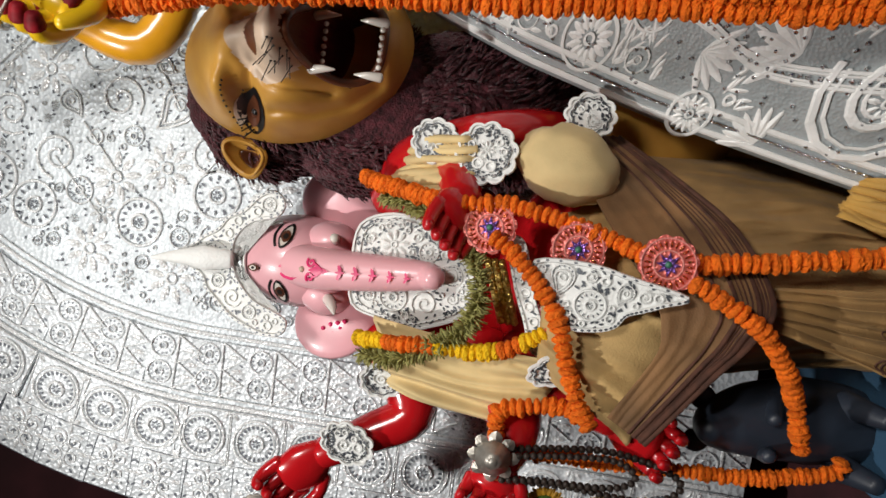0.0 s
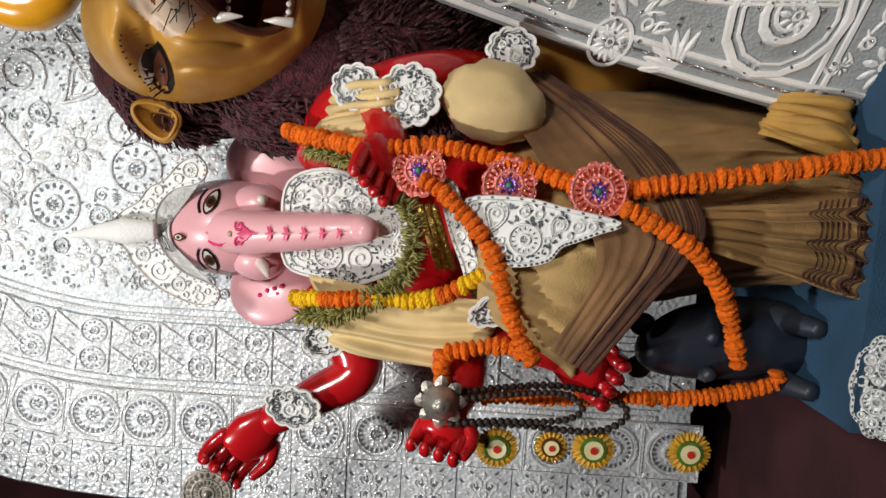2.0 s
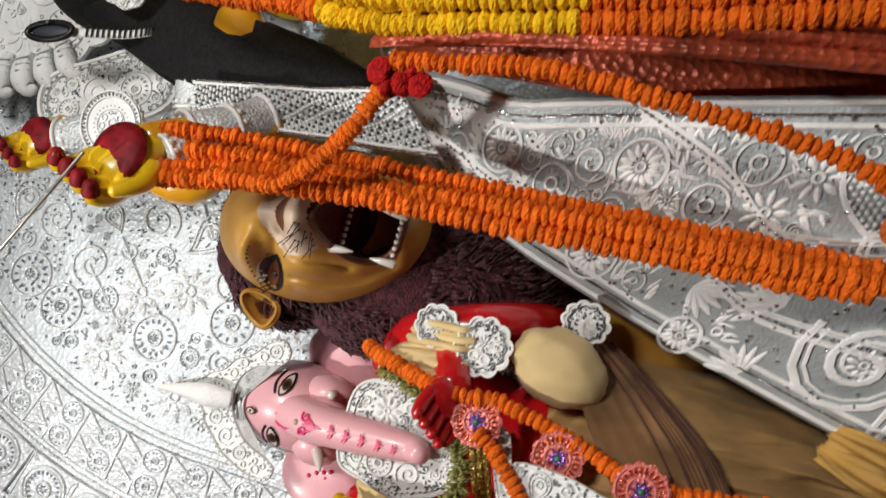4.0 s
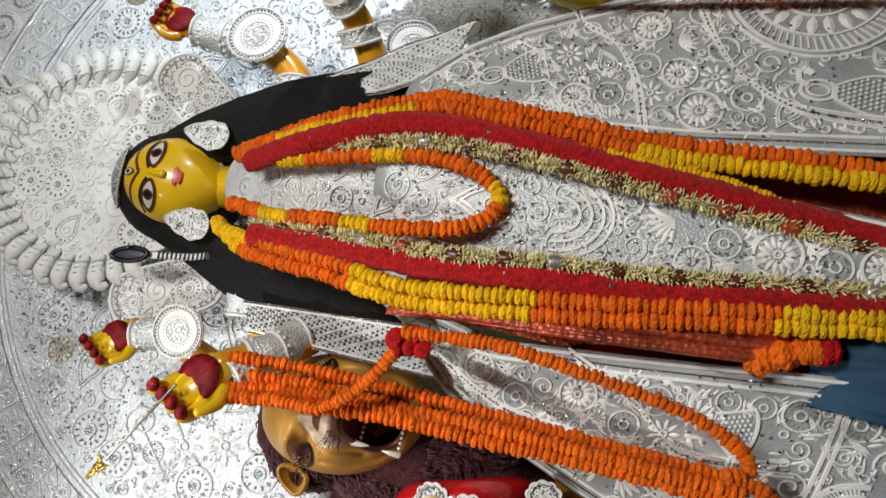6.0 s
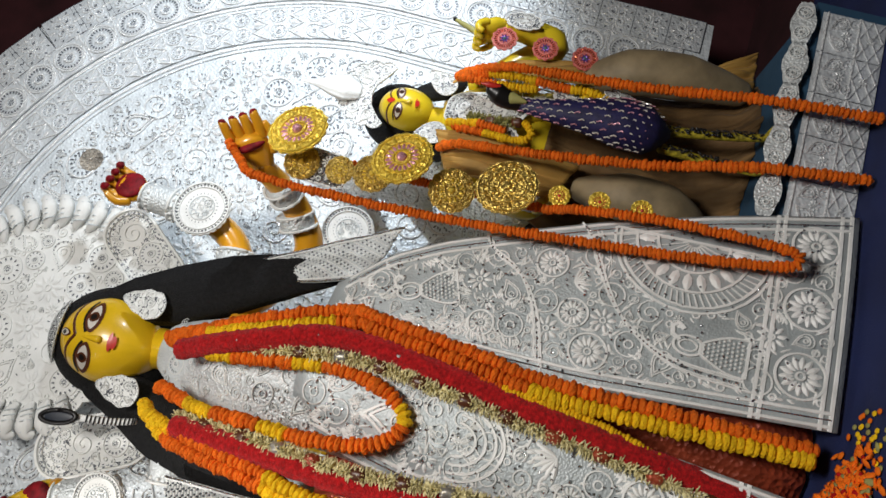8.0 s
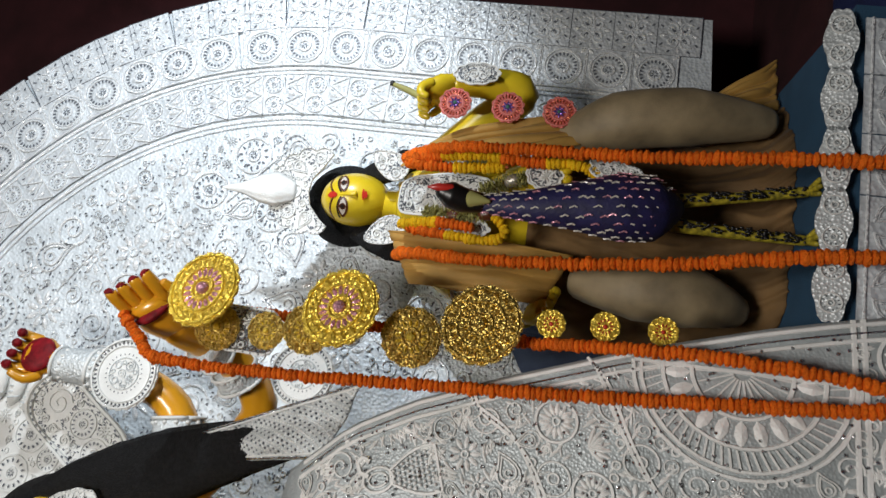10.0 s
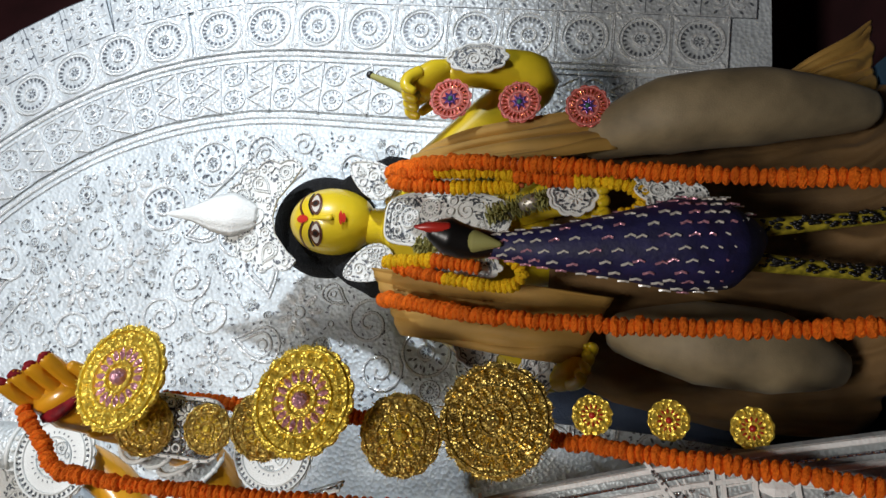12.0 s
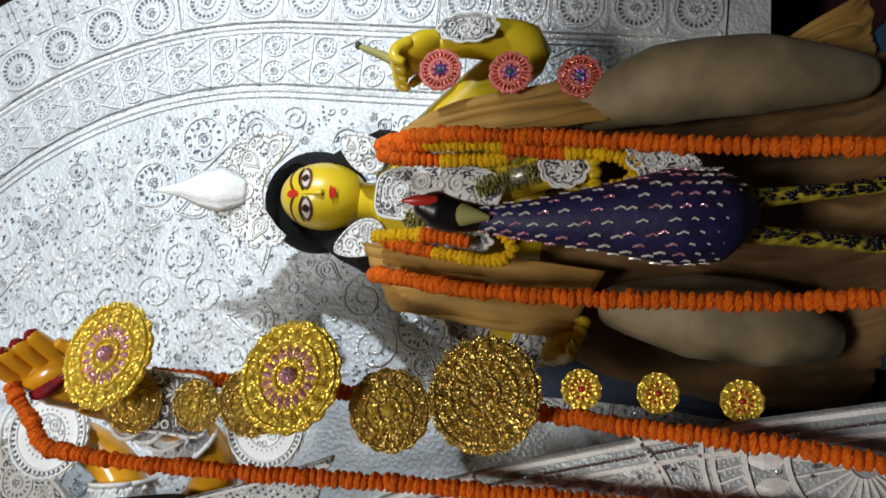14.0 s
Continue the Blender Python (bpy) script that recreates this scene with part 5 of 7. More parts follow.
t = thing("backcloth", (2.55, 2.06, 0.72), "dull dark blue cloth hung behind the warrior god", "cloth")
b = Build()
b.sheet(lambda u, v: (2.08 + 0.42 * u, 2.07 + 0.02 * math.sin(20 * u + 3 * noise.noise((4 * u, 2 * v, 0))), 0.48 + (0.98 + 0.06 * math.sin(5 * u)) * v), 40, 14, "dusk", 0.006)
b.make("cloth", t)

# ---- garlands of marigolds ----


def bloom(m, seed):
    rnd = random.Random(seed)
    b = Build()
    off = Vector((rnd.random() * 9, rnd.random() * 9, 0))
    b.ball((0, 0, 0), (1.0, 1.0, 0.54), m, 24, 11, None, lambda d: 1 + 0.10 * noise.noise(d * 2.6 + off) + rnd.uniform(-0.075, 0.075))
    b.smooth = [False] * len(b.smooth)
    ob = b.make("flower")
    me = ob.data
    bpy.data.objects.remove(ob)
    return me


BLOOMS = {m: [bloom(m, i) for i in range(4)] for m in ("orange", "yellow")}


def garland(pts, r, label, colours=(("orange", 1.0),), step=0.84, name="garland"):
    p = spline(pts, 14)
    t = thing(name, tuple(p[-1]), label, "garland", "marigold garlands")
    b = Build()
    b.tube(p, r * 0.35, "thread", 5)
    b.make("thread", t)
    d = [0.0]
    for a, c in zip(p, p[1:]):
        d.append(d[-1] + (c - a).length)
    rnd = random.Random(int(1000 * (p[0].x + p[0].z + r)))
    s = 0.0
    inv = Matrix.Translation(-p[-1])
    while s < d[-1]:
        i = max(k for k in range(len(d)) if d[k] <= s + 1e-9)
        i = min(i, len(p) - 2)
        f = (s - d[i]) / max(d[i + 1] - d[i], 1e-6)
        c, tan = p[i].lerp(p[i + 1], f), (p[i + 1] - p[i]).normalized()
        col, acc = colours[-1][0], 0.0
        for m, w in colours:
            acc += w
            if s / d[-1] <= acc:
                col = m
                break
        k = r * rnd.uniform(0.86, 1.12)
        tilt = tan + Vector((rnd.gauss(0, 0.09), rnd.gauss(0, 0.09), rnd.gauss(0, 0.09)))
        ob = new("flower", rnd.choice(BLOOMS[col]))
        ob.parent = t
        ob.matrix_basis = inv @ Matrix.Translation(c + Vector((rnd.gauss(0, r * 0.07), rnd.gauss(0, r * 0.07), 0))) @ tilt.to_track_quat("Z", "X").to_matrix().to_4x4() @ Matrix.Rotation(rnd.uniform(0, 6.28), 4, "Z") @ Matrix.Diagonal((k, k, k * rnd.uniform(0.85, 1.1), 1))
        s += r * step
    return t


OR, YE = "orange", "yellow"
L1 = "bright orange marigold garland hanging from the elephant god"
garland([(0.32, 1.60, 1.83), (0.30, 1.52, 1.71), (0.29, 1.45, 1.58), (0.30, 1.44, 1.46), (0.26, 1.41, 1.27), (0.23, 1.37, 1.16), (0.25, 1.35, 1.01), (0.29, 1.34, 0.81), (0.33, 1.33, 0.60)], 0.021, L1)
garland([(0.23, 1.40, 1.50), (0.20, 1.385, 1.45), (0.14, 1.37, 1.39), (0.08, 1.365, 1.35), (-0.03, 1.36, 1.31), (-0.12, 1.35, 1.26)], 0.020, L1)
garland([(0.20, 1.315, 1.11), (0.14, 1.31, 0.99), (0.06, 1.35, 0.91), (-0.01, 1.40, 0.86), (-0.12, 1.42, 0.82)], 0.020, L1)
garland([(-0.19, 1.43, 1.44), (-0.14, 1.43, 1.44), (-0.12, 1.42, 1.39), (-0.11, 1.42, 1.31), (-0.12, 1.40, 1.26)], 0.020, L1)
garland([(-0.24, 1.48, 1.36), (-0.24, 1.50, 1.17), (-0.23, 1.50, 1.04), (-0.22, 1.50, 0.88), (-0.18, 1.50, 0.71), (-0.15, 1.5, 0.70)], 0.018, L1)
garland([(-0.07, 1.60, 1.80), (-0.05, 1.52, 1.69), (-0.04, 1.50, 1.59), (-0.03, 1.48, 1.49), (0.01, 1.46, 1.40), (0.05, 1.45, 1.36)], 0.020, "mixed orange and yellow marigold garland on the chest", ((YE, 0.2), (OR, 0.25), (YE, 0.3), (OR, 0.1), (YE, 0.15)))

L2 = "thick orange and yellow marigold garland on the goddess"
garland([(1.34, 1.40, 2.58), (1.48, 1.28, 2.27), (1.60, 1.24, 1.97), (1.60, 1.18, 1.83), (1.58, 1.13, 1.54), (1.56, 1.08, 1.28), (1.57, 1.04, 0.99), (1.59, 1.00, 0.55)], 0.024, L2)
garland([(1.36, 1.38, 2.53), (1.45, 1.25, 2.25), (1.56, 1.20, 1.95), (1.56, 1.16, 1.82), (1.54, 1.11, 1.53), (1.52, 1.07, 1.27), (1.53, 1.03, 0.98), (1.56, 0.99, 0.55)], 0.024, L2, ((OR, 0.06), (YE, 0.24), (OR, 0.32), (YE, 0.38)))
garland([(1.51, 1.12, 1.59), (1.50, 1.08, 1.35), (1.485, 1.06, 1.12), (1.45, 1.04, 0.94), (1.42, 1.02, 0.70)], 0.014, "thin marigold garland, orange turning yellow", ((OR, 0.2), (YE, 0.55), (OR, 0.25)))
garland([(1.10, 1.40, 2.58), (1.02, 1.32, 2.40), (1.005, 1.24, 2.12), (0.985, 1.18, 1.88), (1.01, 1.12, 1.64), (1.06, 1.08, 1.33), (1.12, 1.04, 1.05), (1.21, 1.0, 0.56)], 0.024, L2, ((YE, 0.08), (OR, 0.2), (YE, 0.26), (OR, 0.28), (YE, 0.18)))
garland([(1.075, 1.39, 2.56), (1.06, 1.30, 2.39), (1.045, 1.22, 2.12), (1.025, 1.15, 1.87), (1.05, 1.10, 1.65), (1.10, 1.07, 1.34), (1.155, 1.03, 1.05), (1.24, 0.99, 0.56)], 0.024, L2, ((YE, 0.08), (OR, 0.2), (YE, 0.26), (OR, 0.28), (YE, 0.18)))
garland([(1.33, 1.40, 2.57), (1.34, 1.29, 2.32), (1.38, 1.23, 2.11), (1.41, 1.19, 1.92), (1.39, 1.15, 1.75), (1.32, 1.14, 1.66), (1.23, 1.14, 1.73), (1.18, 1.17, 1.93), (1.165, 1.23, 2.17), (1.15, 1.30, 2.35), (1.17, 1.40, 2.54)], 0.025, "short looped marigold garland round the goddess's neck",
        ((OR, 0.1), (YE, 0.05), (OR, 0.12), (YE, 0.05), (OR, 0.15), (YE, 0.04), (OR, 0.2), (YE, 0.05), (OR, 0.1), (YE, 0.06), (OR, 0.08)))
L3 = "orange marigold garland in a bunch hung from the goddess's hand"
garland([(0.68, 1.32, 2.39), (0.71, 1.33, 2.26), (0.73, 1.34, 1.90), (0.74, 1.31, 1.55), (0.745, 1.27, 1.23), (0.75, 1.23, 0.88), (0.72, 1.21, 0.78)], 0.022, L3)
garland([(0.66, 1.30, 2.27), (0.68, 1.31, 2.12), (0.685, 1.31, 1.93), (0.69, 1.31, 1.77), (0.705, 1.28, 1.54), (0.715, 1.24, 1.23), (0.725, 1.21, 0.86)], 0.022, L3)
garland([(0.58, 1.30, 2.34), (0.61, 1.29, 2.19), (0.63, 1.27, 2.05), (0.65, 1.28, 1.87), (0.665, 1.28, 1.56), (0.685, 1.26, 1.23), (0.695, 1.24, 1.00), (0.71, 1.22, 0.88)], 0.022, L3)
garland([(0.60, 1.30, 2.36), (0.64, 1.31, 2.20), (0.66, 1.29, 2.05), (0.67, 1.29, 1.87), (0.69, 1.30, 1.56), (0.70, 1.26, 1.23), (0.71, 1.23, 0.95)], 0.021, L3)
garland([(0.62, 1.26, 2.18), (0.625, 1.24, 2.04), (0.65, 1.22, 1.99), (0.70, 1.19, 1.93), (0.78, 1.16, 1.87), (0.86, 1.14, 1.83)], 0.019, L3)
garland([(0.90, 1.13, 1.82), (0.92, 1.11, 1.68), (0.93, 1.08, 1.53), (0.91, 1.06, 1.27), (0.88, 1.04, 1.06), (0.83, 1.02, 0.95), (0.79, 1.0, 0.94), (0.77, 1.0, 0.99)], 0.019, "orange marigold garland looped from a lower hand")

L4 = "long orange marigold garland hung over the warrior god's shoulder"
garland([(2.71, 1.58, 1.93), (2.71, 1.48, 1.84), (2.70, 1.38, 1.70), (2.69, 1.32, 1.50), (2.67, 1.24, 1.24), (2.66, 1.15, 1.00), (2.655, 1.08, 0.78), (2.65, 1.03, 0.50)], 0.019, L4)
garland([(2.38, 1.58, 1.91), (2.375, 1.48, 1.83), (2.36, 1.38, 1.66), (2.36, 1.31, 1.46), (2.38, 1.22, 1.14), (2.40, 1.15, 0.96), (2.42, 1.09, 0.78), (2.44, 1.04, 0.50)], 0.019, L4)
L5 = "mixed orange and yellow marigold garland on the chest"
garland([(2.69, 1.50, 1.88), (2.69, 1.44, 1.74), (2.69, 1.42, 1.63), (2.68, 1.40, 1.50), (2.68, 1.38, 1.37), (2.64, 1.37, 1.31), (2.60, 1.37, 1.36)], 0.018, L5, ((OR, 0.15), (YE, 0.3), (OR, 0.2), (YE, 0.35)))
garland([(2.67, 1.50, 1.90), (2.655, 1.47, 1.84), (2.66, 1.46, 1.70), (2.67, 1.44, 1.58)], 0.018, L5, ((OR, 0.5), (YE, 0.5)))
garland([(2.46, 1.52, 1.87), (2.44, 1.46, 1.75), (2.43, 1.42, 1.60), (2.46, 1.40, 1.56), (2.50, 1.40, 1.60)], 0.016, L5, ((OR, 0.35), (YE, 0.65)))
garland([(2.47, 1.52, 1.90), (2.48, 1.48, 1.78), (2.47, 1.46, 1.66)], 0.018, L5, ((YE, 0.5), (OR, 0.5)))
garland([(2.05, 1.24, 2.58), (1.99, 1.22, 2.50), (1.95, 1.20, 2.43), (1.955, 1.19, 2.14), (1.985, 1.18, 1.72), (2.015, 1.13, 1.35), (2.045, 1.08, 1.03), (2.075, 1.0, 0.74), (2.10, 0.98, 0.69), (2.13, 0.99, 0.74), (2.15, 1.08, 1.04), (2.14, 1.17, 1.32), (2.135, 1.25, 1.46), (2.12, 1.29, 1.9), (2.11, 1.29, 2.3)], 0.017, "long thin orange marigold garland looped from the goddess's raised hand")

# ---- lace ornaments ----


def poly_gap(pts, u, v):
    """The distance from (u, v) to the outline, negative outside."""
    inside, best, n = False, 9.0, len(pts)
    for i in range(n):
        (a, b), (c, d) = pts[i], pts[(i + 1) % n]
        if (b > v) != (d > v) and u < (c - a) * (v - b) / (d - b) + a:
            inside = not inside
        l = (c - a) ** 2 + (d - b) ** 2 or 1e-9
        t = min(1, max(0, ((u - a) * (c - a) + (v - b) * (d - b)) / l))
        best = min(best, math.hypot(u - a - t * (c - a), v - b - t * (d - b)))
    return best if inside else -best


def scallop(u, v, ru, rv, n, amp, a0=0.0, a1=2 * math.pi, per=5):
    pts = []
    for i in range(n * per + (0 if a1 - a0 > 6.28 else 1)):
        t = i / (n * per)
        a = a0 + (a1 - a0) * t
        k = 1 + amp * abs(math.sin(math.pi * n * t))
        pts.append((u + ru * k * math.cos(a), v + rv * k * math.sin(a)))
    return pts


def lace(name, fn, pts, radii, seed, label, category, plate="lace_base", motif="lace", dark="slit", thick=0.005, edge=0.008, tries=700, centre=None, holes=0.10):
    if len(pts) <= 14:
        pts = [(q.x, q.y) for q in spline([(u, v, 0) for u, v in pts], 4, True)]
    o = fn(sum(p[0] for p in pts) / len(pts), sum(p[1] for p in pts) / len(pts), 0)
    t = thing(name, tuple(o), label, category)
    b = Build()
    b.plate(pts, fn, plate, thick)
    base = b.make("plate", t)
    up = lambda u, v, h: fn(u, v, h + thick + 0.001)
    b = Build()
    b.ridge(pts, edge, edge * 0.6, up, motif, True)
    inner = [(u + (centre[0] - u) * holes, v + (centre[1] - v) * holes) for u, v in pts] if centre else None
    if inner:
        b.ridge(inner, edge * 0.6, edge * 0.5, up, motif, True)
    rim = inner or pts
    for i in range(len(rim)):
        (u, v), (c, d) = rim[i], rim[(i + 1) % len(rim)]
        for k in range(max(1, int(math.hypot(c - u, d - v) / (edge * 1.6)))):
            f = k * edge * 1.6 / max(math.hypot(c - u, d - v), 1e-6)
            b.blade(u + (c - u) * f, v + (d - v) * f, math.atan2(d - v, c - u), edge * 0.8, edge * 0.5, up, dark, edge * 0.62)
    b.make("edging", base)
    b = Build()
    lo_u, hi_u, lo_v, hi_v = min(p[0] for p in pts), max(p[0] for p in pts), min(p[1] for p in pts), max(p[1] for p in pts)
    used = fill(b, up, lambda u, v, r: poly_gap(inner or pts, u, v) > r + edge * 0.5, (lo_u, hi_u, lo_v, hi_v), radii, motif, dark, seed, tries, None, 0.004)
    rnd = random.Random(seed)
    for _ in range(min(900, int((hi_u - lo_u) * (hi_v - lo_v) * 16000))):
        u, v = rnd.uniform(lo_u, hi_u), rnd.uniform(lo_v, hi_v)
        if poly_gap(pts, u, v) > 0.008 and not any(math.hypot(u - q[0], v - q[1]) < q[2] for q in used):
            b.blade(u, v, rnd.uniform(0, 6.28), rnd.uniform(0.008, 0.014), 0.005, up, dark, 0.0012)
    if b.v:
        b.make("relief", base)
    return t


def beads(name, pts, r, m, label, category, gap=1.9):
    """A string of separate beads."""
    p = spline(pts, 12)
    t = thing(name, tuple(p[-1]), label, category)
    one = Build()
    one.ball((0, 0, 0), r, m, 10, 7, None, lambda d: 1 + 0.08 * noise.noise(d * 4))
    src = one.make("bead")
    me = src.data
    bpy.data.objects.remove(src)
    b = Build()
    b.tube(p, r * 0.2, "thread", 4)
    b.make("thread", t)
    left = 0.0
    for a, c in zip(p, p[1:]):
        l = (c - a).length
        while left < l:
            ob = new("bead", me)
            ob.parent = t
            ob.matrix_basis = Matrix.Translation(a.lerp(c, left / l) - p[-1])
            left += r * gap
        left -= l
    return t


# ---- the goddess's ornaments ----
HALO = flat((1.265, 1.93, 3.42), (0.05, -1, 0.02), (0, 0, 1), radians(8))
SH = "white shola"
hl = lace("halo_crown", HALO, scallop(0, 0, 0.46, 0.47, 26, 0.05), (0.075, 0.05, 0.035, 0.024, 0.016, 0.011, 0.008), 31, "large round white shola halo crown with a scalloped edge", "crown", "lace", dark="punch", thick=0.012, edge=0.012, tries=1500, centre=(0, 0), holes=0.10)
pet = Build()
pet.tube(spline([(-0.012, 0.0, -0.075), (0.004, -0.012, -0.03), (0.006, -0.016, 0.02), (-0.010, -0.012, 0.055), (-0.034, -0.008, 0.052)], 4), [0.012, 0.030, 0.036, 0.026, 0.012], "lace", 14, 0.8, (0, 1, 0))
for k in range(5):
    z = -0.045 + 0.022 * k
    pet.tube([(-0.026, -0.020, z - 0.008), (0.004, -0.046 + 0.004 * abs(k - 2), z), (0.032, -0.022, z + 0.010)], 0.0035, "lace_base", 5)
src = pet.make("petal")
PET = src.data
bpy.data.objects.remove(src)
for i in range(27):
    a = radians(-32 + 244 * i / 26)
    c = HALO(0.475 * math.cos(a), 0.485 * math.sin(a), 0.02)
    ob = new("petal", PET)
    ob.parent = hl
    ob.matrix_basis = Matrix.Translation(c - hl.location) @ Matrix.Rotation(math.pi / 2 - a - radians(8), 4, "Y")
# plume on top of the halo
plume = lace("crown_plume", flat((1.26, 2.085, 4.13), (0, -1, 0), (0, 0, 1), radians(8)), [(0.32 * math.cos(a) * (1 + 0.12 * math.sin(7 * a)), 0.24 * math.sin(a) * (1 + 0.12 * math.sin(7 * a))) for a in (2 * math.pi * i / 60 for i in range(60))],
     (0.06, 0.04, 0.025, 0.014), 32, "lobed white shola plume on top of the halo crown", "crown", "lace", dark="punch", thick=0.02, edge=0.02, centre=(0, 0))
b = Build()
b.tube([(1.26, 2.095, 4.13), (1.26, 2.12, 4.13), (1.26, 2.15, 4.12)], 0.03, "lace_base", 10)
b.tube([(1.26, 2.10, 4.05), (1.26, 2.06, 3.9), (1.26, 1.98, 3.65)], 0.015, "lace", 10)
b.make("stem", plume)
TIARA = head_map((1.243, 1.86, 3.005), (0.242, 0.196, 0.274), TILT_D)
lace("tiara", TIARA, [(-0.13, 0.19), (-0.07, 0.175), (0, 0.17), (0.07, 0.175), (0.13, 0.19), (0.09, 0.225), (0.0, 0.255), (-0.09, 0.225)], (0.016, 0.010, 0.007), 33, "small silver tiara set into the black hair", "crown", "silver", "lace", thick=0.012, edge=0.008)
for x, z, turn in ((1.63, 3.05, -0.6), (0.83, 2.93, 0.5)):
    fn = flat((x, 1.88, z), (0, -1, 0), (0, 0, 1), turn)
    lace("crown_wing", fn, [(0.15 * math.cos(a) * (1 - 0.25 * math.cos(2 * a)), 0.24 * math.sin(a)) for a in (2 * math.pi * i / 40 for i in range(40))],
         (0.06, 0.04, 0.026, 0.016, 0.010), 34 + (x > 1), "white shola peacock-shaped wing beside the goddess's hair", "crown", "lace", dark="punch", thick=0.014, edge=0.016, centre=(0, 0))
for x, z in ((1.43, 2.835), (1.09, 2.80)):
    lace("earring", flat((x, 1.62, z), (0.1 if x > 1.2 else -0.1, -1, 0)), [(0.052 * math.cos(a) * (1 - 0.45 * math.sin(a)) * (1 + 0.06 * math.cos(9 * a)), 0.088 * math.sin(a)) for a in (2 * math.pi * i / 36 for i in range(36))], (0.02, 0.012, 0.008), int(x * 100), "pierced white shola earring beside the face", "earring", "lace", edge=0.006)
# sleeve lace, discs and bangles of the raised arms
def arm_disc(c, r, nrm, seed, lab):
    """A plain white plate with a beaded rim and a scrolled heart."""
    t = thing("arm_disc", c, lab, "ornament", "white arm discs")
    fn = flat(c, nrm)
    b = Build()
    b.plate(scallop(0, 0, r, r, 26, 0.04), fn, "lace", 0.008)
    b.make("plate", t)
    up = lambda u, v, h: fn(u, v, h + 0.009)
    b = Build()
    b.ring(0, 0, r * 0.97, r * 0.06, 0.006, up, "lace", 40)
    b.ring(0, 0, r * 0.80, r * 0.04, 0.004, up, "lace", 40)
    for i in range(44):
        a = 2 * math.pi * i / 44
        b.blade(r * 0.83 * math.cos(a), r * 0.83 * math.sin(a), a + 0.5, r * 0.10, r * 0.055, up, "slit", 0.001)
        b.ball(up(r * 0.92 * math.cos(a), r * 0.92 * math.sin(a), 0.003), r * 0.028, "silver" if i % 3 else "lace", 6, 4)
    b.make("beaded_rim", t)
    b = Build()
    b.ring(0, 0, r * 0.45, r * 0.03, 0.003, up, "lace_base", 30)
    fill(b, up, lambda u, v, q: math.hypot(u, v) + q < r * 0.44, (-r / 2, r / 2, -r / 2, r / 2), (r * 0.16, r * 0.11, r * 0.07, r * 0.05), "lace_base", "slit", seed, 200, None, 0.003, (0.2, 0.4, 0.9))
    for i in range(26):
        a = 2 * math.pi * i / 26
        b.blade(r * 0.52 * math.cos(a), r * 0.52 * math.sin(a), a, r * 0.06, r * 0.03, up, "punch", 0.001)
    b.make("heart", t, "scrolled relief in the middle")


arm_disc((1.865, 1.64, 2.775), 0.118, (0.1, -1, 0.05), 143, "round white shola disc with a scrolled heart on the raised arm")
arm_disc((0.705, 1.62, 2.70), 0.096, (-0.1, -1, 0.05), 54, "round white shola disc on the raised arm")
arm_disc((1.955, 1.66, 2.17), 0.105, (0.1, -1, 0), 138, "round white shola disc half tucked behind the sleeve")
for pts, r in (([(1.86, 1.70, 3.06), (1.86, 1.71, 2.93), (1.85, 1.72, 2.80)], [0.058, 0.068, 0.072]), ([(0.64, 1.70, 2.90), (0.68, 1.71, 2.80), (0.71, 1.72, 2.70)], [0.056, 0.066, 0.07]),
               ([(2.0, 1.44, 2.42), (1.985, 1.49, 2.40)], [0.066, 0.068]), ([(1.94, 1.57, 2.37), (1.90, 1.60, 2.35)], [0.07, 0.072]), ([(0.632, 1.33, 2.34), (0.66, 1.37, 2.315)], [0.05, 0.054]),
               ([(1.74, 1.74, 2.60), (1.62, 1.73, 2.58)], [0.082, 0.09]), ([(0.70, 1.39, 2.34), (0.74, 1.45, 2.27), (0.80, 1.54, 2.24)], [0.058, 0.064, 0.066]), ([(0.82, 1.74, 2.52), (0.95, 1.73, 2.54)], [0.08, 0.09])):
    t = thing("arm_lace", pts[0], "white shola lace cuff round the statue's arm", "cuff")
    b = Build()
    b.tube(spline(pts, 4), r, "lace_base", 18, ends=False)
    b.make("cuff", t)
    for p, rr in zip(pts, r):
        b = Build()
        d = (Vector(pts[-1]) - Vector(pts[0])).normalized()
        a = d.orthogonal().normalized()
        c = d.cross(a)
        b.tube([Vector(p) + (a * math.cos(q) + c * math.sin(q)) * rr * 1.04 for q in (2 * math.pi * i / 20 for i in range(21))], 0.006, "lace", 6, ends=False)
        for i in range(14):
            q = 2 * math.pi * i / 14
            o = Vector(p).lerp(Vector(pts[-1]), 0.12)
            b.ball(o + (a * math.cos(q) + c * math.sin(q)) * rr * 1.03, 0.008, "lace", 6, 4)
        b.make("rim", t)


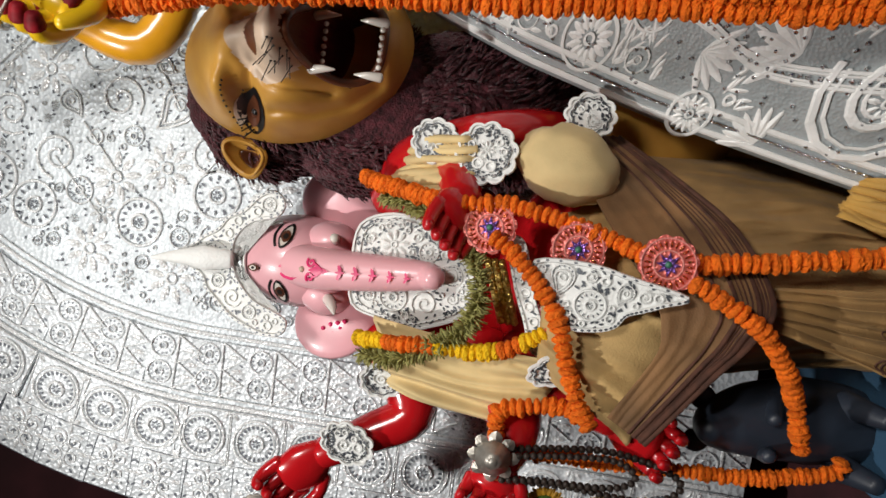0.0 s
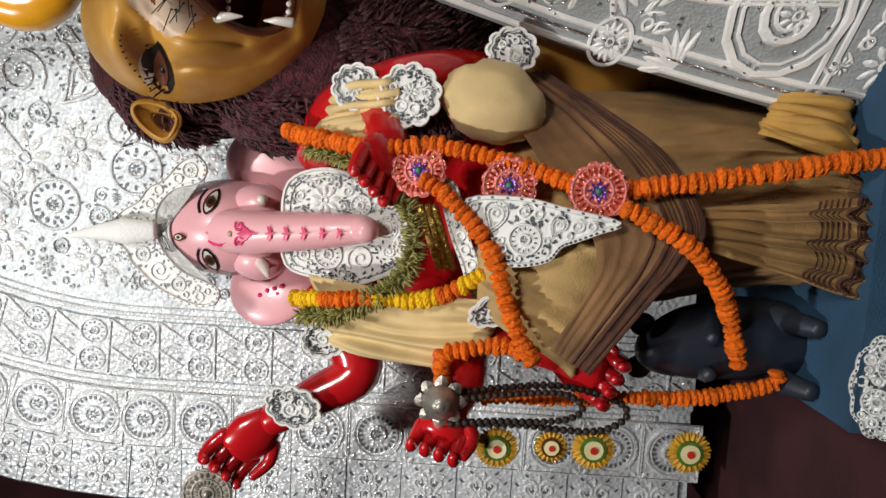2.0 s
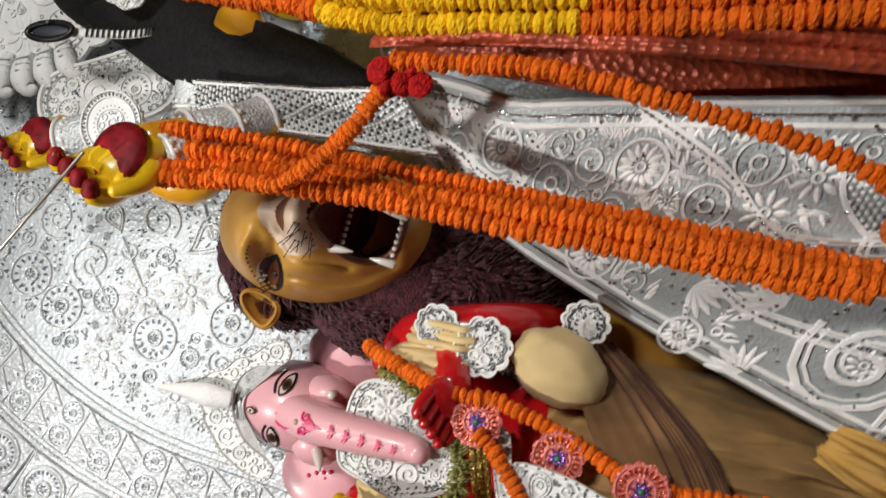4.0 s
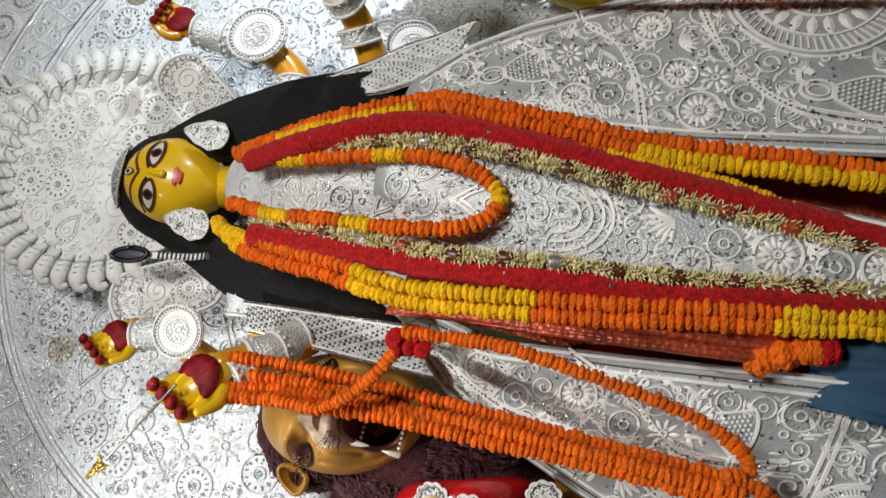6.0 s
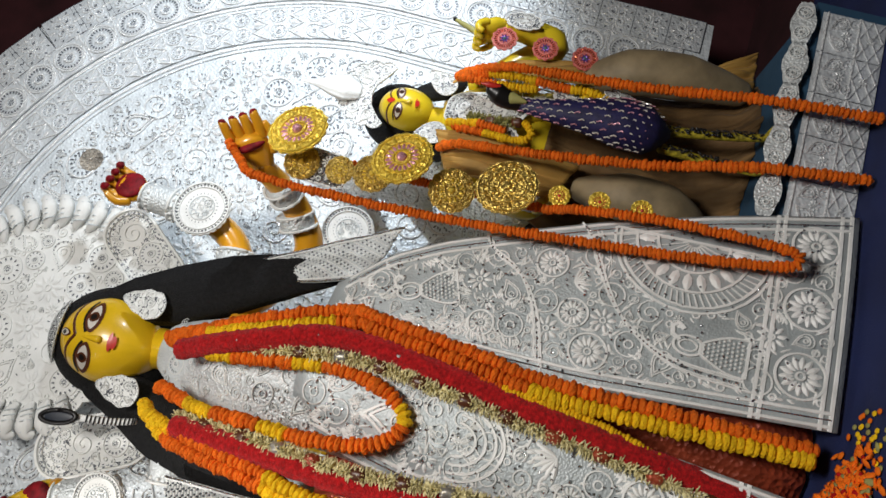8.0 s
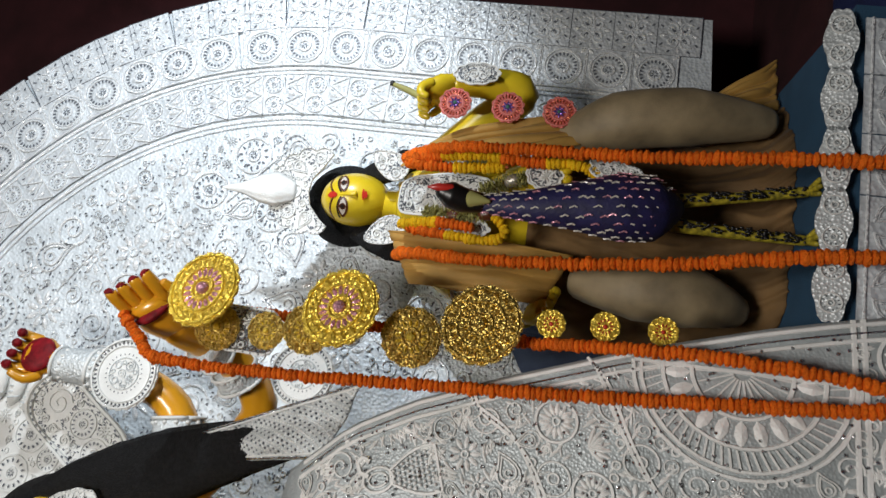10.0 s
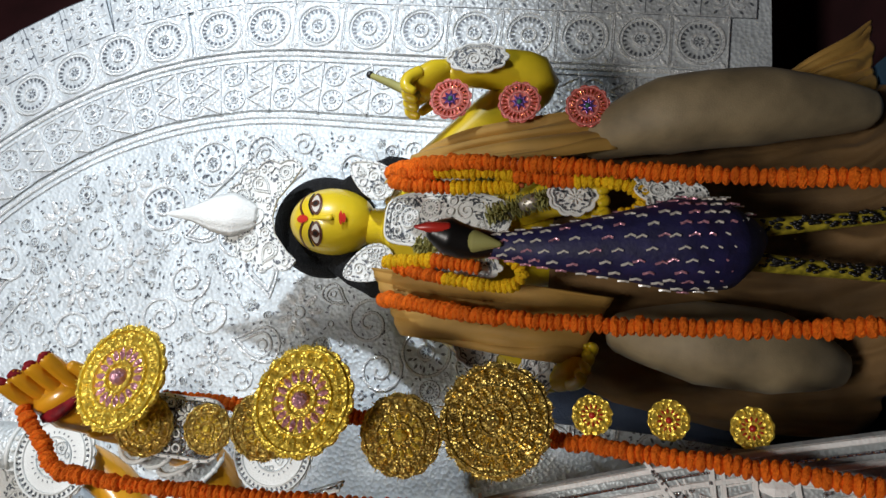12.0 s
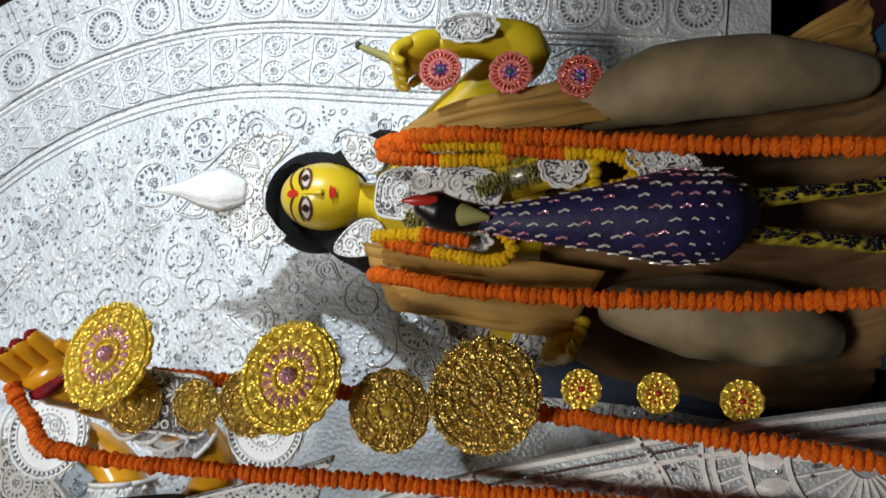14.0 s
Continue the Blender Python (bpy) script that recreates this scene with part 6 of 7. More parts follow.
def coin(name, c, r, m, label, category, nrm=(0, -1, 0), petals=12, heart=None, group=""):
    """A round metal or foil disc with petals in relief."""
    t = thing(name, c, label, category, group)
    fn = flat(c, nrm)
    b = Build()
    b.plate(scallop(0, 0, r, r, petals, 0.06), fn, m, r * 0.08)
    disc = b.make("disc", t)
    up = lambda u, v, h: fn(u, v, h + r * 0.08)
    b = Build()
    for k in (0.95, 0.62, 0.30):
        b.ring(0, 0, r * k, r * 0.07, r * 0.06, up, m, 28)
    if r > 0.06 and m != "steel":
        for i in range(84):
            a = 2 * math.pi * i / 84
            b.blade(r * 0.98 * math.cos(a), r * 0.98 * math.sin(a), a + 0.3 * math.sin(7 * i), r * (0.10 + 0.04 * math.sin(11 * i)), r * 0.022, up, m, 0.001, r * 0.01)
            b.ball(up(r * 0.78 * math.cos(a), r * 0.78 * math.sin(a), r * 0.05), r * 0.022, m, 5, 4)
    for i in range(petals):
        a = 2 * math.pi * i / petals
        b.blade(0.64 * r * math.cos(a), 0.64 * r * math.sin(a), a, r * 0.29, r * 0.2, up, m, 0.001, r * 0.10)
        b.blade(0.33 * r * math.cos(a + 0.2), 0.33 * r * math.sin(a + 0.2), a + 0.2, r * 0.26, r * 0.12, up, heart or m, 0.001, r * 0.08)
    b.make("petal_relief", disc)
    b = Build()
    b.ball(fn(0, 0, r * 0.1), r * 0.17, heart or m, 12, 8)
    b.make("boss", disc)
    return t


coin("hand_coin", (1.925, 1.62, 3.305), 0.048, "steel", "tarnished metal disc held in the raised hand", "disc")
coin("hand_coin", (0.535, 1.58, 3.085), 0.048, "steel", "tarnished brass disc held in the raised hand", "disc")
t = thing("arrow", (0.40, 1.20, 2.58), "thin metal arrow with a brass point in the hand", "arrow")
b = Build()
b.tube([(0.59, 1.20, 2.44), (0.33, 1.22, 2.585)], 0.004, "steel", 6)
b.make("shaft", t)
b = Build()
b.plate([(-0.022, 0), (0, 0.012), (0.022, 0), (0.004, 0.075), (-0.004, 0.075)], flat((0.33, 1.22, 2.585), (0, -1, 0), (0, 0, 1), radians(60)), "gold_dull", 0.006)
b.make("point", t)
t = thing("snake", (0.98, 1.66, 2.78), "black and white striped toy cobra beside the hair", "snake")
b = Build()
path = spline([(0.995, 1.66, 2.70), (0.972, 1.66, 2.77), (0.955, 1.655, 2.85), (0.94, 1.65, 2.93), (0.925, 1.64, 3.02)], 5)
b.tube(path, [0.012, 0.013, 0.013, 0.014, 0.008], "lace", 12, 0.5, (0, 1, 0))
b.make("body", t)
for i in range(13):
    c = path[i]
    b = Build()
    b.tube([c + Vector((-0.013, -0.010, -0.002)), c + Vector((0.013, -0.010, 0.002))], 0.003, "black", 6)
    b.make("stripe", t)
b = Build()
b.tube([Vector((0.925 + 0.026 * math.cos(a) - 0.016 * math.sin(a), 1.632, 2.985 + 0.068 * math.sin(a))) for a in (2 * math.pi * i / 24 for i in range(25))], 0.009, "black", 8, ends=False)
b.ball((0.925, 1.636, 2.985), (0.022, 0.006, 0.062), "mouse", 14, 10, Matrix.Rotation(-0.2, 3, "Y"))
b.make("hood", t)

# strands of red petals and of tuberose buds with foil clasps
BLOOMS["red_flower"] = [bloom("red_flower", i + 9) for i in range(3)]
L6 = "deep red petal garland down the goddess's robe"


def petal_strand(pts, r, seg, label):
    """A strand of tightly packed petals in lengths, with a dark tie between them."""
    p = spline(pts, 20)
    t = thing("petal_strand", tuple(p[-1]), label, "garland", "red petal strands")
    run, lengths = [p[0]], []
    for q in p[1:]:
        run.append(q)
        if sum((a - c).length for a, c in zip(run, run[1:])) > seg:
            lengths.append(run)
            run = [q]
    lengths.append(run)
    rnd = random.Random(31)
    for run in lengths:
        if len(run) < 3:
            continue
        b = Build()
        b.tube(run, [r * rnd.uniform(0.93, 1.07) for _ in run], "red_band", 16, 0.75, (0, 1, 0), ripple=0.05, waves=7)
        b.make("petal_length", t)
        b = Build()
        d = (run[-1] - run[-2]).normalized()
        b.tube([run[-1] - d * 0.006, run[-1] + d * 0.006], r * 0.9, "brown", 12, 0.8, (0, 1, 0))
        b.make("tie", t)
    return t


petal_strand([(1.31, 1.36, 2.51), (1.41, 1.24, 2.25), (1.505, 1.19, 1.95), (1.49, 1.12, 1.59), (1.455, 1.075, 1.26), (1.43, 1.045, 0.96), (1.40, 1.01, 0.58)], 0.038, 0.27, L6)
petal_strand([(1.075, 1.30, 2.40), (1.09, 1.21, 2.07), (1.10, 1.14, 1.75), (1.13, 1.09, 1.50), (1.16, 1.06, 1.20), (1.205, 1.03, 0.93), (1.25, 1.0, 0.58)], 0.038, 0.27, L6)


def sprig(m, seed):
    rnd = random.Random(seed)
    b = Build()
    b.tube([(0, 0, 0), (0, 0, 1)], 0.10, m, 6)
    for i in range(120):
        z, a = rnd.uniform(0.02, 0.95), rnd.uniform(0, 6.28)
        d = Vector((math.cos(a), math.sin(a), rnd.uniform(-0.12, 0.15))).normalized()
        l = rnd.uniform(0.28, 0.52)
        p = Vector((0, 0, z))
        b.tube([p, p + d * l * 0.6, p + d * l + Vector((0, 0, rnd.uniform(-0.05, 0.1)))], [0.035, 0.045, 0.02], m, 4, ends=False)
    ob = b.make("sprig")
    me = ob.data
    bpy.data.objects.remove(ob)
    return me


SPRIGS = {m: [sprig(m, i) for i in range(3)] for m in ("tuberose", "olive")}


def bud_strand(pts, width, seg, m, label, clasp="brocade", every=1):
    p = spline(pts, 16)
    t = thing("bud_garland", tuple(p[-1]), label, "garland", "bud garlands")
    rnd = random.Random(int(pts[0][0] * 999))
    clasps = 0
    last, i = p[0], 0
    for q in p[1:]:
        if (q - last).length < seg:
            continue
        d = q - last
        ob = new("sprig", rnd.choice(SPRIGS[m]))
        ob.parent = t
        ob.matrix_basis = Matrix.Translation(last - p[-1]) @ d.to_track_quat("Z", "X").to_matrix().to_4x4() @ Matrix.Rotation(rnd.uniform(0, 6), 4, "Z") @ Matrix.Diagonal((width, width, d.length * 0.95, 1))
        i += 1
        if clasp and i % every == 0:
            b = Build()
            a = d.normalized()
            kind = rnd.choice(("brown", "brown", "steel", clasp))
            b.tube([q - a * 0.011, q + a * 0.011], width * 0.34, kind, 8)
            b.make("clasp", t)
        last = q
    return t


L7 = "pale tuberose bud garland with small foil clasps"
bud_strand([(1.345, 1.34, 2.46), (1.41, 1.22, 2.13), (1.455, 1.16, 1.85), (1.44, 1.10, 1.58), (1.415, 1.06, 1.25), (1.395, 1.035, 0.96), (1.36, 1.0, 0.58)], 0.062, 0.062, "tuberose", L7, "brocade", 2)
bud_strand([(1.105, 1.32, 2.42), (1.125, 1.20, 2.08), (1.135, 1.12, 1.76), (1.17, 1.07, 1.51), (1.20, 1.04, 1.21), (1.245, 1.02, 0.93), (1.29, 0.99, 0.58)], 0.062, 0.062, "tuberose", L7, "brocade", 2)
# red flowers tied where the looped garland hangs
t = thing("flower_knot", (0.90, 1.14, 1.82), "knot of bright red flowers tied to the looped garland", "flowers")
rnd = random.Random(8)
for _ in range(9):
    ob = new("flower", rnd.choice(BLOOMS["red_flower"]))
    ob.parent = t
    ob.matrix_basis = Matrix.Translation((rnd.gauss(-0.02, 0.018), rnd.gauss(0.0, 0.012), rnd.gauss(-0.02, 0.03))) @ Matrix.Rotation(rnd.uniform(0, 3), 4, "X") @ Matrix.Diagonal((0.026, 0.026, 0.026, 1))
# piled petals at the hem
t = thing("flower_heap", (1.39, 0.89, 0.48), "loose heap of orange marigold petals on the blue stage cloth", "flowers", kind="stuff")
rnd = random.Random(12)
b = Build()
b.ball((1.39, 0.905, 0.478), (0.125, 0.07, 0.082), "orange", 40, 20, None, lambda d: 1 + 0.08 * noise.noise(d * 9))
for _ in range(2000):
    x, y = rnd.gauss(1.39, 0.075), rnd.gauss(0.89, 0.045)
    top = 0.105 * math.exp(-((x - 1.39) / 0.12) ** 2 - ((y - 0.905) / 0.07) ** 2)
    k = Matrix.Rotation(rnd.uniform(0, 3.14), 3, "Z") @ Matrix.Rotation(rnd.uniform(-0.9, 0.9), 3, "X")
    b.ball((x, max(y, 0.78), 0.487 + top * rnd.uniform(0.85, 1.15)), (0.011, 0.016, 0.004), rnd.choice(("orange", "orange", "orange", "orange", "orange", "orange", "red_flower", "olive")), 6, 4, k)
for _ in range(90):
    b.ball((rnd.uniform(1.35, 1.72), rnd.uniform(0.78, 0.95), 0.485), (0.009, 0.011, 0.003), rnd.choice(("orange", "yellow", "olive")), 6, 4)
b.make("petals", t)
drape("brocade_cloth", [(0.94, 1.20, 1.90), (1.01, 1.20, 1.88), (1.16, 1.06, 0.86), (1.06, 1.08, 0.86)], "brocade", "red and gold brocade cloth end hanging beside the garland", 3, 0.008)

garland([(1.05, 1.10, 0.95), (1.08, 1.075, 0.89), (1.11, 1.06, 0.83), (1.125, 1.05, 0.77)], 0.038, "short bushy orange and red flower tassel beside the robe", ((OR, 0.8), ("red_flower", 0.2)), 0.5, "flower_tassel")
drape("under_cloth", [(0.98, 1.13, 0.80), (1.19, 1.12, 0.80), (1.19, 1.06, 0.485), (0.98, 1.08, 0.485)], "blue", "teal blue cloth hanging between the robe's panels", 3, 0.008)

# ---- the elephant god's ornaments ----
GC = flat((0.055, 1.765, 2.20), (0, -1, 0.10))
lace("crown", GC, [(q.x - 0.055, q.y - 2.20) for q in spline([(0.189, 2.084, 0), (0.225, 2.07, 0), (0.250, 2.10, 0), (0.234, 2.140, 0), (0.19, 2.18, 0), (0.165, 2.225, 0), (0.13, 2.25, 0), (0.105, 2.29, 0), (0.07, 2.33, 0), (0.031, 2.40, 0), (0.018, 2.33, 0), (-0.005, 2.285, 0), (-0.035, 2.27, 0), (-0.065, 2.235, 0), (-0.095, 2.20, 0), (-0.118, 2.15, 0), (-0.135, 2.09, 0), (-0.125, 2.04, 0), (-0.09, 2.03, 0), (-0.072, 2.07, 0), (-0.052, 2.128, 0), (-0.01, 2.175, 0), (0.03, 2.198, 0), (0.075, 2.206, 0), (0.12, 2.198, 0), (0.165, 2.156, 0)], 3, True)], (0.045, 0.032, 0.022, 0.014, 0.009), 41, "fan-shaped white shola crown of the elephant god", "crown", "lace", dark="punch", thick=0.008, edge=0.010)
t = thing("crown_peak", (0.05, 1.74, 2.26), "pointed white shola bud on the crown", "crown")
b = Build()
b.tube(spline([(0.055, 1.735, 2.20), (0.05, 1.73, 2.27), (0.045, 1.73, 2.33), (0.03, 1.73, 2.42)], 5), [0.024, 0.034, 0.022, 0.003], "lace", 16, 0.4, (0, 1, 0), ripple=0.12, waves=7)
b.make("bud", t)
b = Build()
HB = head_map((0.062, 1.865, 2.045), (0.140, 0.150, 0.176), Matrix.Identity(3))
for k in (0.118, 0.128):
    b.ridge([(0.112 * math.cos(a), 0.015 + 0.95 * k * math.sin(a)) for a in (math.pi * (0.06 + 0.88 * i / 18) for i in range(19))], 0.009, 0.006, HB, "lace")
b.make("brow_band", t)


def bib_map(x0, k, zs, ys):
    return lambda u, v, h: Vector((u, float(np.interp(v, zs, ys)) + k * (u - x0) ** 2 - h, v))


gb = bib_map(0.10, 1.2, (1.3, 1.5, 1.6, 1.72, 1.88), (1.60, 1.645, 1.665, 1.675, 1.70))
lace("bib", gb, [(-0.007, 1.85), (0.10, 1.86), (0.20, 1.85), (0.238, 1.77), (0.225, 1.68), (0.175, 1.60), (0.118, 1.548), (0.055, 1.533), (0.0, 1.572), (-0.034, 1.64), (-0.052, 1.70), (-0.035, 1.77)], (0.04, 0.028, 0.018, 0.012, 0.008), 42, "broad white shola bib with pierced lace motifs", "bib", "lace", centre=(0.1, 1.68), holes=0.10)
lb = bib_map(0.15, 1.2, (1.0, 1.15, 1.3, 1.5), (1.325, 1.335, 1.36, 1.42))
lace("loin_lace", lb, [(0.195, 1.41), (0.205, 1.31), (0.19, 1.22), (0.17, 1.118), (0.15, 1.157), (0.132, 1.195), (0.118, 1.225), (0.090, 1.245), (0.076, 1.285), (0.074, 1.336), (0.105, 1.365), (0.145, 1.40)], (0.035, 0.024, 0.016, 0.010, 0.007), 43, "white shola lace apron below the waist", "apron", "lace", edge=0.010)
lace("waist_belt", bib_map(0.12, 1.2, (1.3, 1.5), (1.475, 1.54)), [(-0.02, 1.345), (0.05, 1.375), (0.12, 1.405), (0.22, 1.435), (0.22, 1.47), (0.12, 1.442), (0.05, 1.412), (-0.02, 1.385)], (0.012, 0.008), 44, "narrow white lace belt round the red waist", "belt", "lace", edge=0.007)
t = thing("waist_ring", (0.12, 1.53, 1.46), "ridged dull gold ring above the lace belt", "ring")
for k in range(3):
    b = Build()
    b.tube(spline([(0.03, 1.56, 1.43 + 0.016 * k), (0.10, 1.535, 1.455 + 0.016 * k), (0.17, 1.545, 1.48 + 0.016 * k)], 5), 0.0085, "gold_dull", 8)
    b.make("band", t)
for c, nrm, w, l, spin, s in (((-0.175, 1.645, 1.735), (-0.3, -1, 0), 0.045, 0.05, 0.5, 1), ((-0.345, 1.625, 1.80), (-0.1, -1, 0), 0.048, 0.062, -0.3, 2), ((0.42, 1.535, 1.665), (0.2, -1, 0.2), 0.045, 0.05, -0.4, 3), ((0.405, 1.50, 1.545), (0.2, -1, 0.1), 0.062, 0.06, 0.2, 4), ((0.52, 1.555, 1.33), (0.1, -1, 0), 0.045, 0.05, 0, 5), ((-0.03, 1.44, 1.33), (-0.2, -1, 0), 0.03, 0.06, 0.5, 6)):
    lace("armlet", flat(c, nrm, (0, 0, 1), spin), scallop(0, 0, w, l, 10, 0.14), (0.022, 0.014, 0.009), 50 + s, "white shola lace armlet on the red arm", "armlet", "lace", edge=0.008, centre=(0, 0), holes=0.22)


def paper_rosette(c, nrm, r, label):
    t = thing("paper_rosette", c, label, "rosette", "pink paper rosettes")
    fn = flat(c, nrm)
    b = Build()
    b.plate(scallop(0, 0, r, r, 12, 0.10), fn, "pink_rosette", 0.004)
    disc = b.make("disc", t)
    up = lambda u, v, h: fn(u, v, h + 0.005)
    b = Build()
    b.ring(0, 0, r * 0.97, r * 0.05, 0.002, up, "rosette_rim", 36)
    b.ring(0, 0, r * 0.52, r * 0.06, 0.002, up, "rosette_rim", 28)
    for i in range(24):
        a = 2 * math.pi * i / 24
        b.blade(r * 0.6 * math.cos(a), r * 0.6 * math.sin(a), a, r * 0.3, r * 0.10, up, "copper_foil", 0.001, 0.003)
    b.make("ray_ring", disc, "copper foil rays")
    b = Build()
    b.plate([(r * (0.46 if i % 2 == 0 else 0.22) * math.cos(math.pi * i / 8), r * (0.46 if i % 2 == 0 else 0.22) * math.sin(math.pi * i / 8)) for i in range(16)], up, "violet_foil", 0.003)
    b.make("star", disc, "violet foil star")
    b = Build()
    b.ball(fn(0, 0, 0.006), r * 0.14, "green", 12, 8)
    b.make("stud", disc, "green glass stud")
    return t


M["pink_rosette"] = foil("salmon_paper", (0.72, 0.16, 0.13), 0.35, 0.25, 130, 0.4)
M["rosette_rim"] = mat("pink_rim", (0.80, 0.30, 0.26), 0.5, bump=0)
M["copper_foil"] = foil("copper_foil", (0.80, 0.26, 0.10), 0.22, 0.95, 160, 0.6)
M["violet_foil"] = foil("violet_foil", (0.20, 0.09, 0.36), 0.25, 0.6, 160, 0.5)
for c in ((0.249, 1.435, 1.514), (0.23, 1.405, 1.328)):
    paper_rosette(c, (0, -1, 0.06), 0.053, "salmon pink paper rosette with copper foil rays and green stud")
paper_rosette((0.229, 1.34, 1.161), (0, -1, 0.06), 0.053, "salmon pink paper rosette under the marigold strand")
bud_strand([(-0.11, 1.62, 1.79), (-0.09, 1.55, 1.69), (-0.04, 1.50, 1.61), (0.0, 1.48, 1.55), (0.08, 1.46, 1.515), (0.16, 1.47, 1.53), (0.22, 1.50, 1.59), (0.27, 1.55, 1.69), (0.29, 1.60, 1.80)], 0.07, 0.05, "olive", "greenish yellow leaf and bud garland round the chest", None)
beads("prayer_beads", [(-0.22, 1.42, 1.43), (-0.20, 1.43, 1.30), (-0.19, 1.43, 1.18), (-0.22, 1.44, 1.06), (-0.255, 1.44, 1.04), (-0.29, 1.44, 1.11), (-0.285, 1.44, 1.29), (-0.29, 1.42, 1.42)], 0.0085, "bead", "string of dark brown seed prayer beads", "beads")
beads("prayer_beads", [(-0.23, 1.40, 1.43), (-0.21, 1.40, 1.33), (-0.20, 1.41, 1.19), (-0.23, 1.41, 1.14), (-0.26, 1.41, 1.19), (-0.27, 1.41, 1.34), (-0.28, 1.40, 1.43)], 0.008, "bead", "string of dark brown seed prayer beads", "beads")


def sunflower(c, r, label, petal, ring):
    """A cut paper flower: two rows of pointed petals, rings of colour and a red eye."""
    t = thing("paper_flower", c, label, "flower", "yellow paper flowers")
    fn = flat(c)
    for k, m in ((0.0, petal), (0.5, "sunyellow")):
        b = Build()
        for i in range(18):
            a = 2 * math.pi * (i + k) / 18
            b.blade(0.35 * r * math.cos(a), 0.35 * r * math.sin(a), a, r * (0.75 - 0.12 * k), r * 0.24, fn, m, 0.002 + 0.006 * k, 0.004)
        b.make("corolla", t)
    heart = None
    for q, m, h in ((0.62, ring, 0.012), (0.46, "tuberose", 0.015), (0.18, "lip", 0.018)):
        b = Build()
        b.plate([(q * r * math.cos(2 * math.pi * i / 24), q * r * math.sin(2 * math.pi * i / 24)) for i in range(24)], fn, m, h)
        if heart:
            b.make("eye", heart)
        else:
            heart = b.make("heart", t)
    return t


for c in ((-0.35, 1.47, 1.31), (-0.335, 1.46, 1.10), (-0.33, 1.46, 0.89)):
    sunflower(c, 0.046, "yellow paper sunflower with a green ring and red eye", "sunyellow", "leaf_green")
sunflower((-0.34, 1.47, 1.19), 0.036, "brown and gold paper flower in the chain", "gold_dull", "brown")
t = thing("lotus_cup", (-0.228, 1.40, 1.44), "tarnished grey metal lotus cup in the fist", "cup")
b = Build()
LC = flat((-0.228, 1.395, 1.44))
b.tube([LC(0, 0, -0.01), LC(0, 0, 0.012), LC(0, 0, 0.022)], [0.030, 0.038, 0.022], "steel", 20)
b.make("cup", t)
for i in range(8):
    a = 2 * math.pi * i / 8
    b = Build()
    b.blade(0.022 * math.cos(a), 0.022 * math.sin(a), a, 0.034, 0.030, LC, "steel", 0.0, 0.008)
    b.make("petal", t)
b = Build()
b.ball(LC(0, 0, 0.026), 0.014, "steel", 12, 8)
b.make("knob", t)
coin("metal_wheel", (-0.586, 1.63, 2.01), 0.062, "steel", "dark tarnished metal wheel on a staff end", "wheel", (0, -1, 0), 20)
b = Build()
b.tube(spline([(-0.10, 1.62, 0.64), (-0.10, 1.60, 0.75), (-0.11, 1.57, 0.87), (-0.12, 1.53, 0.95), (-0.125, 1.49, 0.985)], 5), [0.09, 0.10, 0.085, 0.06, 0.03], "mouse", 18)
for s in (-1, 1):
    b.ball((-0.12 + s * 0.05, 1.55, 0.99), (0.028, 0.012, 0.03), "mouse", 12, 8)
    b.tube([(-0.11 + s * 0.06, 1.54, 0.84), (-0.115 + s * 0.04, 1.47, 0.86)], [0.024, 0.016], "mouse", 8)
    b.tube([(-0.11 + s * 0.07, 1.56, 0.68), (-0.11 + s * 0.07, 1.47, 0.635)], [0.035, 0.022], "mouse", 8)
tagged(b.make("mouse_statue"), "dark slate blue mouse statue on the blue plinth", "statue")

# ---- the warrior god's ornaments ----
KC = flat((2.585, 1.73, 2.33), (0, -1, 0.06), (0, 0, 1), radians(4))
lace("crown", KC, scallop(0.01, -0.05, 0.15, 0.155, 9, 0.10, radians(-25), radians(205)) + [(-0.10, -0.085), (-0.05, -0.045), (0, -0.035), (0.05, -0.045), (0.10, -0.085)], (0.035, 0.026, 0.018, 0.012, 0.008), 61, "fan-shaped white shola crown of the warrior god", "crown", "lace", dark="punch", thick=0.008, edge=0.009)
t = thing("crown_peak", (2.58, 1.72, 2.40), "pointed white shola bud on the crown", "crown")
b = Build()
b.tube(spline([(2.585, 1.72, 2.35), (2.583, 1.71, 2.41), (2.58, 1.71, 2.47), (2.576, 1.715, 2.54), (2.57, 1.72, 2.62)], 5), [0.034, 0.060, 0.048, 0.020, 0.003], "lace", 21, 0.4, (0, 1, 0), ripple=0.12, waves=7)
b.make("bud", t)
for x, y, z, s in ((2.715, 1.68, 2.005, -0.5), (2.475, 1.70, 1.99, 0.5)):
    lace("earring", flat((x, y, z), (0, -1, 0), (0, 0, 1), s), [(0.045 * math.cos(a) * (1 - 0.35 * math.sin(a)), 0.072 * math.sin(a)) for a in (2 * math.pi * i / 24 for i in range(24))], (0.02, 0.013, 0.008), int(x * 50), "leaf-shaped pierced white shola earring", "earring", "lace", dark="punch", edge=0.007)
beads("necklace", [(2.605 + 0.075 * math.sin(a), 1.80 - 0.085 * math.cos(a), 1.985 - 0.045 * max(0, math.cos(a))) for a in (radians(-120 + 24 * i) for i in range(11))], 0.009, "gold_dull", "string of small dull gold beads round the neck", "necklace")
kb = bib_map(2.6, 2.2, (1.4, 1.55, 1.75, 1.9, 1.98), (1.50, 1.52, 1.565, 1.63, 1.70))
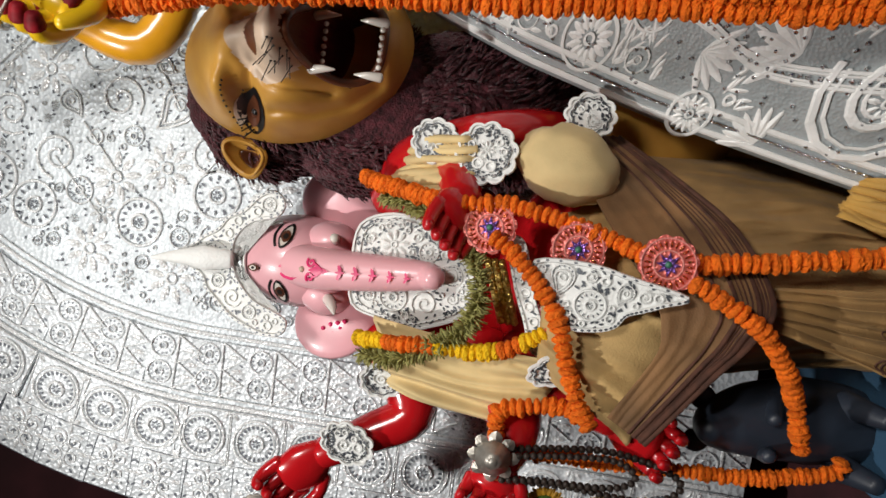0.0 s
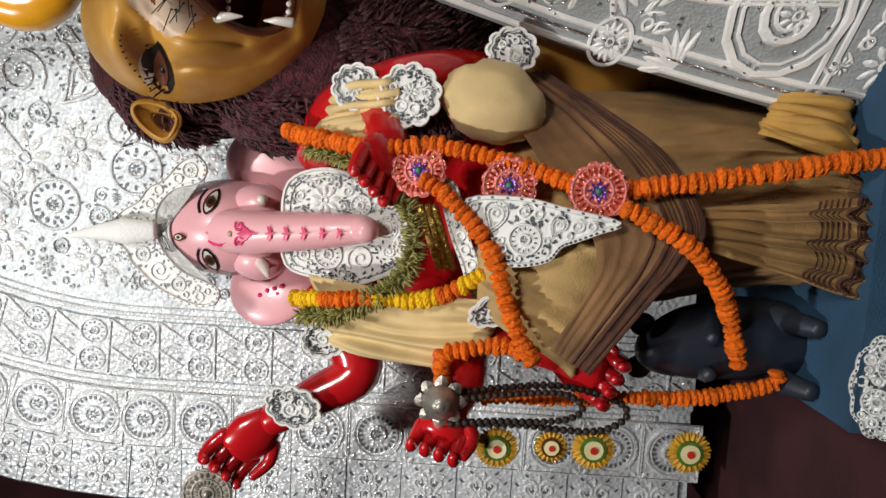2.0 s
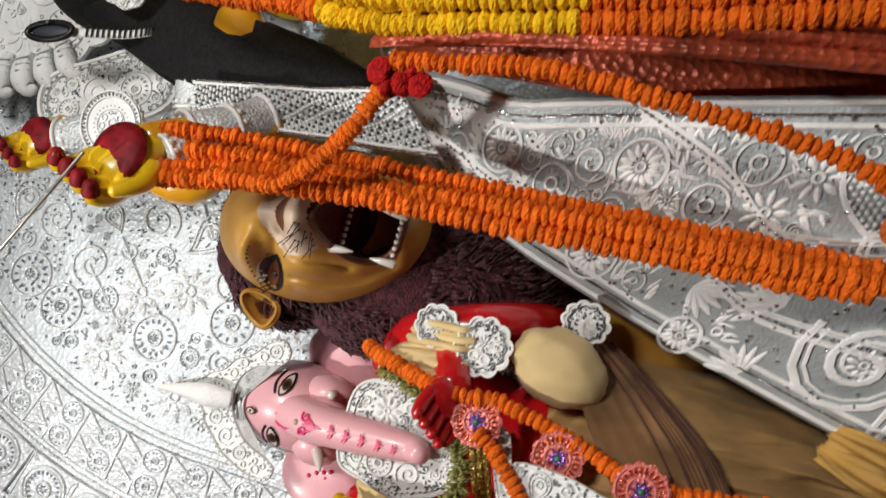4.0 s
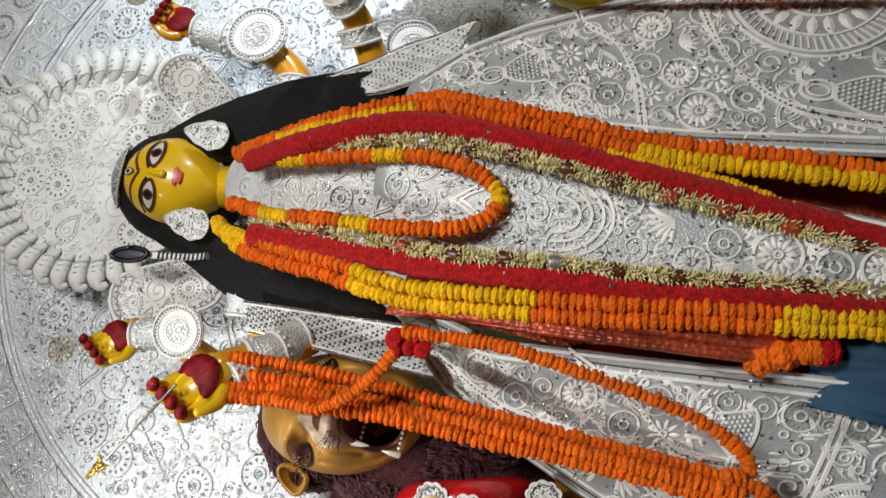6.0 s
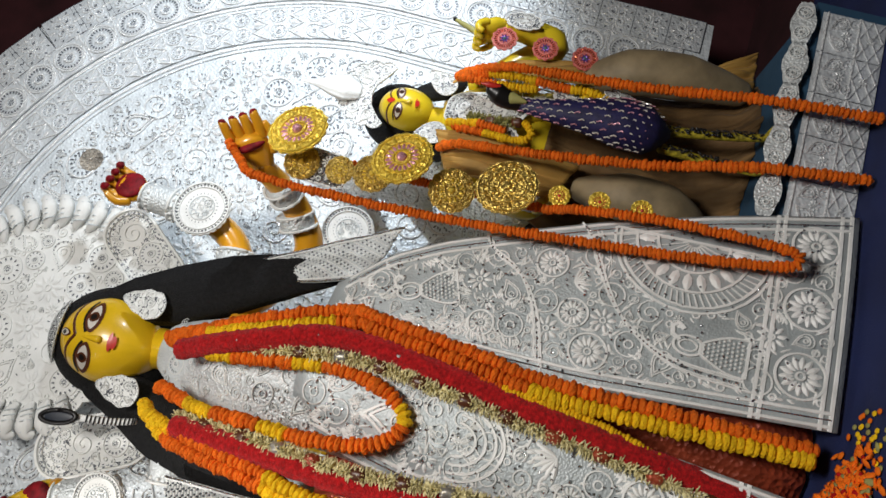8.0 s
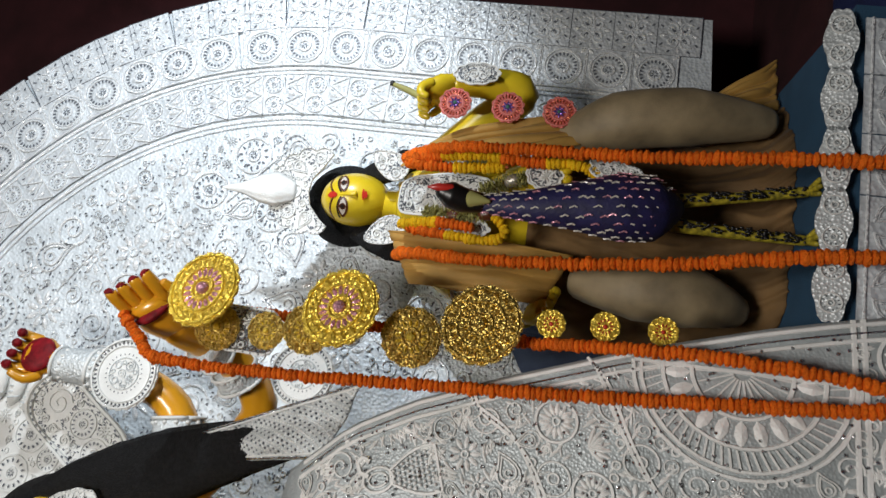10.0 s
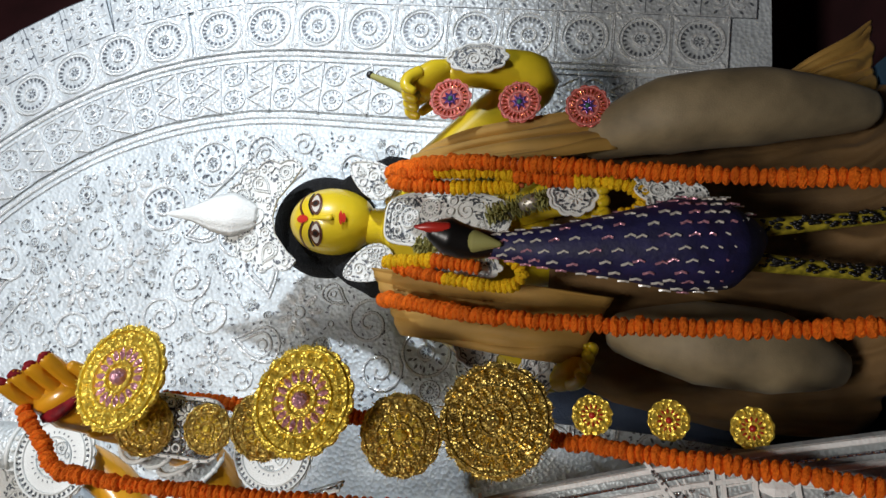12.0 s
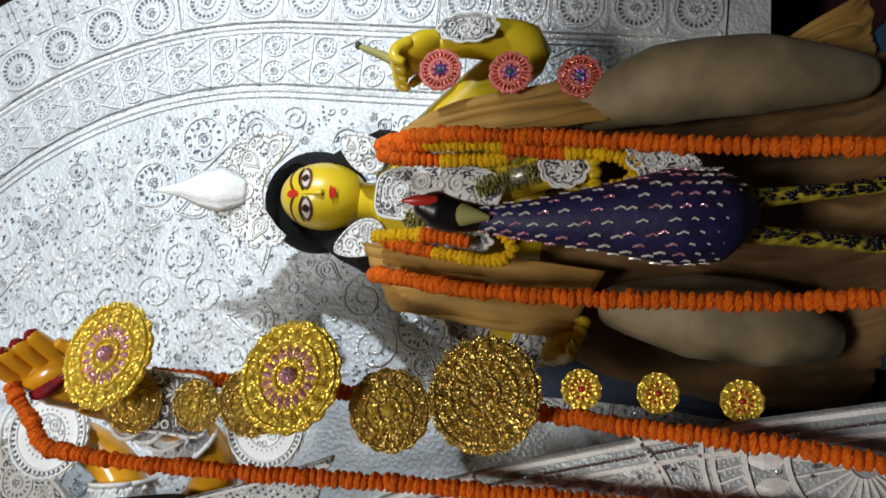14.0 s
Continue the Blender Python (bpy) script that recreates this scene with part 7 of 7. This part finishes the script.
lace("bib", kb, [(2.545, 1.935), (2.60, 1.95), (2.655, 1.935), (2.67, 1.84), (2.672, 1.73), (2.65, 1.63), (2.60, 1.605), (2.55, 1.64), (2.53, 1.73), (2.53, 1.84)], (0.03, 0.02, 0.013, 0.008), 62, "white shola bib with pierced lace on the chest", "bib", "lace", centre=(2.6, 1.83), holes=0.12)
for pts in ([(2.68, 1.52, 1.83), (2.69, 1.50, 1.73), (2.68, 1.48, 1.62)], [(2.52, 1.52, 1.83), (2.51, 1.49, 1.73), (2.52, 1.46, 1.62)], [(2.60, 1.50, 1.66), (2.64, 1.46, 1.55), (2.66, 1.44, 1.48)]):
    bud_strand(pts, 0.06, 0.05, "olive", "pale green leaf garland on the chest", "brown", 2)
for c, nrm, w, l, sp, s in (((3.035, 1.585, 1.735), (0, -1, 0), 0.036, 0.072, 0.1, 1), ((2.285, 1.60, 1.66), (0, -1, 0), 0.045, 0.05, 0, 2), ((2.25, 1.545, 1.50), (0, -1, 0), 0.04, 0.045, 0, 3), ((2.655, 1.43, 1.465), (0, -1, 0), 0.045, 0.05, 0, 4), ((2.70, 1.50, 1.70), (0.2, -1, 0), 0.03, 0.085, 0, 5), ((2.48, 1.50, 1.70), (-0.2, -1, 0), 0.03, 0.08, 0, 6)):
    lace("armlet", flat(c, nrm, (0, 0, 1), sp), scallop(0, 0, w, l, 10, 0.12), (0.02, 0.013, 0.008), 70 + s, "white and silver shola lace armlet", "armlet", "lace", dark="punch", edge=0.007, centre=(0, 0), holes=0.2)
for c in ((2.90, 1.53, 1.786), (2.902, 1.53, 1.612), (2.902, 1.53, 1.445)):
    paper_rosette(c, (0, -1, 0.04), 0.050, "salmon pink paper rosette with copper foil rays on a cord")
t = thing("bow_tip", (2.95, 1.62, 1.95), "thin green and gold stick held in the hand", "stick")
b = Build()
b.tube([(2.93, 1.60, 1.89), (2.965, 1.61, 1.97), (2.985, 1.615, 2.025)], [0.014, 0.012, 0.008], "olive", 10)
b.make("stick", t)
b = Build()
b.ball((2.988, 1.616, 2.03), 0.011, "black", 10, 6)
b.make("tip", t)


def peacock():
    b = Build()
    body = spline([(2.505, 1.27, 1.685), (2.50, 1.265, 1.60), (2.505, 1.26, 1.50), (2.52, 1.265, 1.38), (2.535, 1.28, 1.26), (2.55, 1.31, 1.17), (2.575, 1.35, 1.09)], 6)
    b.tube(body, [0.022, 0.028, 0.044, 0.066, 0.094, 0.092, 0.03], "peacock", 24, 0.85, (0, 1, 0))
    b.tube(spline([(2.50, 1.265, 1.63), (2.50, 1.255, 1.68), (2.508, 1.245, 1.715), (2.512, 1.235, 1.74)], 4), [0.028, 0.036, 0.038, 0.022], "black", 14)
    b.tube([(2.50, 1.237, 1.655), (2.498, 1.235, 1.605)], [0.024, 0.006], "olive", 10)
    b.tube([(2.520, 1.222, 1.71), (2.517, 1.215, 1.75), (2.515, 1.215, 1.775)], [0.012, 0.011, 0.003], "lip", 8)
    rnd = random.Random(3)
    n = len(body)
    radii = [float(np.interp(i / (n - 1), np.linspace(0, 1, 7), [0.022, 0.028, 0.044, 0.066, 0.094, 0.092, 0.03])) for i in range(n)]
    for i in range(3, n - 2):
        c, r = body[i], radii[i]
        m = max(3, int(r * 70))
        for j in range(m):
            a = math.pi * ((j + 0.5 * (i % 2) + 0.25) / m) + 0.05
            p = c + Vector((r * math.cos(a) * 1.01, -r * 0.86 * math.sin(a), 0))
            nr = Vector((math.cos(a), -math.sin(a), 0.05))
            fn = flat(p, nr)
            k = rnd.choice(("white", "white", "pinkfoil"))
            b.ridge([(-0.004, 0.010), (-0.001, 0.003), (0.003, -0.002), (0.000, -0.011)], 0.0046, 0.003, fn, k)
    for x0, x1 in ((2.60, 2.665), (2.53, 2.525)):
        leg = [(x0, 1.37, 1.09), ((x0 + x1) / 2, 1.38, 0.92), (x1, 1.36, 0.745)]
        b.tube(spline(leg, 6), [0.022, 0.016, 0.015], "legs", 10)
        for _ in range(110):
            f = rnd.random()
            q = Vector(leg[0]).lerp(Vector(leg[2]), f)
            b.ball(q + Vector((rnd.uniform(-0.013, 0.013), -0.016, 0)), (0.004, 0.003, 0.006), "black", 6, 4)
        for d in (-0.35, 0, 0.35):
            b.tube([(x1, 1.36, 0.738), (x1 + 0.06 * math.sin(d), 1.36 - 0.06 * math.cos(d), 0.733)], [0.012, 0.007], "legs", 8)
    return tagged(b.make("peacock_statue"), "dark blue peacock statue with white and pink feather marks", "statue")


peacock()
lace("wing_lace", flat((2.645, 1.36, 1.25), (0.3, -1, 0), (0, 0, 1), -0.5), scallop(0, 0, 0.045, 0.085, 10, 0.18), (0.018, 0.012, 0.007), 81, "white lace ruffle beside the peacock's wing", "lace", "lace", edge=0.008)

# ---- the chain of gold medallions ----
G1 = "gold foil medallions"
for c, heart in (((2.149, 1.20, 2.338), "pinkfoil"), ((2.151, 1.195, 1.95), "pinkfoil"), ((2.16, 1.215, 1.577), "gold_dull")):
    coin("gold_medallion", c, 0.105, "gold" if heart == "pinkfoil" else "gold_dull", "large round gold foil filigree medallion", "medallion", (0.25, -1, 0.25), 18, heart, G1)
for c, r in (((2.055, 1.245, 2.30), 0.062), ((2.065, 1.245, 2.16), 0.05), ((2.085, 1.245, 2.045), 0.066), ((2.105, 1.245, 1.76), 0.078)):
    coin("gold_medallion", c, r, "gold_dull", "embossed gold foil medallion in the hanging chain", "medallion", (0, -1, 0), 14, "gold", G1)
for c in ((2.19, 1.235, 1.40), (2.20, 1.215, 1.265), (2.205, 1.20, 1.125)):
    coin("tinsel_flower", c, 0.036, "gold", "small gold tinsel flower with a red heart", "flower", (0, -1, 0), 12, "lip", "gold tinsel flowers")
lace("chain_lace", flat((2.06, 1.26, 2.22)), [(-0.05, -0.08), (0.05, -0.08), (0.06, 0), (0.05, 0.08), (-0.05, 0.08), (-0.06, 0)], (0.026, 0.016, 0.01), 82, "white and silver foil piece in the medallion chain", "ornament", "silver", edge=0.008)

# lace fronts of the plinths
for x in (2.36, 2.52, 2.68, 2.84, 3.0):
    b = Build()
    fn = flat((x, 1.152, 0.60))
    b.plate([(-0.078, -0.115), (0.078, -0.115), (0.078, 0.10), (-0.078, 0.10)], fn, "panel", 0.004)
    up = lambda u, v, h, f=fn: f(u, v, h + 0.005)
    for sx in (-1, 1):
        b.paisley(sx * 0.036, 0.045, 0.034, 1.57 + sx * 0.4, up, "relief", "punch", sx)
        b.curl(sx * 0.046, -0.010, 0.022, 0, up, "relief", 1.5, sx)
        b.ridge([(0, -0.028), (sx * 0.076, -0.068), (0, -0.108)], 0.005, 0.005, up, "relief")
        b.ridge([(sx * 0.076, -0.028), (0, -0.068), (sx * 0.076, -0.108)], 0.005, 0.005, up, "relief")
    b.daisy(0, -0.068, 0.016, up, "relief", 8)
    b.daisy(0, 0.012, 0.020, up, "relief", 8)
    b.ridge([(-0.078, -0.024), (0.078, -0.024)], 0.006, 0.005, up, "relief")
    b.ridge([(-0.078, 0.085), (0.078, 0.085)], 0.006, 0.005, up, "relief")
    b.make("front_panel", kp)
    b = Build()
    f2 = flat((x, 1.135, 0.765), (0, -1, 0.25))
    b.plate(scallop(0, 0, 0.082, 0.036, 6, 0.14), f2, "lace_base", 0.004)
    for u in (-0.04, 0.04):
        b.rosette(u, 0, 0.026, lambda a, c, h: f2(a, c, h + 0.005), "lace", "slit", 8)
    b.make("lace_edge", kp)
lace("plinth_lace", flat((-0.12, 1.33, 0.575), (0, -1, 0.5)), scallop(0, 0, 0.095, 0.05, 10, 0.1), (0.03, 0.02, 0.012, 0.008), 83, "silver lace strip on the plinth's edge", "lace", edge=0.008)

# ---- pieces of the backdrop ----
strip(0.09, "scroll", 0.90, 0.66, 0.18)
strip(0.27, "rosette", 0.98, 0.60, 0.19)
strip(0.50, "pair", 1.0, 0.64, 0.18)
rope(0.375, 0.022)
rope(0.40, 0.010)
rope(0.61, 0.018)
rope(0.635, 0.008)


def in_arch(u, v, r, d=0.66):
    a, c = HALF - d - r, RISE - d - r
    if v < SPRING:
        return abs(u - CX) < a and v > 0.75 + r
    return ((u - CX) / a) ** 2 + ((v - SPRING) / c) ** 2 < 1


def exposed(u, v, r):
    """The field behind the statues stays plain."""
    return in_arch(u, v, r) and not (0.55 < u < 2.0 and v < 2.3)


b = Build()
field = lambda u, v, h: Vector((u, YB - 0.001 - h, v))
fill(b, field, exposed, (-0.3, 3.1, 0.75, 4.0), (0.09, 0.07, 0.052, 0.038, 0.027, 0.018, 0.012, 0.008), "relief", "punch", 21, 2600, None, 0.007, (0.2, 0.42, 0.78))
rnd = random.Random(4)
for _ in range(8500):
    u, v = rnd.uniform(-0.3, 3.1), rnd.uniform(0.8, 4.0)
    if exposed(u, v, 0.01):
        b.blade(u, v, rnd.uniform(0, 6.28), rnd.uniform(0.009, 0.017), 0.0065, field, "punch", 0.003)
tagged(b.make("lace_field", wall), kind="stuff")

b = Build()
for i in range(46):
    u, v = rnd.uniform(-0.2, 3.0), rnd.uniform(2.0, 3.9)
    a = rnd.choice((0.6, -0.6, 0.75, -0.75)) + rnd.gauss(0, 0.06)
    l = rnd.uniform(0.2, 0.5)
    pts = [(u + l * k / 6 * math.cos(a), v + l * k / 6 * math.sin(a)) for k in range(7)]
    if all(exposed(p, q, 0.0) for p, q in pts):
        b.ridge(pts, 0.006, 0.008, field, "relief")
tagged(b.make("silver_thread", wall), kind="stuff")
